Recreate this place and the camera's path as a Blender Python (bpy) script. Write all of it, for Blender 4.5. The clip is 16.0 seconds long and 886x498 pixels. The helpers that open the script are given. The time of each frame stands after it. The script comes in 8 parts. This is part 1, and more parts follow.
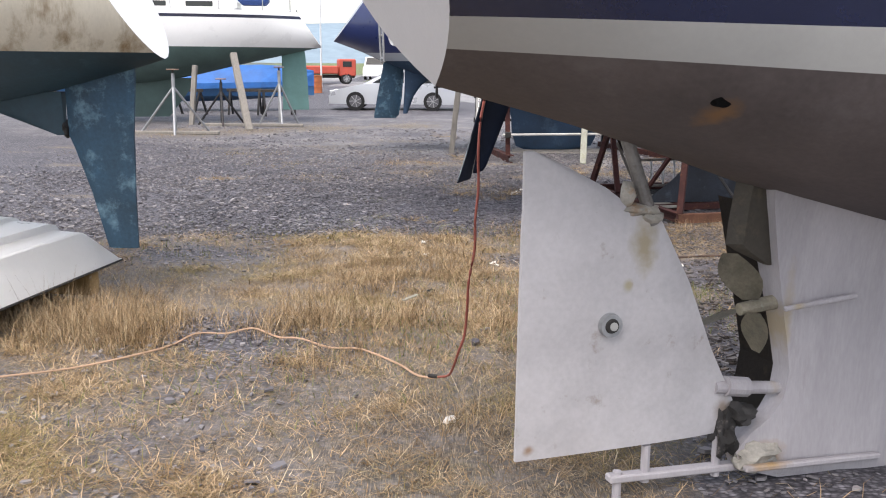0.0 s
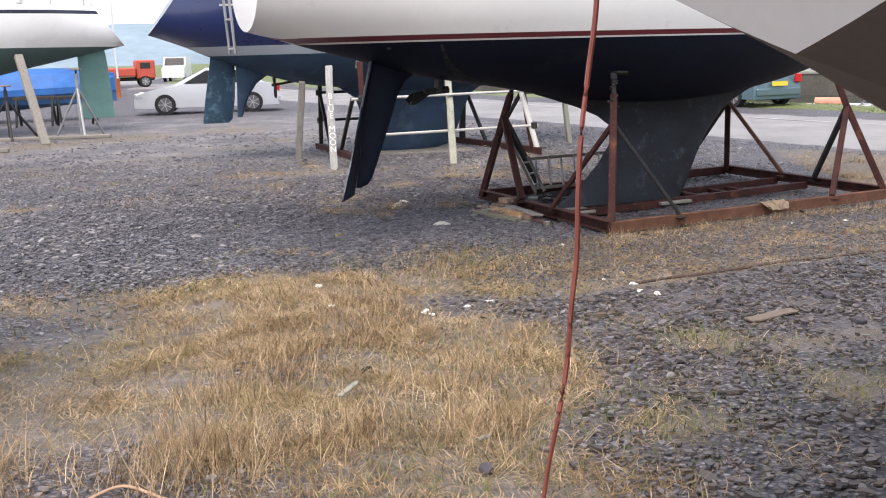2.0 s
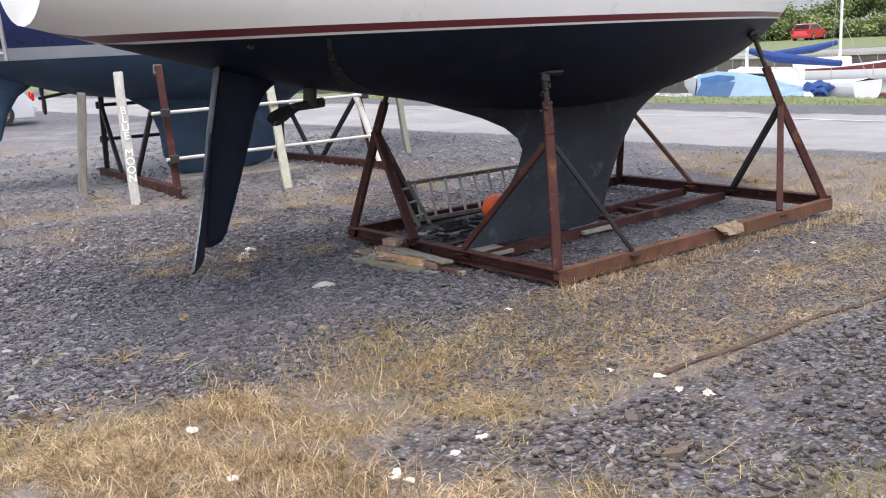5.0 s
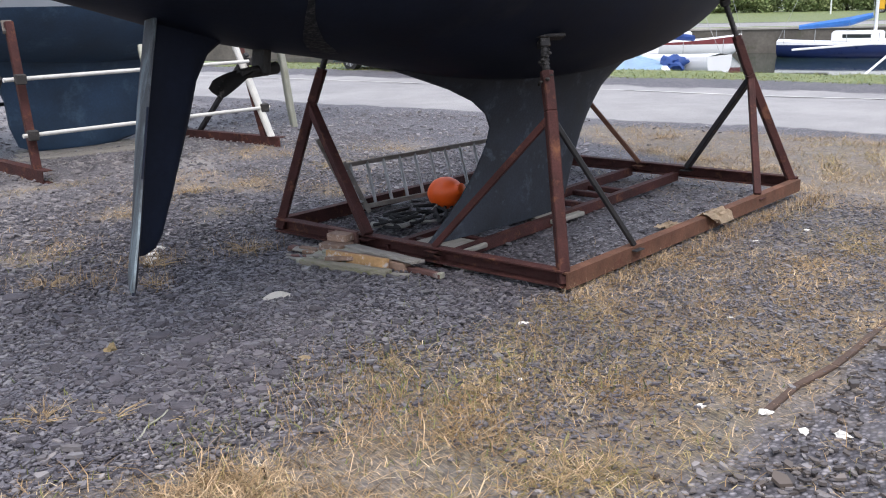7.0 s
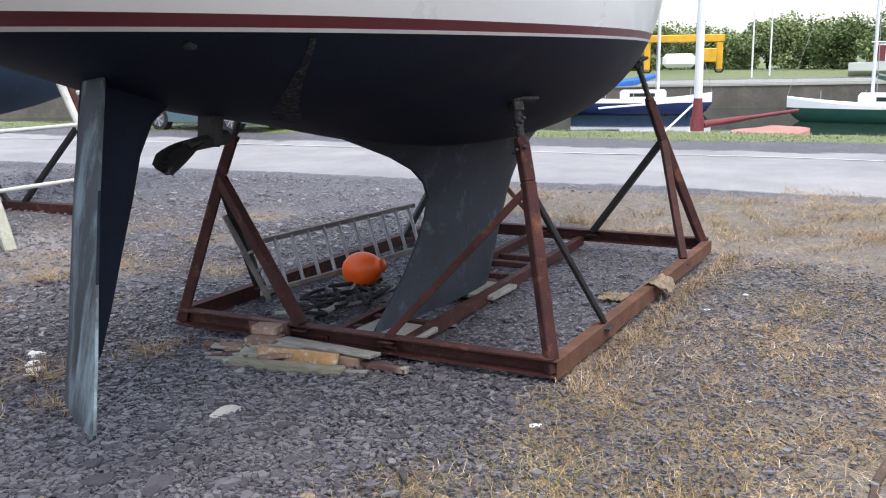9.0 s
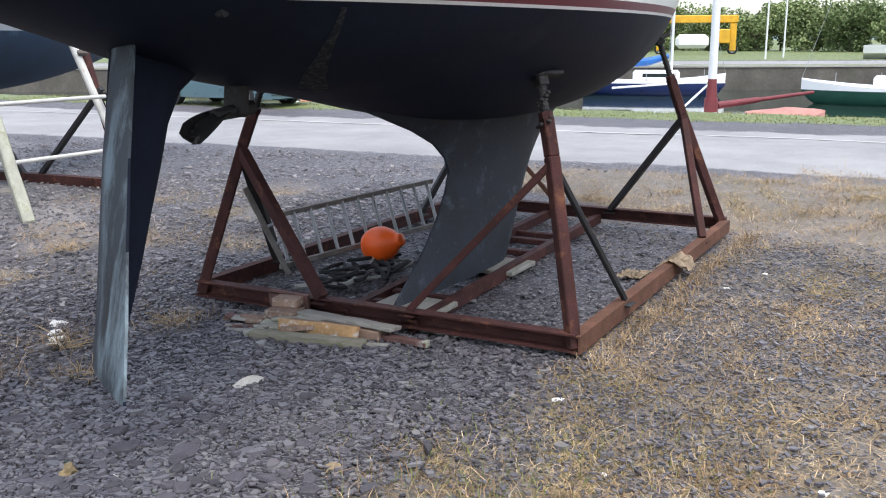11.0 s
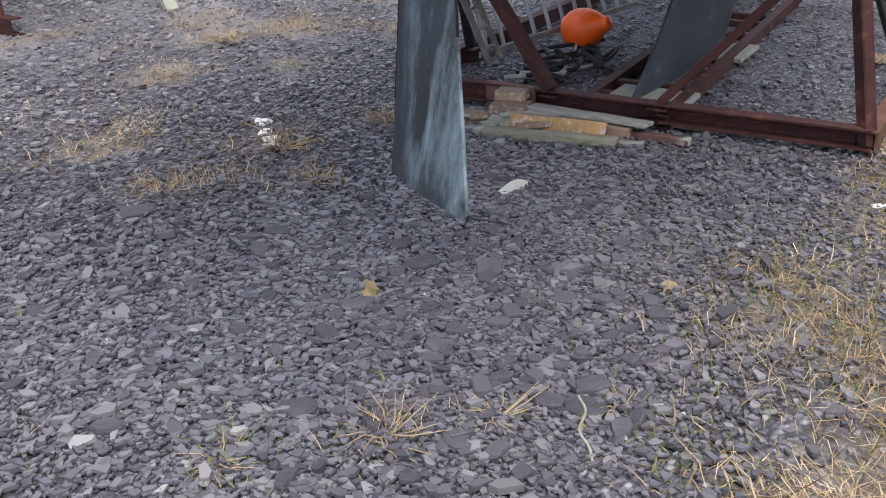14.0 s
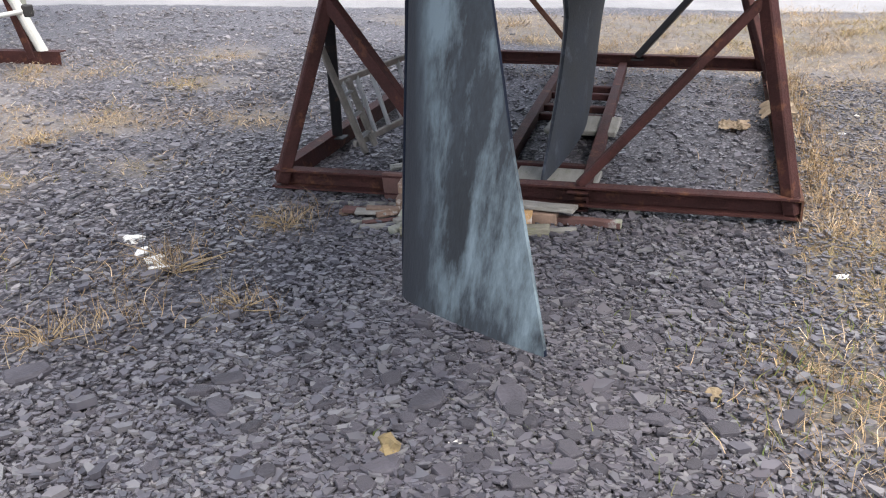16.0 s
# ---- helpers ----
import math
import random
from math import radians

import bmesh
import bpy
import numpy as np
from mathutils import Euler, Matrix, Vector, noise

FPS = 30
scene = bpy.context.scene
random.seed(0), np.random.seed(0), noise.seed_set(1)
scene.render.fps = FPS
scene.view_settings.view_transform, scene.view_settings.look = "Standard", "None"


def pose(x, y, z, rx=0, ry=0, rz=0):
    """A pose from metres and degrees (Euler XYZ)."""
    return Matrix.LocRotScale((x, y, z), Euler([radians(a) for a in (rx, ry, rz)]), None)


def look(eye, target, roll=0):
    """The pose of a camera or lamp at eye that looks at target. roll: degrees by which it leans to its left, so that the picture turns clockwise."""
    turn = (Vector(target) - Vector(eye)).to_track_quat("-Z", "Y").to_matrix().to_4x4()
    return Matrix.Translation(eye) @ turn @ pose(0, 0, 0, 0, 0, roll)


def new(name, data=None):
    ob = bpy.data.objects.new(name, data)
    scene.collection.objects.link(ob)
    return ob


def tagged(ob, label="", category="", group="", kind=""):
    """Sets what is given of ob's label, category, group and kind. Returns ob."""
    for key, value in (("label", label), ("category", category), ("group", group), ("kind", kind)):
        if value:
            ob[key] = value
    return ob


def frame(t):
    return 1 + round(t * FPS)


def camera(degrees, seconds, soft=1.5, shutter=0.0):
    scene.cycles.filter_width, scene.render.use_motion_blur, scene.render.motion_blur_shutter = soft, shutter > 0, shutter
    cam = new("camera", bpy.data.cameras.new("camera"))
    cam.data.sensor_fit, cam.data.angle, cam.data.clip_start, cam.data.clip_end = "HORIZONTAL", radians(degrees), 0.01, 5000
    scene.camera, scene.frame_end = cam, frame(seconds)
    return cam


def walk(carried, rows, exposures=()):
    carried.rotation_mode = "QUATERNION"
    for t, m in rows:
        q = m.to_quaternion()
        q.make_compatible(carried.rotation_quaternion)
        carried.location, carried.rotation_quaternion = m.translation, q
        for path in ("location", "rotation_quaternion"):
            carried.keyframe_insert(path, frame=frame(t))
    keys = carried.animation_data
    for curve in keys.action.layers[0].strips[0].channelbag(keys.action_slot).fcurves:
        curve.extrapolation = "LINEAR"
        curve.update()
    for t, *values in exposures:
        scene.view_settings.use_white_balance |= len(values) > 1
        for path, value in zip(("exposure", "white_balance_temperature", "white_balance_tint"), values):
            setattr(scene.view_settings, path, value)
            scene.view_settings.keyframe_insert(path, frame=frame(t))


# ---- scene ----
cam = camera(50.9, 16.0, soft=1.1)
METRES, EYE, TILT, LEAN, TURN = 9.936, 1.62, 0.0, 0.0, 0.0
ROWS = [
    (0.0, 0.0, 0.0, 0.0, 0.09, -11.33, -0.43),
    (0.5, -0.0246, 0.0554, -0.0009, -3.21, -11.35, 0.05),
    (1.0, -0.0384, 0.1029, 0.0003, -0.93, -10.87, 0.79),
    (1.5, -0.0541, 0.1619, -0.0054, -7.87, -10.45, 1.69),
    (2.0, -0.0633, 0.2135, -0.0067, -11.93, -11.73, 1.55),
    (2.5, -0.0675, 0.2622, -0.0059, -14.72, -12.17, 1.16),
    (3.0, -0.0732, 0.3115, -0.0039, -22.4, -12.75, 2.16),
    (3.5, -0.0728, 0.3551, -0.0022, -23.71, -12.17, 2.84),
    (4.0, -0.0813, 0.3961, -0.0068, -25.07, -11.4, 0.59),
    (4.5, -0.0878, 0.434, -0.0052, -29.21, -12.22, 2.38),
    (5.0, -0.0863, 0.4745, -0.0025, -26.3, -12.46, 2.77),
    (7.5, -0.1191, 0.6643, -0.0087, -37.96, -14.82, 1.18),
    (8.0, -0.1256, 0.7026, -0.0077, -36.14, -15.02, 1.68),
    (8.5, -0.1351, 0.7336, -0.0102, -42.26, -11.16, 3.66),
    (9.0, -0.1378, 0.7491, -0.0054, -49.99, -11.44, 0.8),
    (9.2, -0.138, 0.7497, -0.0055, -49.99, -10.7, 0.8),
    (11.3, -0.1433, 0.7557, -0.0089, -49.1, -13.9, -0.02),
    (11.5, -0.1438, 0.7563, -0.0092, -48.99, -15.2, -0.02),
    (12.0, -0.1514, 0.7644, -0.01, -47.27, -16.26, -0.87),
    (12.5, -0.1557, 0.7817, -0.0124, -43.03, -16.97, -1.15),
    (13.0, -0.1531, 0.8135, -0.0143, -36.86, -19.19, 3.32),
    (13.5, -0.1609, 0.8412, -0.0188, -41.66, -22.79, 2.73),
    (14.0, -0.1708, 0.8653, -0.0208, -46.37, -25.43, 1.69),
    (14.5, -0.1686, 0.8959, -0.0243, -47.62, -25.34, 3.99),
    (15.0, -0.1644, 0.919, -0.023, -51.29, -26.23, 3.79),
    (15.5, -0.1737, 0.9417, -0.0212, -62.29, -23.33, 4.66),
    (16.0, -0.1773, 0.9649, -0.0231, -62.78, -21.47, 0.82),
]
walk(cam, [(t, pose(0, 0, EYE, TILT, LEAN, TURN) @ pose(METRES * x, METRES * y, METRES * z, 90 + pitch, roll, yaw)) for t, x, y, z, yaw, pitch, roll in ROWS], [(0.0, 1.25, 7000, 14), (2.5, 1.3, 7050, 15), (5.0, 1.38, 6900, 14), (7.5, 1.27, 6600, 13), (9.0, 1.42, 6550, 12), (12.5, 1.4, 6500, 10), (14.0, 1.35, 6550, 11), (16.0, 1.68, 6900, 12)])

# ---- light: an overcast summer day ----
SUN_UP, SUN_ROUND = radians(66), radians(208)
world = bpy.data.worlds.new("overcast_sky")
scene.world = world
world.use_nodes = True
wn = world.node_tree.nodes
wl = world.node_tree.links
sky = wn.new("ShaderNodeTexSky")
sky.sky_type = "NISHITA"
sky.sun_disc = False
sky.sun_elevation, sky.sun_rotation = SUN_UP, SUN_ROUND
sky.air_density, sky.dust_density, sky.ozone_density = 1.0, 2.0, 1.5
# cloud cover: most of the blue is taken out of the sky
grey_sky = wn.new("ShaderNodeHueSaturation")
grey_sky.inputs["Saturation"].default_value = 0.55
wl.new(sky.outputs["Color"], grey_sky.inputs["Color"])
wl.new(grey_sky.outputs["Color"], wn["Background"].inputs["Color"])
wn["Background"].inputs["Strength"].default_value = 0.15
sun = new("sun", bpy.data.lights.new("sun", "SUN"))
sun.data.energy, sun.data.angle, sun.data.color = 1.15, radians(50), (1.0, 0.98, 0.95)
sun_way = Vector((math.sin(SUN_ROUND) * math.cos(SUN_UP), math.cos(SUN_ROUND) * math.cos(SUN_UP), math.sin(SUN_UP)))
sun.matrix_world = look(sun_way * 50, (0, 0, 0))

# ---- materials ----
def rgb(c, k=1.0):
    return (min(c[0] * k, 1), min(c[1] * k, 1), min(c[2] * k, 1), 1)


def surface(name, base, rough=0.6, metal=0.0, vary=0.18, scale=2.5, fine=60.0, bump=0.15, second=None, amount=0.0,
            second_scale=4.0, stretch=(1, 1, 1), coat=0.0, per_piece=0.0, spec=0.5):
    """A painted, rusted or weathered surface: broad tone, fine grain, and a second colour that breaks through in patches."""
    m = bpy.data.materials.new(name)
    m.use_nodes = True
    nt = m.node_tree
    n, l = nt.nodes, nt.links
    bsdf = n["Principled BSDF"]
    where = n.new("ShaderNodeTexCoord")
    mapped = n.new("ShaderNodeMapping")
    mapped.inputs["Scale"].default_value = stretch
    l.new(where.outputs["Object"], mapped.inputs["Vector"])

    def cloud(size, detail, rough_noise=0.6):
        t = n.new("ShaderNodeTexNoise")
        t.inputs["Scale"].default_value = size
        t.inputs["Detail"].default_value = detail
        t.inputs["Roughness"].default_value = rough_noise
        l.new(mapped.outputs["Vector"], t.inputs["Vector"])
        return t

    def ramp(source, lo, hi, c0, c1):
        r = n.new("ShaderNodeValToRGB")
        r.color_ramp.elements[0].position, r.color_ramp.elements[1].position = lo, hi
        r.color_ramp.elements[0].color, r.color_ramp.elements[1].color = c0, c1
        l.new(source, r.inputs["Fac"])
        return r

    def mix(kind, fac, a, b):
        x = n.new("ShaderNodeMix")
        x.data_type, x.blend_type = "RGBA", kind
        if isinstance(fac, float):
            x.inputs[0].default_value = fac
        else:
            l.new(fac, x.inputs[0])
        l.new(a, x.inputs[6])
        l.new(b, x.inputs[7])
        return x.outputs[2]

    broad, grain = cloud(scale, 5), cloud(fine, 3)
    tone = ramp(broad.outputs["Fac"], 0.3, 0.7, rgb(base, 1 - vary), rgb(base, 1 + vary)).outputs["Color"]
    speck = ramp(grain.outputs["Fac"], 0.3, 0.7, (1 - vary * 0.7,) * 3 + (1,), (1, 1, 1, 1)).outputs["Color"]
    colour = mix("MULTIPLY", 1.0, tone, speck)
    if second:
        tone_mask = cloud(second_scale, 7, 0.68)
        mask = ramp(tone_mask.outputs["Fac"], 0.58 - 0.3 * amount, 0.76 - 0.3 * amount, (0, 0, 0, 1), (1, 1, 1, 1))
        other = n.new("ShaderNodeRGB")
        other.outputs[0].default_value = rgb(second)
        colour = mix("MIX", mask.outputs["Color"], colour, other.outputs[0])
    if per_piece:
        info = n.new("ShaderNodeObjectInfo")
        shade = ramp(info.outputs["Random"], 0, 1, (1 - per_piece,) * 3 + (1,), (1, 1, 1, 1)).outputs["Color"]
        colour = mix("MULTIPLY", 1.0, colour, shade)
    l.new(colour, bsdf.inputs["Base Color"])
    r = n.new("ShaderNodeMapRange")
    r.inputs["To Min"].default_value, r.inputs["To Max"].default_value = max(rough - 0.12, 0.03), min(rough + 0.12, 1)
    l.new(broad.outputs["Fac"], r.inputs["Value"])
    l.new(r.outputs["Result"], bsdf.inputs["Roughness"])
    bsdf.inputs["Metallic"].default_value = metal
    bsdf.inputs["Coat Weight"].default_value = coat
    bsdf.inputs["Specular IOR Level"].default_value = spec
    if bump:
        b = n.new("ShaderNodeBump")
        b.inputs["Strength"].default_value, b.inputs["Distance"].default_value = bump, 0.01
        l.new(grain.outputs["Fac"], b.inputs["Height"])
        l.new(b.outputs["Normal"], bsdf.inputs["Normal"])
    return m


def shaded_by_piece(name, colours, rough=0.85, spec=0.3, patch=None):
    """Loose bits in one mesh: each island takes a colour of its own."""
    m = bpy.data.materials.new(name)
    m.use_nodes = True
    n, l = m.node_tree.nodes, m.node_tree.links
    geo = n.new("ShaderNodeNewGeometry")
    r = n.new("ShaderNodeValToRGB")
    while len(r.color_ramp.elements) < len(colours):
        r.color_ramp.elements.new(0.5)
    for k, c in enumerate(colours):
        r.color_ramp.elements[k].position = k / max(len(colours) - 1, 1)
        r.color_ramp.elements[k].color = rgb(c)
    l.new(geo.outputs["Random Per Island"], r.inputs["Fac"])
    colour = r.outputs["Color"]
    for size, low, high in patch or ():
        t = n.new("ShaderNodeTexNoise")
        t.inputs["Scale"].default_value, t.inputs["Detail"].default_value = size, 4
        l.new(geo.outputs["Position"], t.inputs["Vector"])
        tone = n.new("ShaderNodeValToRGB")
        tone.color_ramp.elements[0].position, tone.color_ramp.elements[1].position = 0.36, 0.62
        tone.color_ramp.elements[0].color, tone.color_ramp.elements[1].color = rgb(low), rgb(high)
        l.new(t.outputs["Fac"], tone.inputs["Fac"])
        x = n.new("ShaderNodeMix")
        x.data_type, x.blend_type = "RGBA", "MULTIPLY"
        x.inputs[0].default_value = 1.0
        l.new(colour, x.inputs[6])
        l.new(tone.outputs["Color"], x.inputs[7])
        colour = x.outputs[2]
    l.new(colour, n["Principled BSDF"].inputs["Base Color"])
    n["Principled BSDF"].inputs["Roughness"].default_value = rough
    n["Principled BSDF"].inputs["Specular IOR Level"].default_value = spec
    return m


def see_through(name, tint=(0.7, 0.8, 0.8)):
    m = bpy.data.materials.new(name)
    m.use_nodes = True
    b = m.node_tree.nodes["Principled BSDF"]
    b.inputs["Base Color"].default_value = rgb(tint)
    b.inputs["Roughness"].default_value = 0.03
    b.inputs["Transmission Weight"].default_value = 0.6
    return m


RUST = surface("rusted_red_oxide_steel", (0.060, 0.022, 0.020), 0.75, 0.0, 0.4, 5, 90, 0.4, (0.16, 0.068, 0.036), 0.08, 9, spec=0.25)
RUST_BRIGHT = surface("orange_rusted_channel", (0.135, 0.066, 0.043), 0.85, 0.0, 0.35, 6, 90, 0.5, (0.10, 0.04, 0.028), 0.2, 9, spec=0.25)
BLACK_STEEL = surface("black_painted_steel", (0.018, 0.018, 0.02), 0.6, 0, 0.3, 5, 70, 0.2, (0.12, 0.06, 0.04), 0.0, 9)
RED_STEEL = surface("red_primer_steel", (0.26, 0.075, 0.05), 0.7, 0, 0.25, 5, 80, 0.3, (0.12, 0.05, 0.035), 0.2, 8)
WHITE_PIPE = surface("scuffed_white_pipe", (0.54, 0.54, 0.51), 0.5, 0, 0.12, 4, 60, 0.1, (0.3, 0.22, 0.16), -0.1, 9)
GALV = surface("galvanised_tube", (0.36, 0.37, 0.38), 0.5, 0.5, 0.2, 5, 70, 0.15)
BLACK_FOUL = surface("faded_black_antifouling", (0.0068, 0.0108, 0.0235), 0.6, 0, 0.35, 1.6, 30, 0.08, (0.02, 0.023, 0.03), -0.1, 1.3, spec=0.15)
KEEL_GREY = surface("chalky_grey_black_keel", (0.02, 0.025, 0.036), 0.7, 0, 0.45, 3, 60, 0.2, (0.07, 0.085, 0.108), 0.06, 7)
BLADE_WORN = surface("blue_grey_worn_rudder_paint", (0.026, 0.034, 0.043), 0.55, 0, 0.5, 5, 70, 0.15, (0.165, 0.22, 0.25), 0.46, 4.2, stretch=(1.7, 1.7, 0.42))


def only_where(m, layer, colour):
    """Keep a material's pattern where the layer is 1, and one painted shade colour where it is 0."""
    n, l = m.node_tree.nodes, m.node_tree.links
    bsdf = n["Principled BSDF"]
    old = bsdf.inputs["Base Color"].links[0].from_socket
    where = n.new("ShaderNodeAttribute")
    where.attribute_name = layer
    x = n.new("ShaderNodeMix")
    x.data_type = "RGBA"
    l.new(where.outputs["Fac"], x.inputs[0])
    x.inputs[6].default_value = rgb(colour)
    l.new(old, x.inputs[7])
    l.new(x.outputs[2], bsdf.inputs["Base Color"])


# the blade's rounded hinge edge gets its shade as a dark colour
only_where(BLADE_WORN, "tone_mask", (0.02, 0.025, 0.033))
TOPSIDE = surface("white_gelcoat", (0.87, 0.87, 0.85), 0.3, 0, 0.03, 1.2, 25, 0.02, coat=0.3)
MAROON = surface("maroon_boot_stripe", (0.13, 0.018, 0.028), 0.35, 0, 0.1, 3, 40, 0.02)
PALE_LINE = surface("white_boot_line", (0.7, 0.68, 0.66), 0.4, 0, 0.06, 3, 40, 0.02)
NAVY = surface("navy_blue_gelcoat", (0.008, 0.012, 0.04), 0.22, 0, 0.15, 2, 30, 0.02, coat=0.4)
NAVY2 = surface("blue_topside_paint", (0.010, 0.022, 0.095), 0.3, 0, 0.15, 2, 30, 0.02, coat=0.3)
GREY_FOUL = surface("grey_brown_antifouling", (0.1, 0.082, 0.079), 0.75, 0, 0.25, 2.6, 40, 0.1, (0.14, 0.122, 0.12), 0.0, 2.0)
GREY_STRIPE = surface("pale_grey_boot_stripe", (0.36, 0.36, 0.345), 0.6, 0, 0.06, 2, 40, 0.05)
GREY_TRANSOM = surface("pale_grey_transom_paint", (0.5, 0.49, 0.49), 0.6, 0, 0.05, 2, 60, 0.1)
RUDDER_GREY = surface("pale_grey_rudder_primer", (0.47, 0.455, 0.465), 0.7, 0, 0.14, 2.6, 40, 0.15, (0.22, 0.17, 0.13), -0.12, 9)
KEEL_PALE = surface("streaked_pale_keel_paint", (0.4, 0.38, 0.395), 0.75, 0, 0.16, 2, 45, 0.15, (0.27, 0.25, 0.25), 0.0, 4, stretch=(2, 2, 0.4))
BRONZE = surface("dull_verdigris_bronze", (0.24, 0.215, 0.16), 0.6, 0.1, 0.3, 12, 90, 0.3, (0.25, 0.26, 0.2), 0.05, 16)
YELLOW_STAIN = surface("rust_stained_pale_paint", (0.34, 0.32, 0.28), 0.8, 0, 0.3, 12, 70, 0.3, (0.28, 0.15, 0.06), 0.1, 11)
DARK_GAP = surface("dark_steel_fitting", (0.03, 0.028, 0.027), 0.7, 0.2, 0.3, 12, 80, 0.3, (0.25, 0.22, 0.2), 0.0, 14)
BLUE_FOUL = surface("blue_antifouling", (0.02, 0.06, 0.1), 0.7, 0, 0.4, 2.6, 40, 0.12, (0.13, 0.235, 0.3), 0.22, 4.5)
# blue-green antifouling with the shade under the hull darkened into its colour
BLUE_FOUL_SHADED = surface("shaded_blue_green_antifouling", (0.013, 0.042, 0.062), 0.65, 0, 0.3, 1.6, 30, 0.1, (0.04, 0.09, 0.115), 0.0, 3)
CREAM = surface("weathered_cream_topside", (0.55, 0.51, 0.42), 0.5, 0, 0.1, 1.8, 40, 0.05, (0.2, 0.14, 0.075), 0.32, 2.2, stretch=(1.8, 1.8, 0.55))
GREEN_FOUL = surface("pale_green_antifouling", (0.13, 0.26, 0.24), 0.7, 0, 0.15, 2, 40, 0.08, (0.1, 0.2, 0.18), 0.0, 3)
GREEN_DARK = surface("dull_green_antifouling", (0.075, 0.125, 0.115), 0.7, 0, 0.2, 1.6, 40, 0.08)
BLUE_GREY_FOUL = surface("blue_grey_antifouling", (0.024, 0.056, 0.105), 0.65, 0, 0.3, 1.8, 40, 0.1, (0.065, 0.12, 0.18), 0.05, 2.6)
SKY_STRIPE = surface("pale_blue_grey_stripe", (0.42, 0.46, 0.5), 0.5, 0, 0.06, 2, 40, 0.04)
WOOD_POST = surface("weathered_wooden_prop", (0.27, 0.25, 0.22), 0.85, 0, 0.2, 5, 60, 0.4, (0.16, 0.15, 0.13), 0.05, 8, stretch=(6, 6, 0.5))
SIGN_WHITE = surface("grimy_white_painted_prop", (0.4, 0.4, 0.38), 0.8, 0, 0.2, 5, 60, 0.3, (0.22, 0.21, 0.18), 0.05, 8, stretch=(5, 5, 0.6))
WOOD_DARK = surface("dark_wet_timber", (0.09, 0.08, 0.07), 0.85, 0, 0.25, 5, 60, 0.4, stretch=(6, 6, 0.5))
WOOD_WHITE = surface("flaking_white_painted_post", (0.31, 0.315, 0.26), 0.75, 0, 0.2, 5, 60, 0.3, (0.19, 0.2, 0.1), 0.1, 6, stretch=(3, 3, 0.6))
WOOD_BROWN = surface("brown_weathered_board", (0.2, 0.16, 0.13), 0.9, 0, 0.25, 6, 60, 0.4, (0.13, 0.12, 0.12), 0.15, 9, stretch=(1, 5, 5))
PLANK_A = surface("brown_offcut", (0.3, 0.2, 0.145), 0.85, 0, 0.3, 6, 50, 0.4, (0.7, 0.67, 0.62), 0.02, 22, per_piece=0.35)
PLANK_OCHRE = surface("ochre_painted_offcut", (0.27, 0.17, 0.065), 0.7, 0, 0.2, 5, 50, 0.3, (0.5, 0.52, 0.5), -0.02, 8)
PLANK_GREY = surface("silvered_offcut", (0.27, 0.26, 0.23), 0.85, 0, 0.2, 5, 50, 0.4, (0.13, 0.14, 0.08), 0.0, 9, stretch=(1, 5, 5))
BUOY_ORANGE = surface("orange_vinyl", (0.93, 0.125, 0.014), 0.42, 0, 0.06, 6, 40, 0.03)
ROPE = surface("grubby_rope", (0.33, 0.33, 0.3), 0.9, 0, 0.2, 20, 200, 0.6)
CABLE_RED = surface("red_brown_cable_sheath", (0.30, 0.085, 0.065), 0.5, 0, 0.1, 10, 60, 0.05)
CABLE_TAN = surface("dusty_orange_cable_sheath", (0.5, 0.33, 0.22), 0.75, 0, 0.1, 10, 60, 0.05)
CANVAS = surface("pale_crumpled_cloth", (0.44, 0.35, 0.25), 0.9, 0, 0.2, 10, 80, 0.3)
WHITE_STONE = surface("white_quartz_stone", (0.75, 0.74, 0.7), 0.8, 0, 0.08, 20, 120, 0.3)
SLATE_BIG = surface("purple_grey_slate_slab", (0.09, 0.084, 0.099), 0.7, 0, 0.25, 9, 80, 0.35, per_piece=0.4)
CAR_SILVER = surface("silver_car_paint", (0.55, 0.57, 0.6), 0.3, 0.4, 0.03, 1, 30, 0.0, coat=0.6)
CAR_BLUE = surface("pale_blue_car_paint", (0.075, 0.14, 0.165), 0.3, 0.2, 0.03, 1, 30, 0.0, coat=0.6)
CAR_RED = surface("red_car_paint", (0.45, 0.03, 0.03), 0.35, 0.0, 0.05, 1, 30, 0.0, coat=0.5)
CAR_WHITE = surface("white_van_paint", (0.75, 0.76, 0.77), 0.35, 0.0, 0.03, 1, 30, 0.0, coat=0.4)
TYRE = surface("black_tyre_rubber", (0.014, 0.014, 0.015), 0.85, 0, 0.2, 20, 90, 0.2)
ALLOY = surface("alloy_rim", (0.55, 0.55, 0.56), 0.35, 0.8, 0.08, 9, 60, 0.0)
GLASS_DARK = surface("dark_vehicle_glass", (0.02, 0.025, 0.028), 0.06, 0, 0.05, 2, 20, 0.0)
LAMP_RED = surface("red_tail_lamp", (0.5, 0.01, 0.012), 0.2, 0, 0.05, 9, 30, 0.0)
LAMP_CLEAR = surface("clear_headlamp", (0.7, 0.72, 0.75), 0.1, 0.3, 0.05, 9, 30, 0.0)
PLATE_YELLOW = surface("yellow_plate", (0.75, 0.58, 0.06), 0.5, 0, 0.05, 9, 30, 0.0)
TRUCK_RED = surface("faded_red_truck_paint", (0.48, 0.075, 0.045), 0.55, 0, 0.15, 2, 40, 0.0)
BARREL_ORANGE = surface("orange_rusted_drum", (0.55, 0.17, 0.06), 0.7, 0, 0.2, 4, 40, 0.1)
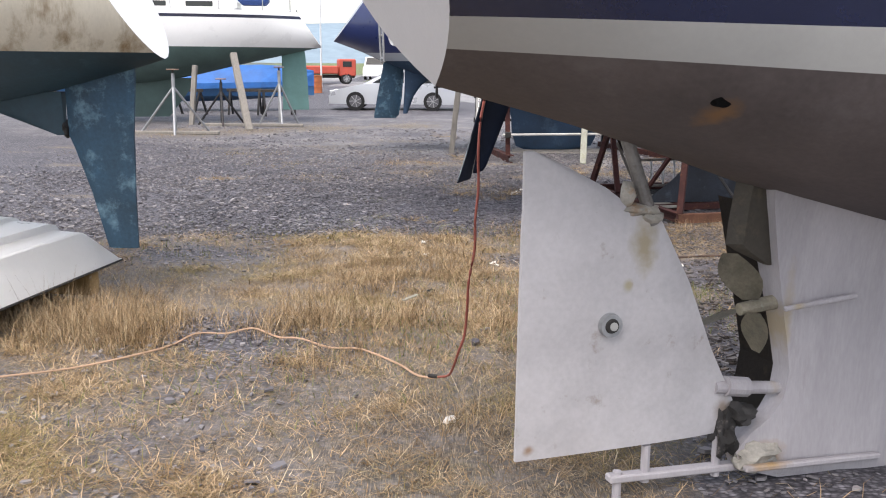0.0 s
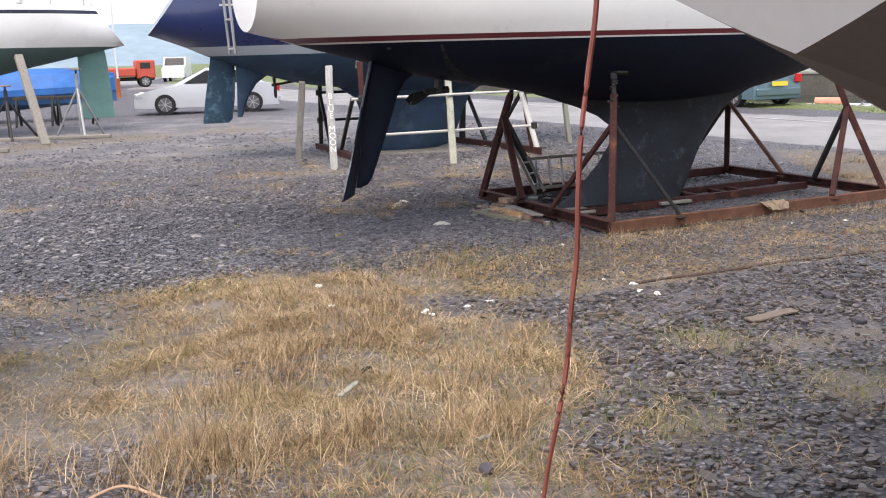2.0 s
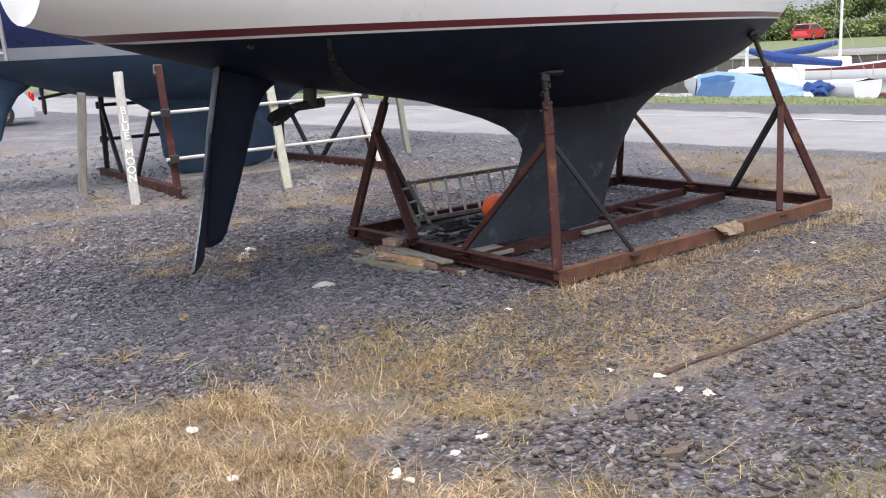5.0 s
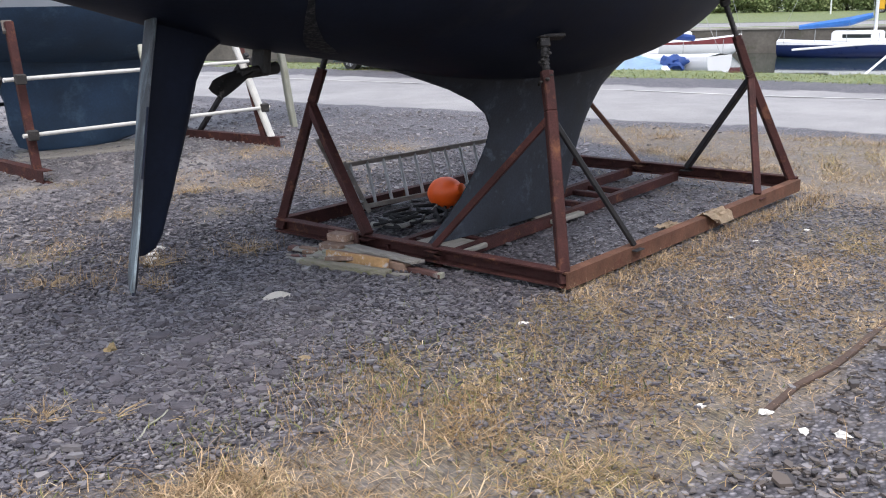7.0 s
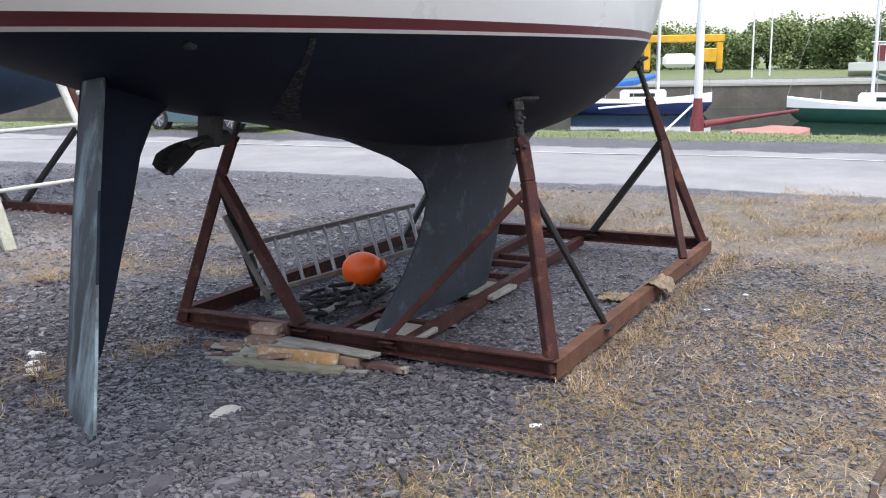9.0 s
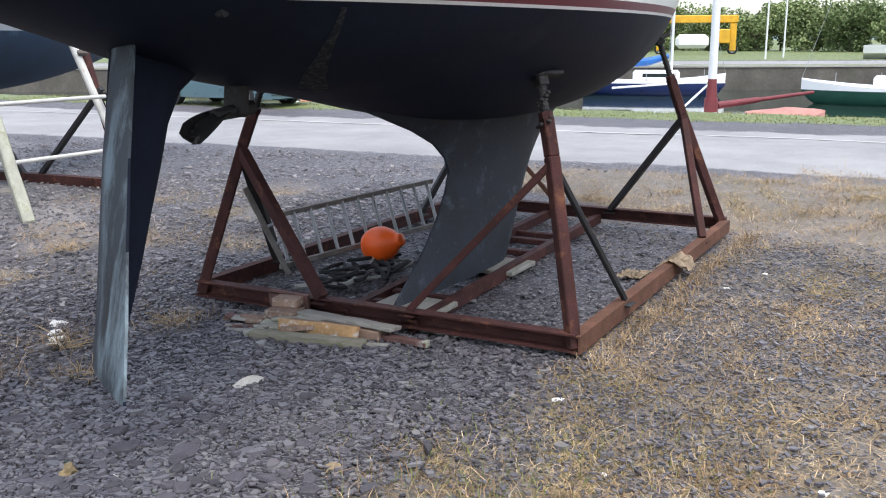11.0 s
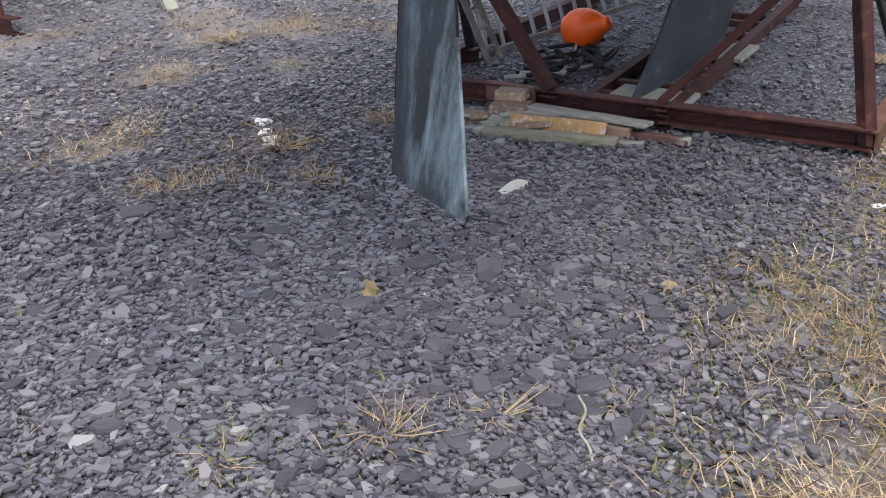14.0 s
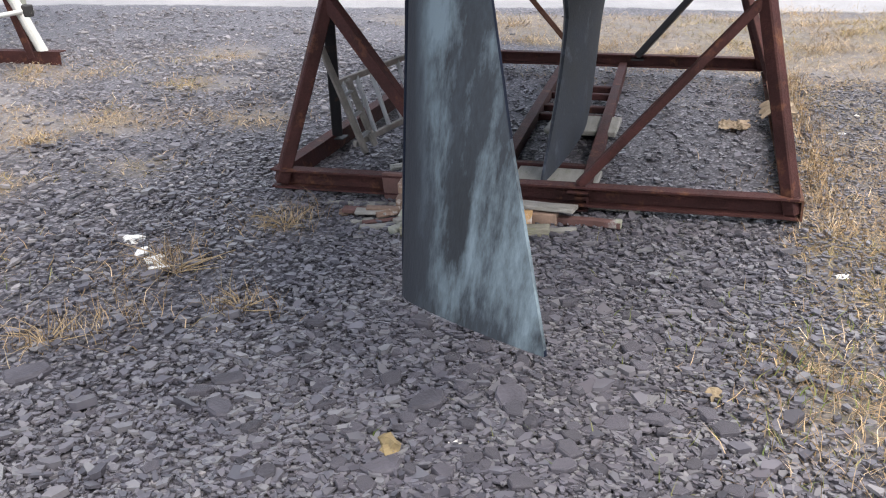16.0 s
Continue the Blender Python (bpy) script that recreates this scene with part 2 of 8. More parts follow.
TARP_BLUE = surface("bright_blue_tarpaulin", (0.015, 0.13, 0.42), 0.45, 0, 0.2, 3, 40, 0.1)
TARP_PALE = surface("pale_blue_tarpaulin", (0.38, 0.56, 0.74), 0.5, 0, 0.1, 2, 40, 0.1)
TARP_MID = surface("mid_blue_tarpaulin", (0.05, 0.17, 0.38), 0.5, 0, 0.15, 2, 40, 0.1)
ROYAL_COVER = surface("royal_blue_sail_cover", (0.007, 0.04, 0.19), 0.7, 0, 0.2, 4, 60, 0.1)
COVER_NAVY = surface("navy_sail_cover", (0.012, 0.05, 0.2), 0.7, 0, 0.2, 4, 60, 0.1)
YELLOW_CRANE = surface("yellow_hoist_paint", (0.6, 0.33, 0.015), 0.5, 0, 0.15, 2, 30, 0.0)
RED_SPAR = surface("dark_red_spar_paint", (0.15, 0.022, 0.027), 0.5, 0, 0.15, 3, 40, 0.05)
MAST_WHITE = surface("white_anodised_mast", (0.68, 0.7, 0.71), 0.4, 0.2, 0.05, 2, 30, 0.0)
QUAY = surface("stained_quay_stone", (0.11, 0.10, 0.085), 0.9, 0, 0.35, 0.8, 9, 0.5, (0.06, 0.065, 0.04), 0.1, 1.2)
SHED_GREY = surface("grey_corrugated_sheet", (0.3, 0.33, 0.35), 0.6, 0, 0.1, 0.6, 8, 0.1)
SHED_ROOF = surface("pale_grey_roof_sheet", (0.36, 0.38, 0.4), 0.6, 0, 0.12, 0.6, 8, 0.1, (0.6, 0.62, 0.62), -0.1, 0.3)
# distance haze is mixed into the hill colour
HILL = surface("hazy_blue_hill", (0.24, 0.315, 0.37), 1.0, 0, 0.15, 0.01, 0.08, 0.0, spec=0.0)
GREEN_HULL = surface("dark_green_hull_paint", (0.015, 0.07, 0.05), 0.35, 0, 0.15, 2, 30, 0.0)
WATER = bpy.data.materials.new("still_harbour_water")
WATER.use_nodes = True
wb = WATER.node_tree.nodes["Principled BSDF"]
wb.inputs["Base Color"].default_value = (0.02, 0.035, 0.028, 1)
wb.inputs["Roughness"].default_value = 0.04
ripple = WATER.node_tree.nodes.new("ShaderNodeTexNoise")
ripple.inputs["Scale"].default_value = 2.5
wbump = WATER.node_tree.nodes.new("ShaderNodeBump")
wbump.inputs["Strength"].default_value, wbump.inputs["Distance"].default_value = 0.06, 0.05
WATER.node_tree.links.new(ripple.outputs["Fac"], wbump.inputs["Height"])
WATER.node_tree.links.new(wbump.outputs["Normal"], wb.inputs["Normal"])
STRAW = shaded_by_piece("dry_straw_grass", [(0.165, 0.119, 0.073), (0.506, 0.380, 0.231), (0.814, 0.649, 0.451), (0.286, 0.209, 0.130), (0.616, 0.468, 0.297), (0.374, 0.275, 0.171), (0.121, 0.090, 0.053), (0.900, 0.792, 0.583)], patch=((1.5, (0.72, 0.66, 0.58), (0.98, 0.96, 0.93)), (7, (0.6, 0.56, 0.5), (1, 1, 1))))
OLIVE_STRAW = shaded_by_piece("yellowing_grass", [(0.2, 0.165, 0.07), (0.37, 0.3, 0.135), (0.5, 0.41, 0.21), (0.26, 0.21, 0.09), (0.17, 0.16, 0.06)], patch=((5, (0.6, 0.58, 0.5), (1, 1, 1)),))
# paler than near slate: dust, plus low-angle sky sheen put into the colours
DUST_SHEEN_CHIP = shaded_by_piece("dust_and_sheen_chippings", [(0.115, 0.109, 0.118), (0.189, 0.181, 0.192), (0.270, 0.260, 0.266), (0.149, 0.143, 0.151), (0.365, 0.348, 0.343), (0.216, 0.206, 0.216)], 0.55, 0.6, ((0.7, (0.72, 0.72, 0.75), (1.0, 0.98, 0.95)), (0.25, (0.8, 0.8, 0.82), (1, 1, 1))))
GREEN_GRASS = shaded_by_piece("green_grass_blades", [(0.09, 0.13, 0.035), (0.15, 0.18, 0.055), (0.25, 0.24, 0.10), (0.12, 0.15, 0.045)])
SLATE_CHIP = shaded_by_piece("slate_chippings", [(0.039, 0.038, 0.045), (0.093, 0.090, 0.104), (0.148, 0.143, 0.160), (0.063, 0.060, 0.071), (0.120, 0.112, 0.126), (0.188, 0.185, 0.190), (0.089, 0.085, 0.098), (0.190, 0.190, 0.190)], 0.42, 0.7, ((0.8, (0.9, 0.9, 0.92), (1, 0.98, 0.97)), (3.5, (0.9, 0.9, 0.92), (1, 1, 1))))
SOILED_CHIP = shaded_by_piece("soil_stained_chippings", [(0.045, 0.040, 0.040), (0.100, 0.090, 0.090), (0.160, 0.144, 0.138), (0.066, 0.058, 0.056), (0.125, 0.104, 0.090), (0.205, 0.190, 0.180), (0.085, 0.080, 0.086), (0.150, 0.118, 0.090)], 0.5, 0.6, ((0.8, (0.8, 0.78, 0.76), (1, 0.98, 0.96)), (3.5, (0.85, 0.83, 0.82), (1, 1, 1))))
LEAF = shaded_by_piece("scrub_leaves", [(0.15, 0.21, 0.085), (0.23, 0.29, 0.125), (0.33, 0.37, 0.18), (0.17, 0.23, 0.1)], 0.8, 0.2, ((0.12, (0.62, 0.68, 0.66), (1.0, 1.0, 1.0)), (0.5, (0.7, 0.72, 0.66), (1, 1, 1))))
BARK = surface("scrub_bark", (0.12, 0.10, 0.08), 0.9, 0, 0.2, 4, 30, 0.3)


def rust_run(m, at, size, colour):
    """A round-edged rust stain on a hull, broken up by noise, about one outlet."""
    n, l = m.node_tree.nodes, m.node_tree.links
    bsdf = n["Principled BSDF"]
    old = bsdf.inputs["Base Color"].links[0].from_socket
    where = n.new("ShaderNodeTexCoord")
    shift = n.new("ShaderNodeMapping")
    shift.inputs["Location"].default_value = (-at[0] / size[0], 0, -at[1] / size[1])
    shift.inputs["Scale"].default_value = (1 / size[0], 0, 1 / size[1])
    l.new(where.outputs["Object"], shift.inputs["Vector"])
    far = n.new("ShaderNodeVectorMath")
    far.operation = "LENGTH"
    l.new(shift.outputs["Vector"], far.inputs[0])
    rag = n.new("ShaderNodeTexNoise")
    rag.inputs["Scale"].default_value, rag.inputs["Detail"].default_value = 22, 6
    l.new(where.outputs["Object"], rag.inputs["Vector"])
    add = n.new("ShaderNodeMath")
    add.operation = "ADD"
    l.new(far.outputs["Value"], add.inputs[0])
    l.new(rag.outputs["Fac"], add.inputs[1])
    fade = n.new("ShaderNodeMapRange")
    fade.inputs["From Min"].default_value, fade.inputs["From Max"].default_value = 0.7, 1.5
    fade.inputs["To Min"].default_value, fade.inputs["To Max"].default_value = 0.85, 0.0
    l.new(add.outputs[0], fade.inputs["Value"])
    x = n.new("ShaderNodeMix")
    x.data_type = "RGBA"
    l.new(fade.outputs["Result"], x.inputs[0])
    l.new(old, x.inputs[6])
    x.inputs[7].default_value = rgb(colour)
    l.new(x.outputs[2], bsdf.inputs["Base Color"])


rust_run(GREY_FOUL, (0.75, 1.472), (0.06, 0.05), (0.21, 0.11, 0.045))
rust_run(RUDDER_GREY, (0.8, 0.98), (0.07, 0.15), (0.3, 0.25, 0.15))
rust_run(RUDDER_GREY, (0.74, 0.83), (0.025, 0.03), (0.33, 0.29, 0.18))
rust_run(RUDDER_GREY, (0.36, 0.24), (0.03, 0.025), (0.26, 0.16, 0.09))
rust_run(RUDDER_GREY, (1.19, 0.3), (0.05, 0.07), (0.2, 0.15, 0.11))
rust_run(KEEL_PALE, (1.36, 0.1), (0.12, 0.07), (0.36, 0.22, 0.08))
rust_run(KEEL_PALE, (1.42, 0.62), (0.03, 0.3), (0.36, 0.3, 0.2))

# ---- building blocks ----
def blank():
    return bmesh.new()


def part(name, bm, material, parent, label="", smooth=False):
    """Link a bmesh as one mesh object under a thing or a part."""
    mesh = bpy.data.meshes.new(name)
    bmesh.ops.recalc_face_normals(bm, faces=bm.faces)
    bm.to_mesh(mesh)
    bm.free()
    for p in mesh.polygons:
        p.use_smooth = smooth
    if smooth:
        mesh.set_sharp_from_angle(angle=radians(38))
    mesh.materials.append(material)
    ob = new(name, mesh)
    if parent is not None:
        ob.parent = parent
    return tagged(ob, label)


def thing(name, label, category, m=None, group="", kind=""):
    ob = new(name)
    ob.empty_display_size = 0.2
    ob.matrix_world = m if m is not None else Matrix.Identity(4)
    return tagged(ob, label, category, group, kind)


def single(name, bm, material, label, category, m=None, group="", kind="", smooth=False):
    """A thing that is one mesh."""
    ob = part(name, bm, material, None, label, smooth)
    if m is not None:
        ob.matrix_world = m
    return tagged(ob, label, category, group, kind)


def box(bm, lo, hi, m=None, bevel=0.0):
    lo, hi = Vector(lo), Vector(hi)
    made = bmesh.ops.create_cube(bm, size=1.0, matrix=Matrix.Translation((lo + hi) / 2) @ Matrix.Diagonal((*(hi - lo), 1)))
    vs = made["verts"]
    if bevel:
        es = list({e for v in vs for e in v.link_edges})
        res = bmesh.ops.bevel(bm, geom=es, offset=bevel, segments=1, affect="EDGES")
        vs = list({v for f in res["faces"] for v in f.verts} | {v for v in vs if v.is_valid})
    if m is not None:
        bmesh.ops.transform(bm, matrix=m, verts=vs)
    return bm


def along(p, q, up=(0, 0, 1)):
    """A pose at p whose z axis runs to q."""
    z = (Vector(q) - Vector(p)).normalized()
    up = Vector(up) if abs(z.dot(Vector(up))) < 0.98 else Vector((1, 0, 0))
    x = up.cross(z).normalized()
    y = z.cross(x)
    return Matrix.Translation(p) @ Matrix((x, y, z)).transposed().to_4x4()


def bar(bm, p, q, w, d, bevel=0.006):
    """A rectangular bar from p to q."""
    length = (Vector(q) - Vector(p)).length
    return box(bm, (-w / 2, -d / 2, 0), (w / 2, d / 2, length), along(p, q), bevel)


def tube(bm, p, q, r, r2=None, seg=12):
    length = (Vector(q) - Vector(p)).length
    bmesh.ops.create_cone(bm, cap_ends=True, segments=seg, radius1=r, radius2=r if r2 is None else r2, depth=length,
                          matrix=along(p, q) @ Matrix.Translation((0, 0, length / 2)))
    return bm


def angle_iron(bm, p, q, w=0.09, t=0.012):
    """An L section from p to q, one leg flat and one upright."""
    length = (Vector(q) - Vector(p)).length
    a = along(p, q)
    box(bm, (-w / 2, -w / 2, 0), (w / 2, -w / 2 + t, length), a)
    box(bm, (-w / 2, -w / 2 + t, 0), (-w / 2 + t, w / 2, length), a)
    return bm


def channel(bm, p, q, h=0.1, w=0.06, t=0.01):
    """A U section lying on its web's side."""
    length = (Vector(q) - Vector(p)).length
    a = along(p, q)
    u = [(-w / 2, -h / 2), (w / 2, -h / 2), (w / 2, -h / 2 + t), (-w / 2 + t, -h / 2 + t), (-w / 2 + t, h / 2 - t), (w / 2, h / 2 - t), (w / 2, h / 2), (-w / 2, h / 2)]
    vs = grid_faces(bm, [[a @ Vector((x, y, z)) for x, y in u] for z in (0, length)], True)
    bm.faces.new(vs[0])
    bm.faces.new(list(reversed(vs[1])))
    return bm


def grid_faces(bm, rows, closed=False):
    vs = [[bm.verts.new(p) for p in row] for row in rows]
    for a, b in zip(vs, vs[1:]):
        n = len(a)
        for k in range(n if closed else n - 1):
            try:
                bm.faces.new((a[k], a[(k + 1) % n], b[(k + 1) % n], b[k]))
            except ValueError:
                pass
    return vs


def curve_at(keys, x):
    """A smooth value between rows of keys (Catmull-Rom over uneven steps)."""
    xs = [k[0] for k in keys]
    if x <= xs[0]:
        return np.array(keys[0][1:], float)
    if x >= xs[-1]:
        return np.array(keys[-1][1:], float)
    i = max(j for j in range(len(xs) - 1) if xs[j] <= x)
    k = [np.array(keys[min(max(j, 0), len(keys) - 1)][1:], float) for j in (i - 1, i, i + 1, i + 2)]
    h = xs[i + 1] - xs[i]
    m0 = (k[2] - k[0]) / (xs[i + 1] - xs[max(i - 1, 0)]) * h
    m1 = (k[3] - k[1]) / (xs[min(i + 2, len(xs) - 1)] - xs[i]) * h
    s = (x - xs[i]) / h
    return (2 * s**3 - 3 * s**2 + 1) * k[1] + (s**3 - 2 * s**2 + s) * m0 + (-2 * s**3 + 3 * s**2) * k[2] + (s**3 - s**2) * m1


def foil(bm, rows, blunt=0.0, n=9):
    """A rudder, skeg or keel: rows of z, aft x, fore x, thickness, and the y of the aft and fore edges."""
    rings = []
    for z, xa, xf, th, ya, yf in rows:
        ring = []
        for side in (1, -1):
            for k in range(n):
                s = k / (n - 1) if side == 1 else 1 - k / (n - 1)
                fat = th * (2.6 * math.sqrt(max(s, 0)) * (1 - s) ** 0.9 * 0.55 + blunt * s)
                x = xf + (xa - xf) * s
                y = yf + (ya - yf) * s
                d = Vector((xa - xf, ya - yf, 0)).normalized()
                ring.append((x - d.y * fat * side / 2 * 1.6, y + d.x * fat * side / 2 * 1.6, z))
        rings.append(ring)
    vs = grid_faces(bm, rings, True)
    bm.faces.new(vs[0])
    bm.faces.new(list(reversed(vs[-1])))
    bmesh.ops.remove_doubles(bm, verts=bm.verts, dist=1e-4)
    return bm


def hull_half(keys, x, z, p=3.0, q=2.0):
    """Half breadth of a hull at x and z."""
    zk, bs, zs = curve_at(keys, x)
    p, q = (p(x) if callable(p) else p), (q(x) if callable(q) else q)
    s = min(max((z - zk) / max(zs - zk, 1e-3), 0), 1)
    return bs * (1 - (1 - s) ** p) ** (1 / q)


def hull_band(keys, lo, hi, rows, stations, p=3.0, q=2.0, rake=None):
    """The skin of both sides of a hull between two heights (None: keel or sheer)."""
    bm = blank()
    x0, x1 = keys[0][0], keys[-1][0]
    for side in (1, -1):
        grid = []
        for k in range(stations + 1):
            s = k / stations
            x = x0 + (x1 - x0) * s
            zk, bs, zs = curve_at(keys, x)
            low, high = (lo(x) if callable(lo) else lo), (hi(x) if callable(hi) else hi)
            a = zk if low is None else min(max(low, zk), zs)
            b = zs if high is None else min(max(high, zk), zs)
            line = []
            for j in range(rows + 1):
                f = (j / rows) ** (1.8 if lo is None else 1.0)
                z = a + (b - a) * f
                shift = rake(x, z, zk) if rake else 0.0
                line.append((x + shift, side * hull_half(keys, x, z, p, q), z))
            grid.append(line)
        grid_faces(bm, grid)
    bmesh.ops.remove_doubles(bm, verts=bm.verts, dist=5e-4)
    bmesh.ops.dissolve_degenerate(bm, edges=bm.edges, dist=1e-4)
    return bm


def hull_cap(keys, x, rows=14, p=3.0, q=2.0, rake=None, lo=None, hi=None):
    """A flat transom across the hull at x."""
    bm = blank()
    zk, bs, zs = curve_at(keys, x)
    a, b = (zk if lo is None else max(lo, zk)), (zs if hi is None else hi)
    grid = []
    for j in range(rows + 1):
        z = a + (b - a) * (j / rows) ** 1.5
        y = hull_half(keys, x, z, p, q)
        xx = x + (rake(x, z, zk) if rake else 0)
        grid.append([(xx, y, z), (xx, 0, z), (xx, -y, z)])
    grid_faces(bm, grid)
    bmesh.ops.remove_doubles(bm, verts=bm.verts, dist=5e-4)
    return bm


def hull_deck(keys, stations, rake=None):
    bm = blank()
    grid = []
    for k in range(stations + 1):
        x = keys[0][0] + (keys[-1][0] - keys[0][0]) * k / stations
        zk, bs, zs = curve_at(keys, x)
        xx = x + (rake(x, zs, zk) if rake else 0)
        grid.append([(xx, bs, zs), (xx, 0, zs + 0.06), (xx, -bs, zs)])
    grid_faces(bm, grid)
    bmesh.ops.remove_doubles(bm, verts=bm.verts, dist=5e-4)
    return bm


def path_tube(name, points, r, material, parent=None, seg=6):
    """A round cord through points, as a mesh."""
    pts = [Vector(p) for p in points]
    fine = []
    keys = [(i, *p) for i, p in enumerate(pts)]
    steps = (len(pts) - 1) * 6
    for k in range(steps + 1):
        fine.append(Vector(curve_at(keys, k * (len(pts) - 1) / steps)))
    bm = blank()
    rings = []
    for i, p in enumerate(fine):
        d = (fine[min(i + 1, len(fine) - 1)] - fine[max(i - 1, 0)]).normalized()
        a = along((0, 0, 0), d).to_3x3()
        rings.append([p + a @ Vector((r * math.cos(t), r * math.sin(t), 0)) for t in [2 * math.pi * j / seg for j in range(seg)]])
    vs = grid_faces(bm, rings, True)
    bm.faces.new(vs[0])
    bm.faces.new(list(reversed(vs[-1])))
    return part(name, bm, material, parent, "", True)


def lump(bm, centre, size, rough=0.25, seed=0, flat=False):
    """A broken stone or crumpled lump."""
    made = bmesh.ops.create_icosphere(bm, subdivisions=3 if max(size) > 0.05 else 2, radius=1.0)
    rnd = random.Random(seed)
    off = Vector((rnd.uniform(-9, 9), rnd.uniform(-9, 9), rnd.uniform(-9, 9)))
    for v in made["verts"]:
        k = 1 + rough * (noise.noise(v.co * 1.7 + off) * 2 + 0.5 * noise.noise(v.co * 4.5 + off))
        v.co = Vector((v.co.x * size[0] * k, v.co.y * size[1] * k, v.co.z * size[2] * k)) + Vector(centre)
    return bm

# ---- ground, road, harbour ----
def smooth(a, b, x):
    t = np.clip((x - a) / (b - a), 0, 1)
    return t * t * (3 - 2 * t)


ROAD_DIR = (-0.29, 0.957)


def across_road(x, y):
    """Metres beyond the near edge of the verge, square to the road."""
    return (x - 14.65) * 0.957 + (y - 18.5) * 0.29


def beyond_quay(x, y):
    return (x - 44.0) * 0.767 + (y - 19.5) * 0.642


def height(x, y):
    x, y = np.asarray(x, float), np.asarray(y, float)
    dip = -0.085 * smooth(3.5, 8, y) * (1 - smooth(11.5, 17, y)) * smooth(-8, -2, x) * (1 - smooth(6, 9, x))
    z = dip - 0.02 + 0.012 * np.sin(x * 1.7 + 0.6 * y) * np.sin(y * 1.3)
    s, far = across_road(x, y), beyond_quay(x, y)
    basin = smooth(2.2, 4.0, s) * (1 - smooth(-0.3, 0.3, far))
    land = smooth(2.2, 4.0, s) * smooth(-0.3, 0.3, far)
    return z * (1 - basin) * (1 - land) - 1.6 * basin + 0.3 * land


def steps(lo, hi, d):
    return list(np.arange(lo, hi, d))


gx = [-3000, -900, -300, -120, -60, -30, -20, -14] + steps(-10, 10, 0.14) + steps(10, 24, 0.5) + steps(24, 60, 1.0) + [70, 90, 130, 300, 900, 3000]
gy = [-3000, -900, -300, -100, -40, -20, -10, -6, -4, -2] + steps(-1, 14, 0.14) + steps(14, 26, 0.4) + steps(26, 60, 1.0) + [70, 90, 130, 200, 400, 900, 3000]
XX, YY = np.meshgrid(gx, gy)
ZZ = height(XX, YY)
near = smooth(0, 6, 30 - np.hypot(XX, YY - 8))
ZZ = ZZ + near * np.random.uniform(-0.006, 0.006, XX.shape)
nx, ny = len(gx), len(gy)
idx = np.arange(nx * ny).reshape(ny, nx)
quads = np.stack([idx[:-1, :-1], idx[:-1, 1:], idx[1:, 1:], idx[1:, :-1]], -1).reshape(-1, 4)
gmesh = bpy.data.meshes.new("ground")
gmesh.from_pydata(np.stack([XX, YY, ZZ], -1).reshape(-1, 3).tolist(), [], quads.tolist())
for poly in gmesh.polygons:
    poly.use_smooth = True


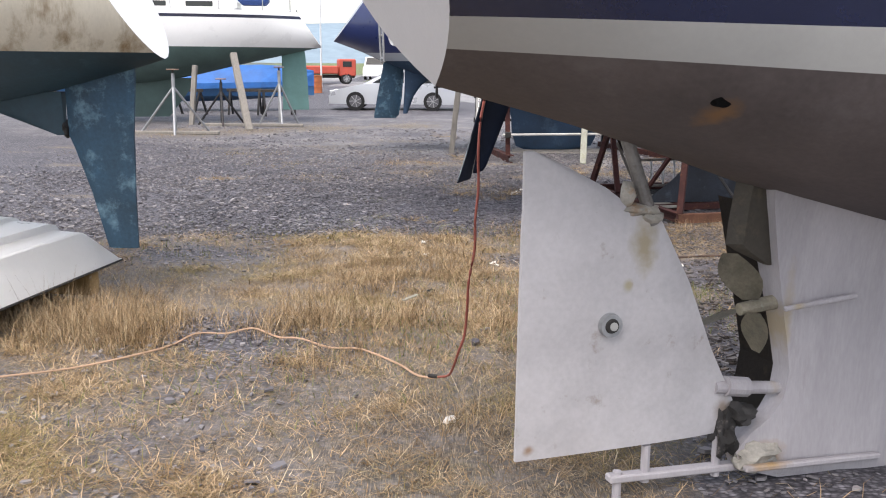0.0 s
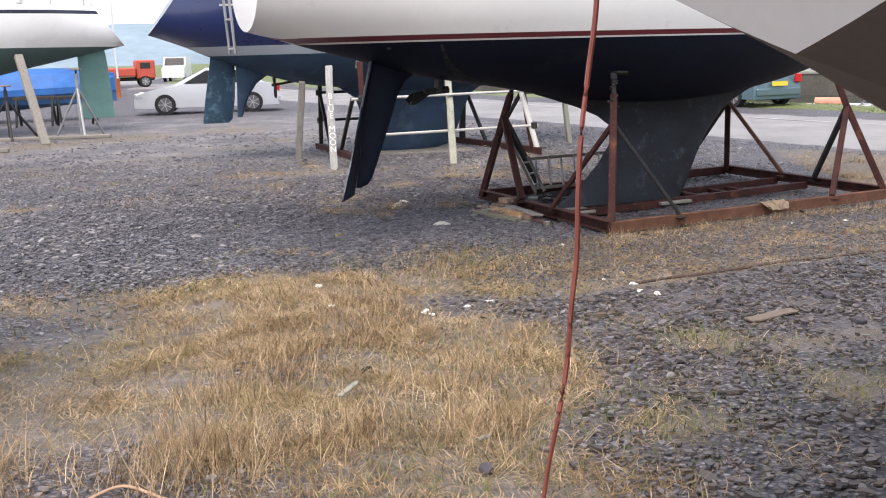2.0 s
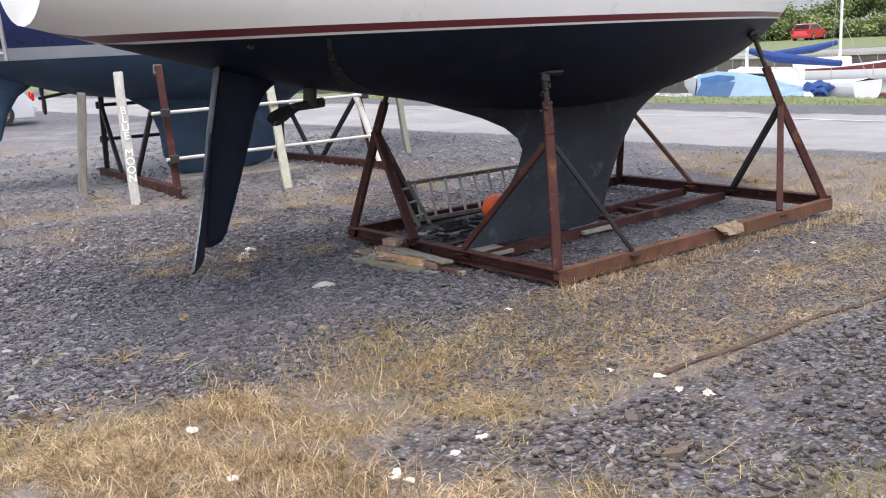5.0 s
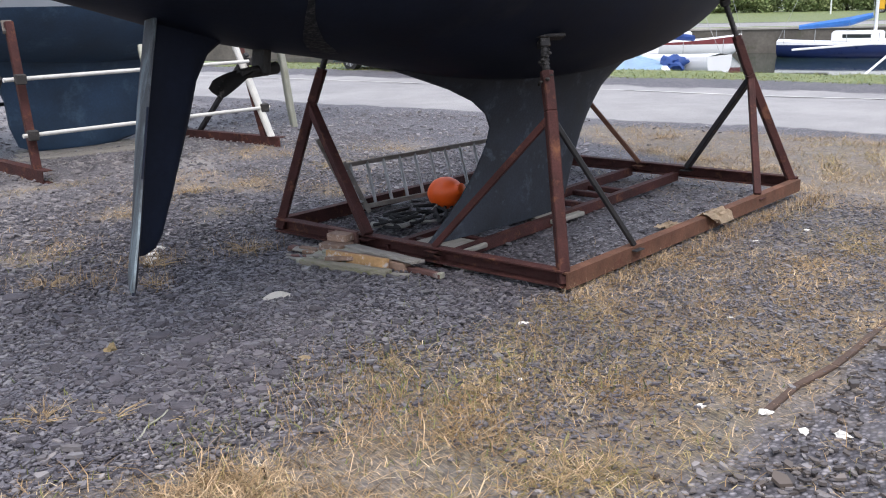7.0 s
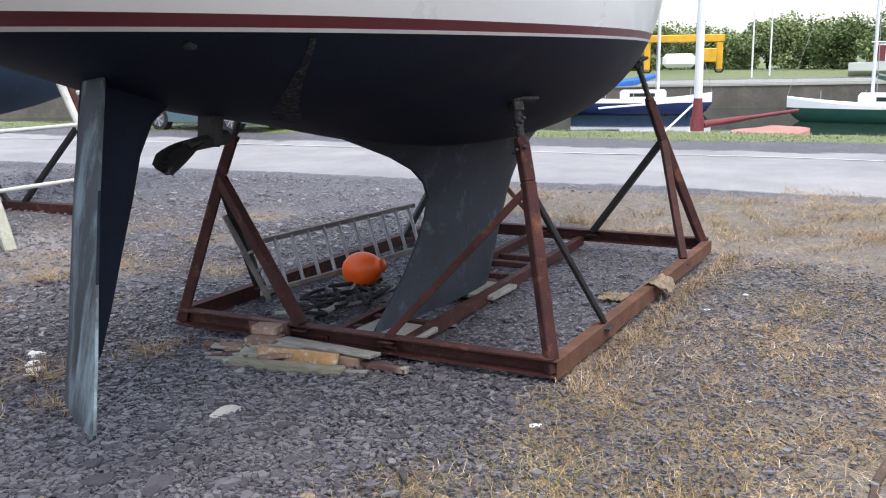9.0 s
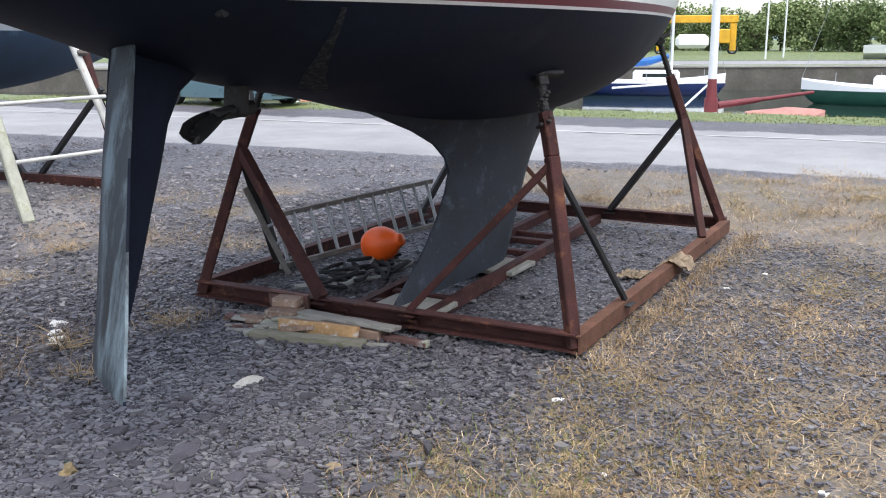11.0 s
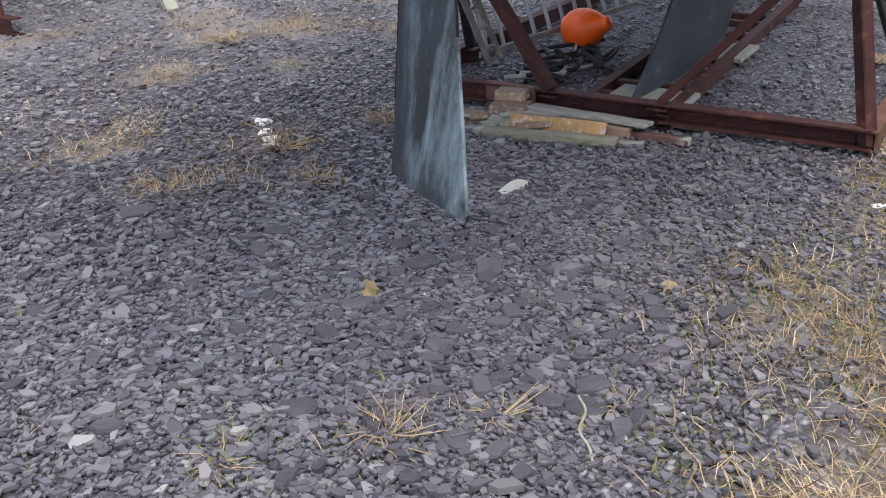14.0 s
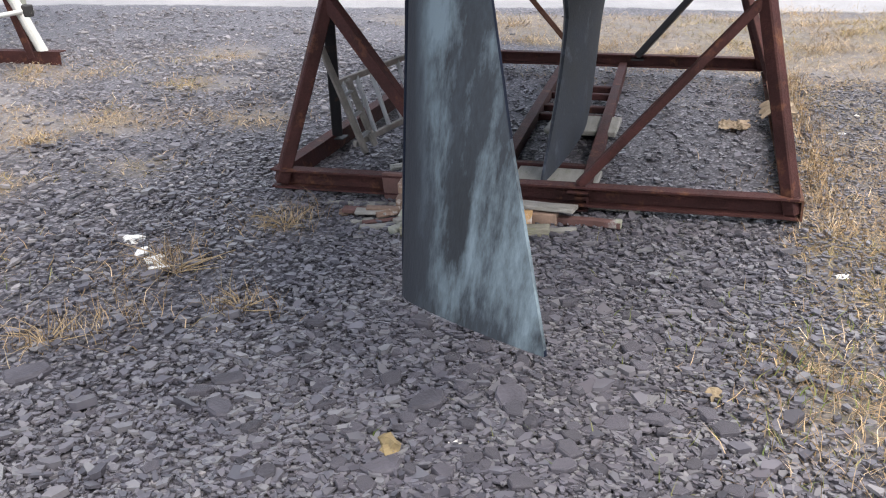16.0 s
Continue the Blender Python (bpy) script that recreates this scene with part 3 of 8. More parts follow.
def straw_cover(x, y):
    """How much dry grass grows, 0 to 1."""
    x, y = np.asarray(x, float), np.asarray(y, float)
    edge_line = 8.33 + 0.17 * (x - 2.0)
    field = (1 - smooth(8.9, 9.9, y + 0.12 * np.sin(3 * x) - 0.1 * x)) * smooth(-14, -9, x)
    slate_yard = smooth(0.5, 1.3, x - 0.25 * np.sin(y * 2)) * (1 - smooth(-0.35, 0.0, y - edge_line))
    ragged = 0.5 + 0.5 * np.sin(2.3 * x + 1.1 * np.sin(2.9 * y)) * np.sin(3.1 * y + 0.8 * np.sin(1.7 * x))
    field = field * (1 - slate_yard * (0.95 - 0.5 * ragged**2 * (1 - smooth(2.6, 4.5, x))))
    bare = np.exp(-(((x + 1.3) / 0.75) ** 2 + ((y - 5.55) / 0.6) ** 2)) + 0.8 * np.exp(-(((x + 2.3) / 1.0) ** 2 + ((y - 8.3) / 0.5) ** 2))
    bare = bare + 0.7 * np.exp(-(((x - 0.75) / 0.5) ** 2 + ((y - 8.1) / 0.3) ** 2)) + 0.8 * np.exp(-(((x + 0.6) / 0.35) ** 2 + ((y - 7.0) / 0.3) ** 2))
    bare = bare + 0.25 * (1 - smooth(4.5, 5.3, y + 0.15 * np.sin(2.7 * x))) * (1 - smooth(-0.9, -0.2, x))
    field = field * (1 - np.clip(bare, 0, 1))
    front = 9.96 + 0.198 * (x - 2.53)
    strip = smooth(0.9, 1.9, x) * smooth(-0.1, 0.15, y - edge_line) * (1 - smooth(0.12, 0.28, y - front + 0.1)) * (1 - smooth(9, 11, x))
    right = smooth(5.9, 6.4, x - 0.2 * np.maximum(11 - y, 0) - 0.25 * np.maximum(y - 11, 0)) * smooth(-0.1, 0.3, y - edge_line) * (1 - smooth(-7.6, -7.2, across_road(x, y))) * (1 - smooth(14.5, 16.5, y))
    inside = 0.35 * smooth(4.3, 5.2, x) * smooth(9.9, 10.2, y) * (1 - smooth(12.4, 13.2, y)) * (1 - smooth(-7.6, -7.2, across_road(x, y)))
    tufts = np.zeros_like(x)
    for cx, cy, r, k in ((0.9, 12.35, 0.35, 0.5), (0.75, 11.75, 0.3, 0.35), (0.2, 12.3, 0.3, 0.35), (1.55, 12.1, 0.3, 0.5), (1.7, 12.6, 0.2, 0.4), (0.5, 13.4, 0.5, 0.35),
                         (1.6, 14.2, 0.5, 0.3), (-0.3, 10.0, 0.25, 0.3), (-0.75, 10.5, 0.25, 0.3), (-1.0, 15.0, 0.7, 0.3), (-3.0, 23.5, 1.4, 0.95), (-6.0, 21.5, 1.8, 0.95), (-1.0, 24.5, 1.2, 0.95), (-4.5, 22.3, 1.2, 0.95),
                         (0.0, 20.5, 1.6, 0.45), (-1.6, 12.2, 0.7, 0.25), (3.4, 14.3, 0.5, 0.25), (-0.6, 13.6, 0.6, 0.3), (3.2, 13.6, 0.4, 0.85), (2.6, 14.3, 0.5, 0.85), (3.9, 14.6, 0.4, 0.8), (1.9, 13.4, 0.3, 0.75), (2.3, 15.0, 0.45, 0.8), (1.2, 13.9, 0.35, 0.8), (5.0, 15.3, 0.5, 0.8), (3.6, 16.0, 0.6, 0.7), (0.3, 13.0, 0.35, 0.75), (-0.4, 14.2, 0.4, 0.75), (1.9, 6.85, 0.35, 0.8), (2.2, 5.9, 0.4, 0.8), (1.15, 5.7, 0.35, 0.8), (2.3, 6.6, 0.3, 0.7), (2.75, 6.75, 0.3, 0.75), (2.3, 7.0, 0.2, 0.6), (1.95, 6.3, 0.25, 0.6), (2.9, 7.4, 0.4, 0.5), (1.05, 9.3, 0.5, 0.78), (0.95, 9.65, 0.4, 0.72), (1.4, 9.2, 0.55, 0.8), (1.25, 9.7, 0.35, 0.8), (0.45, 12.15, 0.3, 0.4), (-0.9, 12.5, 0.35, 0.4), (-1.9, 13.5, 0.5, 0.45), (-0.2, 14.7, 0.45, 0.4), (-2.6, 15.4, 0.6, 0.5), (-1.2, 17.3, 0.7, 0.5), (0.3, 17.8, 0.5, 0.4), (-3.6, 17.0, 0.8, 0.5), (-1.1, 10.9, 0.25, 0.4)):
        tufts = np.maximum(tufts, k * np.exp(-((x - cx) ** 2 + (y - cy) ** 2) / r**2))
    yard = random.Random(31)
    for k in range(46):
        cx, cy, r = yard.uniform(-8, 2.2), yard.uniform(11.5, 27), yard.uniform(0.25, 0.7)
        tufts = np.maximum(tufts, yard.uniform(0.6, 0.95) * np.exp(-(((x - cx) / (1.7 * r)) ** 2 + ((y - cy) / (0.6 * r)) ** 2)))
    return np.clip(np.maximum.reduce([field * 0.85, strip * 0.62, right * 0.8, inside, tufts]), 0, 1)


def colour_layer(mesh, name, values):
    layer = mesh.attributes.new(name, "FLOAT", "POINT")
    layer.data.foreach_set("value", np.asarray(values, np.float32).ravel())


SS, FF = across_road(XX, YY), beyond_quay(XX, YY)
colour_layer(gmesh, "straw", straw_cover(XX, YY))
verge_mask = smooth(-0.3, 0.4, SS) * (1 - smooth(3.0, 3.6, SS)) + smooth(3.6, 4.2, SS) * smooth(0.2, 1.0, FF) * (1 - 0.85 * smooth(3, 4, FF) * (1 - smooth(11, 13, FF)))
colour_layer(gmesh, "verge", np.clip(verge_mask, 0, 1))
colour_layer(gmesh, "dusty", smooth(12, 17, YY + 0.6 * XX) * (1 - smooth(1.5, 3.0, XX - 0.4 * (YY - 13))) * (1 - smooth(28, 36, YY)) * (1 - smooth(-8, -7, SS)))
colour_layer(gmesh, "tarmac", smooth(-7.2, -6.6, SS) * (1 - smooth(-2.1, -1.6, SS)) + smooth(2.8, 3.4, FF) * (1 - smooth(10, 11, FF)) * smooth(3, 4, SS))


def ground_material():
    m = bpy.data.materials.new("slate_gravel_and_dry_grass")
    m.use_nodes = True
    n, l = m.node_tree.nodes, m.node_tree.links
    bsdf = n["Principled BSDF"]
    where = n.new("ShaderNodeNewGeometry")

    def cloud(size, detail=5, rough=0.6):
        t = n.new("ShaderNodeTexNoise")
        t.inputs["Scale"].default_value, t.inputs["Detail"].default_value, t.inputs["Roughness"].default_value = size, detail, rough
        l.new(where.outputs["Position"], t.inputs["Vector"])
        return t.outputs["Fac"]

    def ramp(src, *stops):
        r = n.new("ShaderNodeValToRGB")
        while len(r.color_ramp.elements) < len(stops):
            r.color_ramp.elements.new(0.5)
        for e, (at, c) in zip(r.color_ramp.elements, stops):
            e.position, e.color = at, rgb(c)
        l.new(src, r.inputs["Fac"])
        return r.outputs["Color"]

    def mix(fac, a, b, kind="MIX"):
        x = n.new("ShaderNodeMix")
        x.data_type, x.blend_type = "RGBA", kind
        if isinstance(fac, float):
            x.inputs[0].default_value = fac
        else:
            l.new(fac, x.inputs[0])
        l.new(a, x.inputs[6])
        l.new(b, x.inputs[7])
        return x.outputs[2]

    def layer(name):
        a = n.new("ShaderNodeAttribute")
        a.attribute_name = name
        return a.outputs["Fac"]

    def mask(name, size, lo, hi):
        """A cover broken up by noise, so that it ends in ragged patches."""
        add = n.new("ShaderNodeMath")
        add.operation = "ADD"
        l.new(layer(name), add.inputs[0])
        sub = n.new("ShaderNodeMath")
        sub.operation = "SUBTRACT"
        l.new(cloud(size, 6, 0.7), sub.inputs[0])
        sub.inputs[1].default_value = 0.5
        mul = n.new("ShaderNodeMath")
        mul.operation = "MULTIPLY"
        mul.inputs[1].default_value = 1.5
        l.new(sub.outputs[0], mul.inputs[0])
        l.new(mul.outputs[0], add.inputs[1])
        r = n.new("ShaderNodeMapRange")
        r.inputs["From Min"].default_value, r.inputs["From Max"].default_value = lo, hi
        l.new(add.outputs[0], r.inputs["Value"])
        return r.outputs["Result"]

    # slate chippings: flat flakes seen as cells, each of its own grey
    cells = n.new("ShaderNodeTexVoronoi")
    cells.inputs["Scale"].default_value = 38
    warp = n.new("ShaderNodeMapping")
    warp.inputs["Scale"].default_value = (1.0, 1.5, 1.0)
    l.new(where.outputs["Position"], warp.inputs["Vector"])
    l.new(warp.outputs["Vector"], cells.inputs["Vector"])
    tone = n.new("ShaderNodeSeparateColor")
    l.new(cells.outputs["Color"], tone.inputs["Color"])
    flakes = ramp(tone.outputs["Red"], (0, (0.07, 0.068, 0.077)), (0.55, (0.15, 0.145, 0.158)), (0.85, (0.22, 0.215, 0.23)), (1, (0.36, 0.355, 0.37)))
    # cell borders darkened: shade in the gaps between flakes, put into the colour
    flakes = mix(0.85, flakes, ramp(cells.outputs["Distance"], (0.25, (1, 1, 1)), (0.62, (0.25, 0.25, 0.27))), "MULTIPLY")
    flakes = mix(0.75, flakes, ramp(cloud(1.1), (0.3, (0.6, 0.58, 0.62)), (0.7, (1.0, 0.98, 1.0))), "MULTIPLY")
    dust = ramp(cloud(14, 6), (0.38, (0.1, 0.094, 0.094)), (0.52, (0.21, 0.197, 0.19)), (0.68, (0.36, 0.33, 0.3)))
    gravel = mix(mask("straw", 1.4, 0.4, 1.2), flakes, dust)
    worn = mix(0.6, ramp(cloud(0.9, 6, 0.7), (0.3, (0.18, 0.174, 0.182)), (0.5, (0.29, 0.28, 0.282)), (0.68, (0.44, 0.405, 0.36))), flakes)
    gravel = mix(mask("dusty", 0.9, 0.65, 1.2), gravel, worn)
    # matted straw: three sets of fine fibres, each combed its own way
    def fibres(turn, across, along):
        lie = n.new("ShaderNodeMapping")
        lie.inputs["Rotation"].default_value = (0, 0, radians(turn))
        lie.inputs["Scale"].default_value = (across, along, 1)
        l.new(where.outputs["Position"], lie.inputs["Vector"])
        t = n.new("ShaderNodeTexNoise")
        t.inputs["Scale"].default_value, t.inputs["Detail"].default_value, t.inputs["Distortion"].default_value = 1.0, 3, 0.6
        l.new(lie.outputs["Vector"], t.inputs["Vector"])
        return t.outputs["Fac"]

    straw = ramp(cloud(30, 5, 0.7), (0.35, (0.04, 0.033, 0.026)), (0.55, (0.115, 0.092, 0.066)), (0.72, (0.22, 0.175, 0.12)))
    for turn, pale in ((20, (0.34, 0.275, 0.18)), (85, (0.26, 0.205, 0.13)), (140, (0.42, 0.345, 0.24))):
        strand = ramp(fibres(turn, 190, 16), (0.58, (0, 0, 0)), (0.64, (1, 1, 1)))
        tint = n.new("ShaderNodeRGB")
        tint.outputs[0].default_value = rgb(pale)
        straw = mix(strand, straw, tint.outputs[0])
    straw = mix(0.5, straw, ramp(cloud(1.6), (0.36, (0.52, 0.56, 0.38)), (0.52, (0.85, 0.8, 0.72)), (0.64, (1, 1, 1))), "MULTIPLY")
    green = ramp(cloud(6, 5), (0.3, (0.06, 0.1, 0.03)), (0.5, (0.12, 0.16, 0.05)), (0.75, (0.26, 0.24, 0.1)))
    tar = ramp(cloud(0.5, 6, 0.7), (0.35, (0.23, 0.226, 0.228)), (0.65, (0.335, 0.33, 0.328)))
    tar = mix(0.6, tar, ramp(cloud(60, 3), (0.3, (0.6, 0.6, 0.6)), (0.7, (1, 1, 1))), "MULTIPLY")
    colour = mix(mask("straw", 6.0, 0.42, 1.05), gravel, straw)
    colour = mix(mask("tarmac", 1.5, 0.4, 0.7), colour, tar)
    colour = mix(mask("verge", 2.0, 0.4, 0.6), colour, green)
    l.new(colour, bsdf.inputs["Base Color"])
    bsdf.inputs["Roughness"].default_value = 0.65
    bsdf.inputs["Specular IOR Level"].default_value = 0.5
    b = n.new("ShaderNodeBump")
    b.inputs["Strength"].default_value, b.inputs["Distance"].default_value = 0.7, 0.012
    l.new(tone.outputs["Green"], b.inputs["Height"])
    l.new(b.outputs["Normal"], bsdf.inputs["Normal"])
    return m


gmesh.materials.append(ground_material())
ground = tagged(new("ground", gmesh), "purple-grey slate gravel yard with dry straw grass patches", "ground", kind="structure")

wm = blank()
grid_faces(wm, [[(8, -150, -0.7), (160, -150, -0.7)], [(8, 110, -0.7), (160, 110, -0.7)]])
single("water", wm, WATER, "still green-grey harbour water reflecting the boats", "water", kind="structure")


def on_ground(x, y, lift=0.0):
    return (x, y, float(height(x, y)) + lift)


lm = blank()
grid_faces(lm, [[(14.65 - s * 0.957 - 0.29 * u, 18.5 - s * 0.29 + 0.957 * u, float(height(14.65 - s * 0.957 - 0.29 * u, 18.5 - s * 0.29 + 0.957 * u)) + 0.009) for s in (2.86, 2.96)] for u in np.arange(-16, 30, 0.5)])
single("road_marking", lm, surface("worn_white_road_paint", (0.5, 0.5, 0.49), 0.8, 0, 0.15, 3, 40, 0.1, (0.27, 0.265, 0.265), 0.3, 2.5), "faint worn white line along the road", "marking", kind="structure")

# ---- quay ----
def quay_wall():
    a, b = Vector((62, -2.0, 0)), Vector((4, 67.3, 0))
    d = (b - a).normalized()
    n = Vector((0.767, 0.642, 0))
    bm = blank()
    box(bm, (0, 0, -1.6), ((b - a).length, 0.6, 0.28), Matrix.Translation(a - n * 0.35) @ Matrix((d, n, Vector((0, 0, 1)))).transposed().to_4x4())
    q = single("quay_wall", bm, QUAY, "dark stained stone quay wall above the water", "wall", kind="structure")
    bm = blank()
    box(bm, (0, -0.06, 0.28), ((b - a).length, 0.5, 0.36), Matrix.Translation(a - n * 0.35) @ Matrix((d, n, Vector((0, 0, 1)))).transposed().to_4x4())
    part("coping", bm, surface("pale_coping_stone", (0.3, 0.29, 0.26), 0.9, 0, 0.2, 1, 12, 0.2), q)


quay_wall()

# ---- the black-bottomed yacht on its rusty cradle ----
YAW = 11.3
MAIN = Matrix.Translation((2.53, 9.96, 0)) @ pose(0, 0, 0, 0, 0, YAW) @ Matrix.Translation((0, 1.25, 0))
CRADLE = Matrix.Translation((2.53, 9.96, 0)) @ pose(0, 0, 0, 0, 0, YAW)

MAIN_KEYS = [(-2.92, 1.80, 0.60, 2.5), (-2.4, 1.66, 0.80, 2.48), (-1.9, 1.53, 0.97, 2.46), (-1.3, 1.37, 1.12, 2.45), (-0.5, 1.24, 1.25, 2.46),
             (0.4, 1.08, 1.32, 2.5), (1.2, 1.02, 1.31, 2.55), (2.0, 1.05, 1.2, 2.62), (2.83, 1.17, 0.98, 2.7), (3.6, 1.36, 0.66, 2.78),
             (4.2, 1.60, 0.38, 2.86), (4.45, 1.74, 0.27, 2.89), (4.8, 2.1, 0.16, 2.93), (5.15, 2.6, 0.07, 2.97), (5.35, 2.95, 0.012, 3.0)]


SCUFF = [(0.0, -1.43, 1.655, 0.012), (0.25, -1.365, 1.572, 0.016), (0.5, -1.275, 1.485, 0.026), (0.75, -1.1, 1.385, 0.045), (1.0, -0.83, 1.3, 0.05)]


def main_yacht():
    y = thing("sailing_yacht", "white yacht with black bottom and maroon stripe on a cradle", "yacht", MAIN, "boats ashore")
    part("hull_bottom", hull_band(MAIN_KEYS, None, 1.675, 14, 60), BLACK_FOUL, y, "faded black antifouled bottom", True)
    part("waterline", hull_band(MAIN_KEYS, 1.675, 1.69, 1, 60), PALE_LINE, y, "thin white boot line", True)
    part("stripe", hull_band(MAIN_KEYS, 1.69, 1.733, 1, 60), MAROON, y, "maroon stripe", True)
    part("topside", hull_band(MAIN_KEYS, 1.733, None, 8, 60), TOPSIDE, y, "white gelcoat topsides", True)
    part("transom", hull_cap(MAIN_KEYS, -2.92), TOPSIDE, y, "white transom", True)
    part("deck", hull_deck(MAIN_KEYS, 40), TOPSIDE, y, "", True)
    k = [(-0.03, 0.15, 1.72, 0.13), (0.1, 0.33, 1.80, 0.16), (0.25, 0.52, 1.86, 0.17), (0.41, 0.68, 1.93, 0.18), (0.58, 0.80, 2.02, 0.19), (0.70, 0.845, 2.10, 0.21),
         (0.80, 0.80, 2.18, 0.25), (0.9, 0.66, 2.27, 0.31), (1.0, 0.42, 2.42, 0.4), (1.1, 0.10, 2.62, 0.52), (1.22, -0.3, 3.0, 0.7)]
    part("keel", foil(blank(), [(z, a, f, t, 0, 0) for z, a, f, t in k], 0.05, 14), KEEL_GREY, y, "chalky grey-black swept fin keel", True)
    s = [(0.36, -1.985, -1.93, 0.04), (0.385, -1.98, -1.865, 0.055), (0.44, -1.97, -1.825, 0.062), (0.65, -1.935, -1.74, 0.075), (1.02, -1.875, -1.6, 0.085), (1.2, -1.845, -1.54, 0.1), (1.33, -1.82, -1.46, 0.11), (1.42, -1.80, -1.32, 0.13), (1.58, -1.76, -1.1, 0.16)]
    part("skeg", foil(blank(), [(z, a, f, t, 0, 0) for z, a, f, t in s], 0.35, 8), BLACK_FOUL, y, "black skeg", True)
    b = [(0.305, -2.005, -2.265, -0.445), (0.32, -2.002, -2.262, -0.443), (0.57, -1.955, -2.165, -0.375), (0.8, -1.92, -2.085, -0.315), (1.12, -1.868, -1.975, -0.24), (1.5, -1.785, -1.845, -0.165), (1.62, -1.765, -1.82, -0.14)]
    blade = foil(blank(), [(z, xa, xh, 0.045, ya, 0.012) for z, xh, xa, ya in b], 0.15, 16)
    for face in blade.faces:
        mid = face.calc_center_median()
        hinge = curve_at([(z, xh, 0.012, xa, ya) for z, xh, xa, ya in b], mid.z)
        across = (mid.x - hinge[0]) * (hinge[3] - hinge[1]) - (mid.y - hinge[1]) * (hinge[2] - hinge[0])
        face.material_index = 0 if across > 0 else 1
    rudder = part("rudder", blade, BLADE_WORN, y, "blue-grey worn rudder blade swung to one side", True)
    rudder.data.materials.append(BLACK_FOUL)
    # 0 on the hinge side, where shade is painted; 1 over the worn paint
    tone_mask = rudder.data.attributes.new("tone_mask", "FLOAT", "POINT")
    for v, w in zip(rudder.data.vertices, tone_mask.data):
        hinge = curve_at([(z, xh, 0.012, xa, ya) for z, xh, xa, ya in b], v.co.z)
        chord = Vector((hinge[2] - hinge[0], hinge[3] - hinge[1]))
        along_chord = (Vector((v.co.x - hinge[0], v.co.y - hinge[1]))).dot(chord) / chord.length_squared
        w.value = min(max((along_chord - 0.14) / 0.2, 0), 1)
    leg = blank()
    bar(leg, (-1.1, 0, 1.42), (-1.13, 0, 1.2), 0.13, 0.05, 0.015)
    part("shaft_bracket", leg, DARK_GAP, y)
    hub = blank()
    tube(hub, (-1.02, 0, 1.235), (-1.27, 0, 1.215), 0.035, 0.028)
    part("propeller_hub", hub, DARK_GAP, y)
    for name, w in (("propeller_blade", 1), ("propeller_blade", -1)):
        bl = blank()
        rows = []
        for k2 in range(7):
            f = k2 / 6
            half = 0.016 + 0.027 * math.sin(math.pi * min(f * 1.1, 1) * 0.55) - (0.02 if f > 0.95 else 0)
            x, z = -1.2 - 0.23 * f, 1.225 - 0.075 * f - (0.02 * f * f)
            rows.append([(x + 0.02 * w, w * 0.02 - half * 0.6, z - half), (x, w * 0.035, z), (x - 0.02 * w, w * 0.02 + half * 0.6, z + half)])
        grid_faces(bl, rows)
        bmesh.ops.solidify(bl, geom=bl.faces[:], thickness=0.012)
        part(name, bl, DARK_GAP, y, "dark bronze folded propeller blade", True)
    scuff = blank()
    rows = []
    for k2 in range(12):
        f = k2 / 11
        x, z, w = curve_at(SCUFF, f)
        rows.append([(x + d, -hull_half(MAIN_KEYS, x + d, z) - 0.003, z) for d in (-w, -w * 0.4, w * 0.4, w)])
    grid_faces(scuff, rows)
    bmesh.ops.solidify(scuff, geom=scuff.faces[:], thickness=0.0015)
    part("scuff_mark", scuff, surface("scuffed_grey_streak", (0.02, 0.024, 0.033), 0.7, 0, 0.4, 9, 60, 0.1, (0.15, 0.155, 0.16), 0.34, 12, stretch=(3, 3, 0.35)), y, "grey scuff down the black bottom", True)
    hole = blank()
    hy = -hull_half(MAIN_KEYS, -1.817, 1.635)
    tube(hole, (-1.817, hy + 0.03, 1.635), (-1.817, hy - 0.004, 1.635), 0.02)
    # solid plug; its black colour stands for the unlit inside of the hole
    part("skin_fitting", hole, TYRE, y)
    # stern boarding ladder hung on the transom
    lad = thing("boarding_ladder", "stainless folding boarding ladder hung on the yacht's transom", "ladder", MAIN @ Matrix.Translation((-2.99, 0.32, 1.62)))
    for dy in (-0.13, 0.13):
        r = blank()
        tube(r, (0, dy, 0), (-0.05, dy, 0.95), 0.013, seg=8)
        part("rail", r, GALV, lad)
    for j in range(4):
        r = blank()
        tube(r, (-0.01 * j, -0.13, 0.04 + 0.26 * j), (-0.01 * j, 0.13, 0.04 + 0.26 * j), 0.013, seg=8)
        part("rung", r, GALV, lad)


main_yacht()


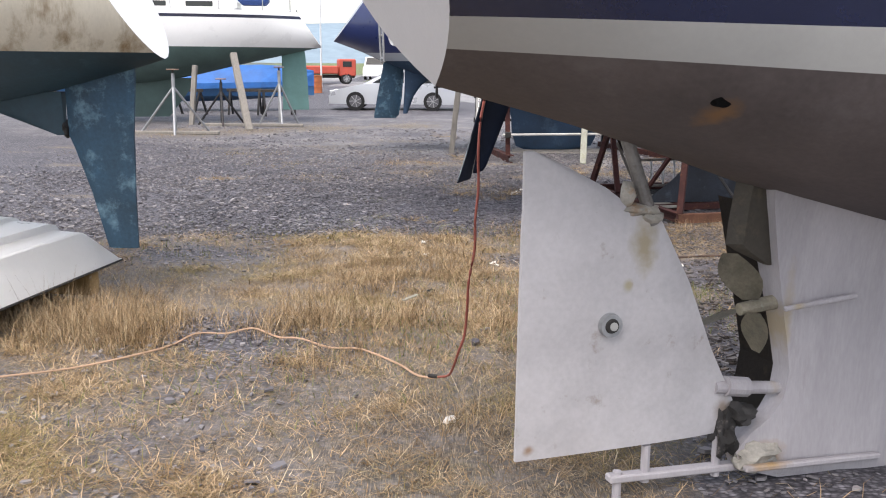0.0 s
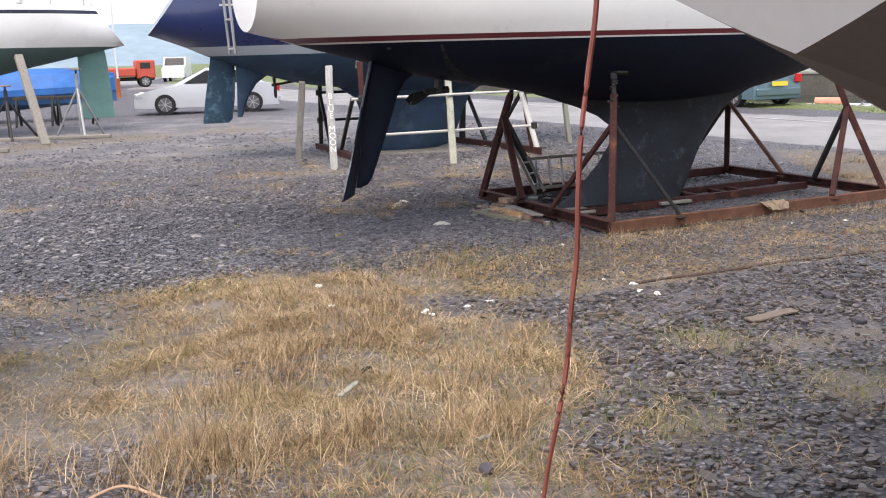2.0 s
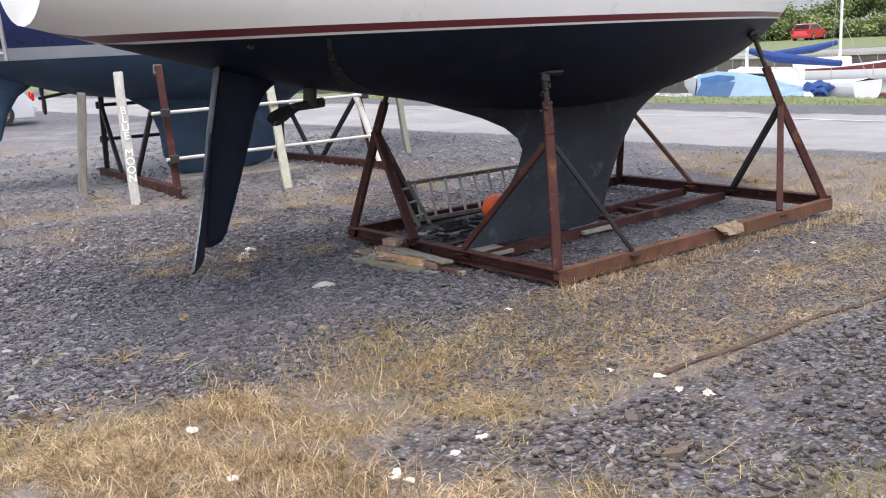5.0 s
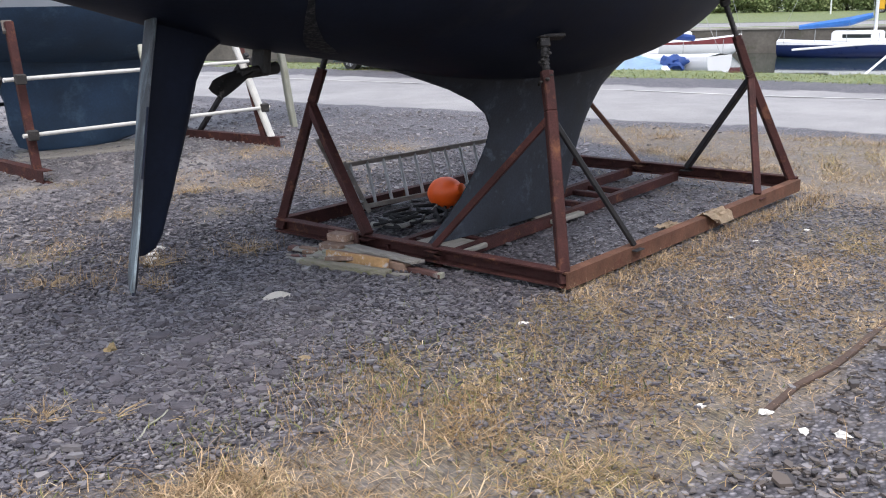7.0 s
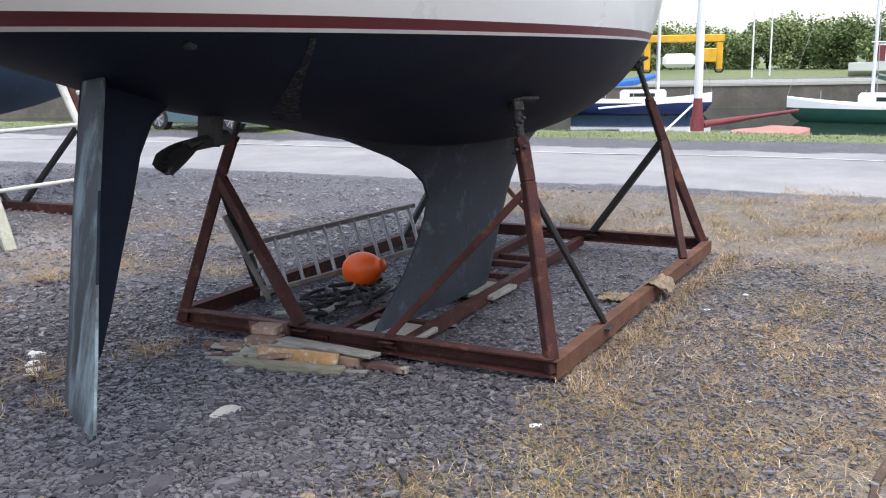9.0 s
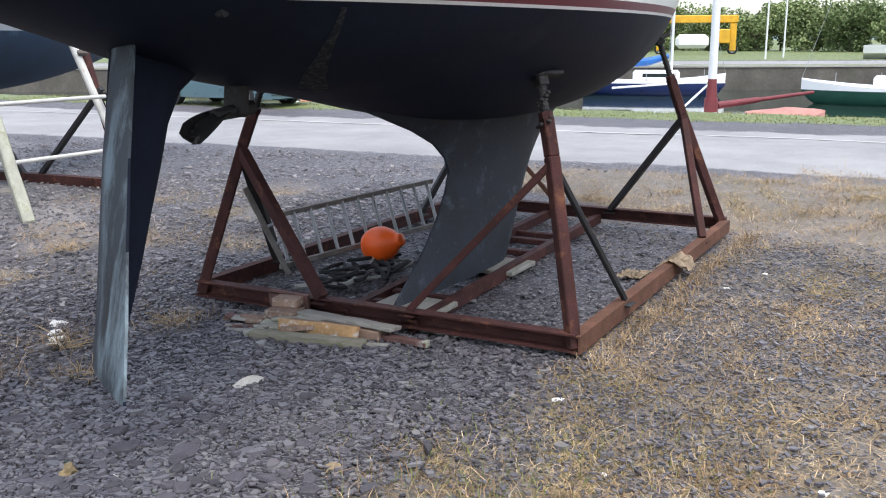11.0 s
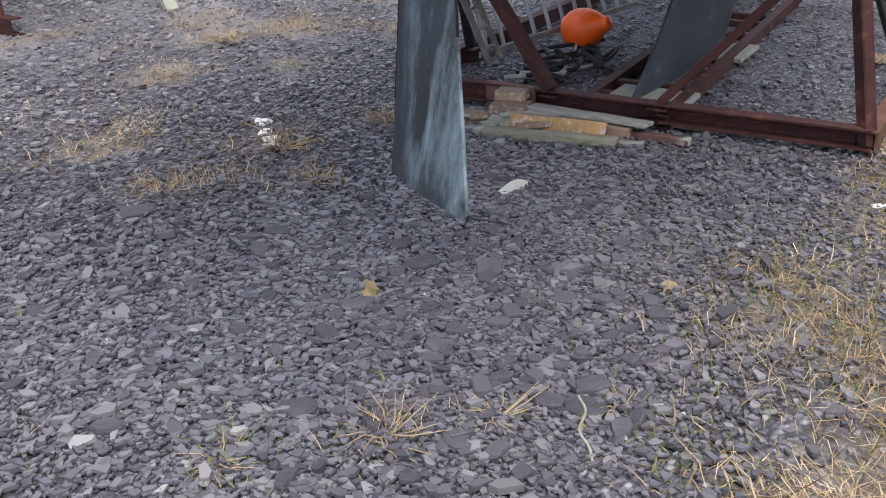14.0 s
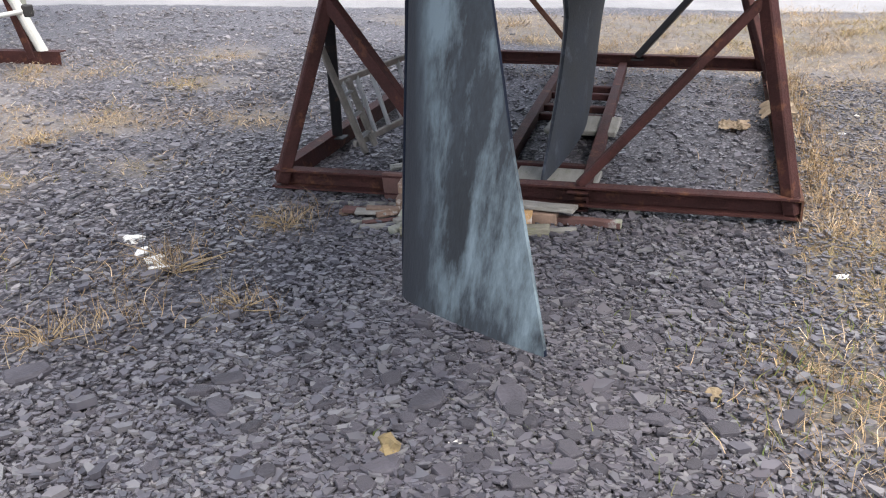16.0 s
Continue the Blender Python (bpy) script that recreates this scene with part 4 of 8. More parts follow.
def cradle_post(c, foot, node, top, feet, col, brace_col, chained=False):
    """A leaning box-section post: node is where its braces meet it, top the pad under the hull."""
    foot, node, top = Vector(foot), Vector(node), Vector(top)
    up = (top - node).normalized()
    head = node.lerp(top, 0.45)
    b = blank()
    bar(b, foot, node, 0.068, 0.068, 0.007)
    bar(b, node - up * 0.002, head, 0.066, 0.066, 0.007)
    part("post", b, col, c, "rusty red box-section post")
    b = blank()
    tube(b, head - up * 0.1, top, 0.021, seg=14)
    for k in range(9):
        p = head.lerp(top, 0.06 + 0.1 * k)
        tube(b, p, p + up * 0.008, 0.026, seg=12)
    part("screw_prop", b, DARK_GAP, c, "dark threaded screw")
    b = blank()
    tube(b, head - up * 0.005, head + up * 0.03, 0.04, seg=6)
    part("nut", b, col, c)
    b = blank()
    a = along(top - up * 0.03, top + up * 0.02)
    box(b, (-0.13, -0.045, 0), (0.13, 0.045, 0.022), a, 0.006)
    box(b, (-0.03, -0.035, -0.05), (0.03, 0.035, 0.0), a, 0.004)
    part("pad", b, DARK_GAP, c, "dark hull pad")
    if chained:
        b = blank()
        for k in range(16):
            ang, p = k * 0.95, head.lerp(top, -0.35 + 0.075 * k)
            off = Vector((math.cos(ang), math.sin(ang), 0)) * (0.05 if k < 5 else 0.03)
            lump(b, p + off, (0.014, 0.014, 0.011), 0.15, k)
        part("chain", b, DARK_GAP, c, "rusty chain wound round the screw", True)
    for (f, thick), bc in zip(feet, brace_col):
        b = blank()
        bar(b, f, node - (node - foot).normalized() * 0.03, thick, thick, 0.005)
        plate = Vector(f) + (Vector(f) - node).normalized() * 0.0
        box(b, plate - Vector((0.05, 0.05, 0.03)), plate + Vector((0.05, 0.05, -0.022)), None, 0.002)
        part("brace", b, bc, c)


def main_cradle():
    c = thing("boat_cradle", "rusty red steel boat cradle with leaning posts on the gravel", "cradle", CRADLE)
    z0 = -0.03
    for name, p, q in (("side_beam", (0.03, 0.05, z0), (3.5, 0.06, 0.0)), ("side_beam", (-0.05, 2.6, z0), (3.45, 2.6, 0.0))):
        b = blank()
        channel(b, p, q, 0.1, 0.07)
        part(name, b, RUST_BRIGHT if "side" in name and p[1] < 1 else RUST, c, "rusted channel beam")
    for name, p, q in (("end_beam", (0.05, 0.04, z0 + 0.01), (-0.05, 2.6, z0 + 0.01)), ("end_beam", (3.5, 0.06, 0.02), (3.45, 2.6, 0.02))):
        b = blank()
        channel(b, p, q, 0.1, 0.08)
        part(name, b, RUST, c, "rusted channel beam")
    for yy in (1.02, 1.5):
        b = blank()
        channel(b, (0.0, yy, -0.065), (3.45, yy + 0.15, -0.03), 0.075, 0.06)
        part("keel_sill", b, RUST, c)
    for k in range(6):
        b = blank()
        xx = 0.3 + 0.26 * k + (0.9 if k > 1 else 0) + (0.15 if k > 3 else 0)
        bar(b, (xx, 1.05 + 0.043 * xx, -0.055), (xx, 1.47 + 0.043 * xx, -0.055), 0.06, 0.045)
        part("rung", b, RUST, c)
    cradle_post(c, (0.055, 0.055, -0.06), (0.21, 0.27, 0.93), (0.285, 0.385, 1.37), [((0.8, 0.03, 0.03), 0.032), ((0.0, 1.04, 0.03), 0.042)], RUST, (BLACK_STEEL, RUST), True)
    cradle_post(c, (3.5, 0.08, -0.02), (3.18, 0.39, 0.94), (3.0, 0.57, 1.57), [((2.72, 0.06, 0.04), 0.055), ((3.46, 1.06, 0.06), 0.05)], RUST, (RUST, BLACK_STEEL))
    cradle_post(c, (-0.05, 2.58, -0.05), (0.13, 2.33, 0.89), (0.22, 2.18, 1.36), [((-0.03, 1.63, 0.03), 0.065), ((0.69, 2.56, 0.03), 0.06)], RUST, (RUST, BLACK_STEEL))
    cradle_post(c, (3.45, 2.55, -0.02), (3.16, 2.22, 0.94), (3.0, 2.0, 1.57), [((2.72, 2.56, 0.03), 0.05), ((3.45, 1.55, 0.06), 0.04)], RUST, (BLACK_STEEL, RUST_BRIGHT))
    for k, (x, yy) in enumerate(((0.28, 1.22), (1.5, 1.24))):
        b = blank()
        box(b, (x - 0.2, yy - 0.24, -0.065), (x + 0.2, yy + 0.2, -0.032), None, 0.006)
        part("keel_board", b, PLANK_GREY, c, "weathered board under the keel")


main_cradle()


LADDER_RAIL = surface("grimy_ladder_rail", (0.24, 0.22, 0.2), 0.8, 0, 0.3, 8, 60, 0.3)


def lying_ladder():
    p, q = Vector((0.5, 2.38, 0.02)), Vector((2.15, 2.02, 0.08))
    lad = thing("ladder", "grey aluminium ladder lying on its edge inside the cradle", "ladder", CRADLE)
    lean = Vector((0.03, 0.12, 0.33))
    for off in (Vector((0, 0, 0)), lean):
        b = blank()
        bar(b, p + off, q + off, 0.025, 0.036, 0.004)
        part("rail", b, LADDER_RAIL, lad)
    for k in range(11):
        f = (k + 0.5) / 11
        b = blank()
        a = p.lerp(q, f)
        tube(b, a, a + lean, 0.014, seg=8)
        part("rung", b, GALV, lad)
    s = thing("short_ladder", "pale metal short ladder end leaning against the cradle post", "ladder", CRADLE)
    low, high, wide = Vector((0.52, 2.32, -0.03)), Vector((0.25, 2.44, 0.6)), Vector((0.1, -0.02, 0.02))
    for k in (0, 1):
        b = blank()
        bar(b, low + wide * k, high.lerp(low, 0.35 * k) + wide * k, 0.025, 0.036, 0.004)
        part("rail", b, LADDER_RAIL, s)
    for k in range(3):
        b = blank()
        p = low.lerp(high, 0.15 + 0.2 * k)
        tube(b, p, p + wide, 0.012, seg=8)
        part("rung", b, GALV, s)
    # a tangle of black rope and netting among the ladders
    rnd = random.Random(8)
    for k in range(4):
        cx, cy = 0.55 + 0.2 * k, 1.95 + 0.12 * math.sin(2.2 * k)
        loop = [CRADLE @ Vector((cx + rnd.uniform(-0.2, 0.2), cy + rnd.uniform(-0.16, 0.16), rnd.uniform(-0.05, 0.01))) for _ in range(12)]
        rp = path_tube("rope", loop, 0.013, TYRE)
        tagged(rp, "tangle of black rope on the slate beside the ladders", "rope", "ropes in the cradle")


lying_ladder()


def buoy():
    m = CRADLE @ pose(1.2, 2.02, 0.08, 72, 25, -10)
    b = thing("mooring_buoy", "orange vinyl mooring buoy lying on the slate", "buoy", m)
    bm = blank()
    rings = []
    prof = [(0.0, -0.135), (0.05, -0.13), (0.1, -0.1), (0.125, -0.05), (0.132, 0.0), (0.122, 0.06), (0.098, 0.11), (0.066, 0.15), (0.05, 0.17), (0.046, 0.2), (0.03, 0.21), (0.0, 0.212)]
    for r, z in prof:
        rings.append([(max(r, 1e-4) * math.cos(t), max(r, 1e-4) * math.sin(t), z) for t in [2 * math.pi * j / 24 for j in range(24)]])
    grid_faces(bm, rings, True)
    part("float", bm, BUOY_ORANGE, b, "", True)
    bm = blank()
    tube(bm, (-0.045, 0, 0.185), (0.045, 0, 0.185), 0.02, seg=10)
    part("eye", bm, BUOY_ORANGE, b, "", True)
    rp = path_tube("rope", [CRADLE @ Vector(p) for p in ((1.08, 2.0, 0.0), (0.9, 1.95, -0.04), (0.75, 2.05, -0.045), (0.62, 1.95, -0.045), (0.75, 1.8, -0.045), (1.0, 1.75, -0.045), (1.3, 1.8, -0.045), (1.25, 1.95, -0.04))], 0.011, ROPE)
    tagged(rp, "grubby grey rope coiled on the slate beside the buoy", "rope")
    rp = path_tube("rope", [CRADLE @ Vector(p) for p in ((0.3, 2.1, -0.04), (0.42, 1.95, -0.03), (0.6, 2.02, -0.04), (0.7, 1.9, -0.04), (0.5, 1.85, -0.04), (0.4, 2.05, -0.03))], 0.018, ROPE)
    tagged(rp, "grey frayed rope in a heap by the ladder", "rope")


buoy()

# ---- the pale-ruddered yacht beside the start of the walk ----
NEAR = Matrix.Translation((-0.03, 3.07, 0)) @ pose(0, 0, 0, 0, 0, 19)
NEAR_KEYS = [(0.0, 1.545, 0.58, 2.3), (0.47, 1.41, 0.66, 2.3), (0.93, 1.27, 0.78, 2.32), (1.4, 1.13, 0.98, 2.35), (2.2, 0.93, 1.22, 2.4), (3.2, 0.82, 1.38, 2.5), (4.4, 0.86, 1.3, 2.6), (5.6, 1.05, 0.96, 2.72), (6.6, 1.4, 0.5, 2.82), (7.3, 2.0, 0.16, 2.9), (7.7, 2.8, 0.02, 2.95)]


def near_rake(x, z, zk):
    return -(z - 1.545) * 0.42 * max(0.0, 1 - x / 1.2)


def near_p(x):
    return 3.4 + 1.6 * min(max(x / 0.7, 0), 1)


def near_q(x):
    return 1.0 + 0.5 * min(max(x / 0.7, 0), 1)


def NEAR_LOW(x):
    return 1.66 - 0.058 * x


def NEAR_TOP(x):
    return 1.748 - 0.022 * x


k_near = [(-0.10, 1.95, 5.2, 0.26), (-0.04, 1.55, 5.3, 0.26), (0.05, 1.27, 5.4, 0.24), (0.13, 1.24, 5.5, 0.24), (0.2, 1.31, 5.52, 0.25), (0.26, 1.40, 5.55, 0.26), (0.33, 1.445, 5.6, 0.27), (0.44, 1.46, 5.65, 0.28), (0.58, 1.43, 5.7, 0.3),
         (0.7, 1.40, 5.75, 0.32), (0.9, 1.35, 5.8, 0.38), (1.1, 1.30, 5.85, 0.5), (1.2, 1.28, 5.9, 0.6)]


def near_yacht():
    y = thing("sailing_yacht", "navy yacht with grey-brown bottom, pale rudder and bronze propeller", "yacht", NEAR, "boats ashore")
    part("hull_bottom", hull_band(NEAR_KEYS, None, NEAR_LOW, 14, 50, near_p, near_q, near_rake), GREY_FOUL, y, "grey-brown antifouled bottom", True)
    part("stripe", hull_band(NEAR_KEYS, NEAR_LOW, NEAR_TOP, 2, 50, near_p, near_q, near_rake), GREY_STRIPE, y, "pale grey boot stripe", True)
    part("topside", hull_band(NEAR_KEYS, NEAR_TOP, None, 8, 50, near_p, near_q, near_rake), NAVY, y, "navy blue topsides", True)
    part("transom", hull_cap(NEAR_KEYS, 0.0, 16, near_p, near_q, near_rake), GREY_TRANSOM, y, "pale grey transom")
    part("deck", hull_deck(NEAR_KEYS, 30, near_rake), TOPSIDE, y)
    # rudder blade with a raked leading edge
    r = [(0.2, 0.31, 1.17, 0.026), (0.24, 0.31, 1.23, 0.03), (0.33, 0.312, 1.24, 0.03), (0.55, 0.313, 1.125, 0.034), (0.82, 0.315, 1.01, 0.036), (1.07, 0.318, 0.87, 0.036), (1.12, 0.32, 0.74, 0.036), (1.19, 0.32, 0.64, 0.034), (1.27, 0.32, 0.48, 0.032), (1.325, 0.32, 0.36, 0.03)]
    rud = part("rudder", foil(blank(), [(z, a, f, t, -0.005, 0) for z, a, f, t in r], 0.35, 10), RUDDER_GREY, y, "pale grey rudder blade with chipped edges", True)
    for side in (-1,):
        b = blank()
        tube(b, (0.665, -0.02, 0.69), (0.665, -0.045, 0.69), 0.046, 0.043, 20)
        part("boss", b, GALV, rud, "round grey boss")
        b = blank()
        tube(b, (0.665, -0.045, 0.69), (0.665, -0.053, 0.69), 0.028, 0.024, 20)
        part("washer", b, DARK_GAP, rud, "dark washer")
        b = blank()
        tube(b, (0.668, -0.05, 0.69), (0.668, -0.056, 0.69), 0.016, 0.016, 12)
        part("bolt", b, GREY_STRIPE, rud, "pale bolt head")
    b = blank()
    tube(b, (0.84, 0, 1.05), (0.70, 0, 1.4), 0.024)
    part("rudder_stock", b, surface("grimy_steel_stock", (0.2, 0.19, 0.18), 0.6, 0.2, 0.3, 10, 60, 0.3, (0.08, 0.06, 0.05), 0.1, 12), y, "grimy grey rudder stock")
    # aft face of the deadwood: dark paint, with its shade added to the colour
    b = blank()
    rows = []
    for z, a, f, t in k_near:
        if 0.2 <= z <= 1.15:
            rows.append([(a + 0.004, yy, z) for yy in (0.0, 0.06, 0.14, 0.27)])
    grid_faces(b, rows)
    bmesh.ops.solidify(b, geom=b.faces[:], thickness=0.02)
    part("stern_post", b, surface("dark_brown_shaded_stern_paint", (0.03, 0.024, 0.02), 0.8, 0, 0.3, 6, 60, 0.2, (0.07, 0.05, 0.035), 0.1, 9), y, "dark-painted stern post behind the propeller, with shade in its colour")
    b = blank()
    lump(b, (0.78, 0, 1.105), (0.075, 0.04, 0.022), 0.18, 4)
    lump(b, (0.73, 0, 1.16), (0.03, 0.03, 0.05), 0.2, 5)
    lump(b, (0.83, 0, 1.075), (0.05, 0.035, 0.024), 0.2, 6)
    part("stock_seal", b, YELLOW_STAIN, y, "yellow-stained lump of sealant", True)
    # deadwood and long keel
    k = k_near
    part("keel", foil(blank(), [(z, a, f, t, 0, 0) for z, a, f, t in k], 0.22, 12), KEEL_PALE, y, "streaked pale grey long keel", True)
    b = blank()
    lump(b, (1.34, -0.03, 0.1), (0.11, 0.06, 0.06), 0.25, 7)
    part("heel_stain", b, YELLOW_STAIN, y, "rust-stained heel casting", True)
    b = blank()
    bar(b, (1.25, -0.09, 0.075), (1.9, -0.1, 0.05), 0.03, 0.025, 0.006)
    part("heel_strap", b, KEEL_PALE, y)
    b = blank()
    bar(b, (0.7, 0, 0.075), (1.28, 0, 0.05), 0.05, 0.03, 0.006)
    for x, z in ((0.74, -0.02), (0.86, 0.04), (1.18, 0.02)):
        tube(b, (x, 0, z), (x, 0, 0.19 if x > 0.8 else 0.1), 0.018, seg=8)
    part("heel_bracket", b, KEEL_PALE, y, "pale steel shoe under the rudder")
    b = blank()
    lump(b, (1.2, -0.01, 0.2), (0.045, 0.05, 0.09), 0.4, 9)
    lump(b, (1.27, -0.01, 0.27), (0.06, 0.05, 0.04), 0.4, 10)
    part("pintle", b, DARK_GAP, y, "grimy lower pintle", True)
    b = blank()
    tube(b, (1.15, 0, 0.39), (1.47, 0, 0.355), 0.026)
    tube(b, (1.2, 0, 0.39), (1.3, 0, 0.375), 0.04)
    part("stern_anode", b, KEEL_PALE, y)
    b = blank()
    tube(b, (1.24, 0, 0.695), (1.46, 0, 0.72), 0.024, 0.032)
    part("propeller_hub", b, BRONZE, y)
    b = blank()
    bar(b, (1.36, -0.11, 0.715), (1.68, -0.13, 0.75), 0.018, 0.02, 0.005)
    part("shaft_strap", b, KEEL_PALE, y)
    for ang in (90, 210, 330):
        bl = blank()
        rows = []
        for j in range(8):
            f = j / 7
            half = 0.018 + 0.062 * math.sin(math.pi * (0.08 + 0.87 * f))
            tw = 1.35 - 0.3 * f
            rr = 0.03 + 0.19 * f
            c = Vector((-0.11 * f, math.cos(radians(ang)) * rr, math.sin(radians(ang)) * rr))
            t = Vector((math.sin(tw), -math.sin(radians(ang)) * math.cos(tw), math.cos(radians(ang)) * math.cos(tw))) * half
            rows.append([Vector((1.29, 0, 0.7)) + c + t * s for s in (-1, -0.4, 0.4, 1)])
        grid_faces(bl, rows)
        bmesh.ops.solidify(bl, geom=bl.faces[:], thickness=0.008)
        part("propeller_blade", bl, BRONZE, y, "mottled bronze propeller blade", True)
    b = blank()
    rows = []
    for z, a, f, th in ((1.22, 1.19, 1.34, 0.05), (1.14, 1.178, 1.33, 0.045), (1.05, 1.165, 1.34, 0.04), (0.957, 1.158, 1.35, 0.03), (0.93, 1.2, 1.355, 0.028), (0.868, 1.335, 1.36, 0.022)):
        rows.append([(a, 0.0, z), (a + 0.3 * (f - a), -th, z), (f, -th, z), (f, th, z), (a + 0.3 * (f - a), th, z), (a, 0.0, z)])
    grid_faces(b, rows)
    part("skeg_stub", b, surface("olive_brown_skeg_paint", (0.05, 0.043, 0.033), 0.7, 0, 0.25, 6, 50, 0.2, (0.09, 0.075, 0.05), 0.05, 12), y, "dark olive-brown skeg above the propeller")
    b = blank()
    hy = -hull_half(NEAR_KEYS, 0.73, 1.51, near_p, near_q)
    tube(b, (0.73, hy + 0.03, 1.515), (0.73, hy - 0.002, 1.51), 0.03, 0.028, 20)
    bmesh.ops.scale(b, vec=(1, 1, 0.62), space=Matrix.Translation((-0.73, 0, -1.512)), verts=b.verts[:])
    # solid disc: the dark inside of the outlet is painted as flat black
    part("exhaust_outlet", b, surface("black_exhaust_hole", (0.004, 0.004, 0.004), 0.9, spec=0.1), y, "black exhaust outlet with a rust streak")


near_yacht()

# ---- the cream yacht with a blue rudder ----
CREAM_AT = Matrix.Translation((-2.2, 6.55, 0)) @ pose(0, 0, 0, 0, 0, 176)
CREAM_KEYS = [(-0.28, 1.63, 0.45, 2.35), (0.2, 1.5, 0.75, 2.35), (0.6, 1.4, 0.904, 2.36), (1.2, 1.26, 0.949, 2.38), (2.2, 1.05, 1.092, 2.42), (3.4, 0.95, 1.17, 2.5), (4.8, 1.0, 1.053, 2.6), (6.2, 1.2, 0.702, 2.75), (7.2, 1.6, 0.312, 2.85), (7.9, 2.4, 0.062, 2.95), (8.1, 2.9, 0.016, 3.0)]


def cream_rake(x, z, zk):
    return (z - 1.63) * 0.55 * max(0.0, 1 - (x + 0.28) / 1.6)


def cream_yacht():
    y = thing("sailing_yacht", "grimy cream yacht with blue antifouling and a tall blue rudder", "yacht", CREAM_AT, "boats ashore")
    part("hull_bottom", hull_band(CREAM_KEYS, None, 1.67, 12, 40, 2.4, 1.7, cream_rake), BLUE_FOUL_SHADED, y, "blue-green antifouled bottom", True)
    part("topside", hull_band(CREAM_KEYS, 1.67, None, 8, 40, 2.4, 1.7, cream_rake), CREAM, y, "cream topsides with brown streaks", True)
    part("transom", hull_cap(CREAM_KEYS, -0.28, 14, 2.4, 1.7, cream_rake), TOPSIDE, y, "white transom")
    part("deck", hull_deck(CREAM_KEYS, 30, cream_rake), TOPSIDE, y)
    r = [(0.3, -0.02, 0.2, 0.05), (0.7, -0.02, 0.3, 0.06), (1.0, -0.03, 0.4, 0.07), (1.1, -0.03, 0.44, 0.07), (1.5, -0.06, 0.45, 0.08), (1.62, -0.06, 0.45, 0.08)]
    part("rudder", foil(blank(), [(z, a, f, t, 0, 0) for z, a, f, t in r], 0.2, 9), BLUE_FOUL, y, "blotched blue rudder", True)
    s = [(1.1, 0.46, 0.52, 0.07), (1.18, 0.46, 0.75, 0.08), (1.27, 0.46, 1.0, 0.1), (1.4, 0.46, 1.5, 0.16)]
    part("skeg", foil(blank(), [(z, a, f, t, 0, 0) for z, a, f, t in s], 0.3, 8), BLUE_FOUL_SHADED, y, "dark blue skeg", True)
    k = [(0.0, 3.0, 5.0, 0.3), (0.6, 2.7, 5.1, 0.34), (1.1, 2.4, 5.3, 0.5)]
    part("keel", foil(blank(), [(z, a, f, t, 0, 0) for z, a, f, t in k], 0.1, 10), BLUE_FOUL_SHADED, y, "", True)
    b = blank()
    lump(b, (0.46, -0.02, 1.14), (0.025, 0.05, 0.06), 0.2, 3)
    part("hinge", b, DARK_GAP, y)


cream_yacht()


def white_locker():
    """The upturned white hull beside the cream yacht's rudder; it runs along y."""
    m = Matrix.Translation((-2.46, 6.95, 0)) @ pose(0, 0, 0, 0, 0, -9)
    t = thing("white_dinghy", "upturned white moulded dinghy resting on old timber", "dinghy", m)
    b = blank()
    prof = [(0.0, 0.13), (-0.15, 0.375), (-0.17, 0.385), (-0.36, 0.395), (-0.38, 0.44), (-0.66, 0.455), (-0.68, 0.48), (-1.0, 0.49), (-1.03, 0.46), (-1.1, 0.13)]
    rows = []
    for yy, k in ((0.03, 0.02), (0.0, 0.1), (-0.22, 0.93), (-0.3, 1.0), (-1.6, 1.02), (-3.2, 1.0), (-3.5, 0.6), (-3.6, 0.05)):
        rows.append([(x, yy, 0.13 + (z - 0.13) * k) for x, z in prof])
    grid_faces(b, rows)
    bmesh.ops.solidify(b, geom=b.faces[:], thickness=0.02)
    part("shell", b, TOPSIDE, t, "white moulded shell with raised strakes")
    b = blank()
    box(b, (-1.11, -3.58, 0.115), (0.01, 0.02, 0.128), None, 0.004)
    part("gunwale", b, DARK_GAP, t, "dark gunwale rubber")
    for k, yy in enumerate((-0.35, -1.7, -3.0)):
        b = blank()
        box(b, (-1.2, yy - 0.06, -0.06), (-0.02, yy + 0.06, 0.1), None, 0.01)
        part("timber", b, PLANK_OCHRE, t, "ochre timber bearer")


white_locker()

# ---- the navy yacht behind, on its own cradle ----
BLUE_AT = Matrix.Translation((-1.08, 17.47, 0)) @ pose(0, 0, 0, 0, 0, 10)
BLUE_KEYS = [(-0.95, 1.98, 0.45, 2.75), (-0.5, 1.82, 0.65, 2.72), (-0.03, 1.62, 0.85, 2.7), (0.8, 1.33, 1.12, 2.68), (1.4, 1.17, 1.28, 2.68), (2.4, 1.05, 1.42, 2.7), (3.4, 0.98, 1.45, 2.74), (4.4, 1.0, 1.32, 2.8), (5.2, 1.12, 1.08, 2.88), (6.0, 1.34, 0.76, 2.96), (6.8, 1.68, 0.42, 3.04), (7.5, 2.3, 0.15, 3.12), (7.9, 3.0, 0.02, 3.2)]


def blue_rake(x, z, zk):
    return (z - 1.98) * 0.75 * max(0.0, 1 - (x + 0.95) / 1.5) if z > 1.98 else 0.0


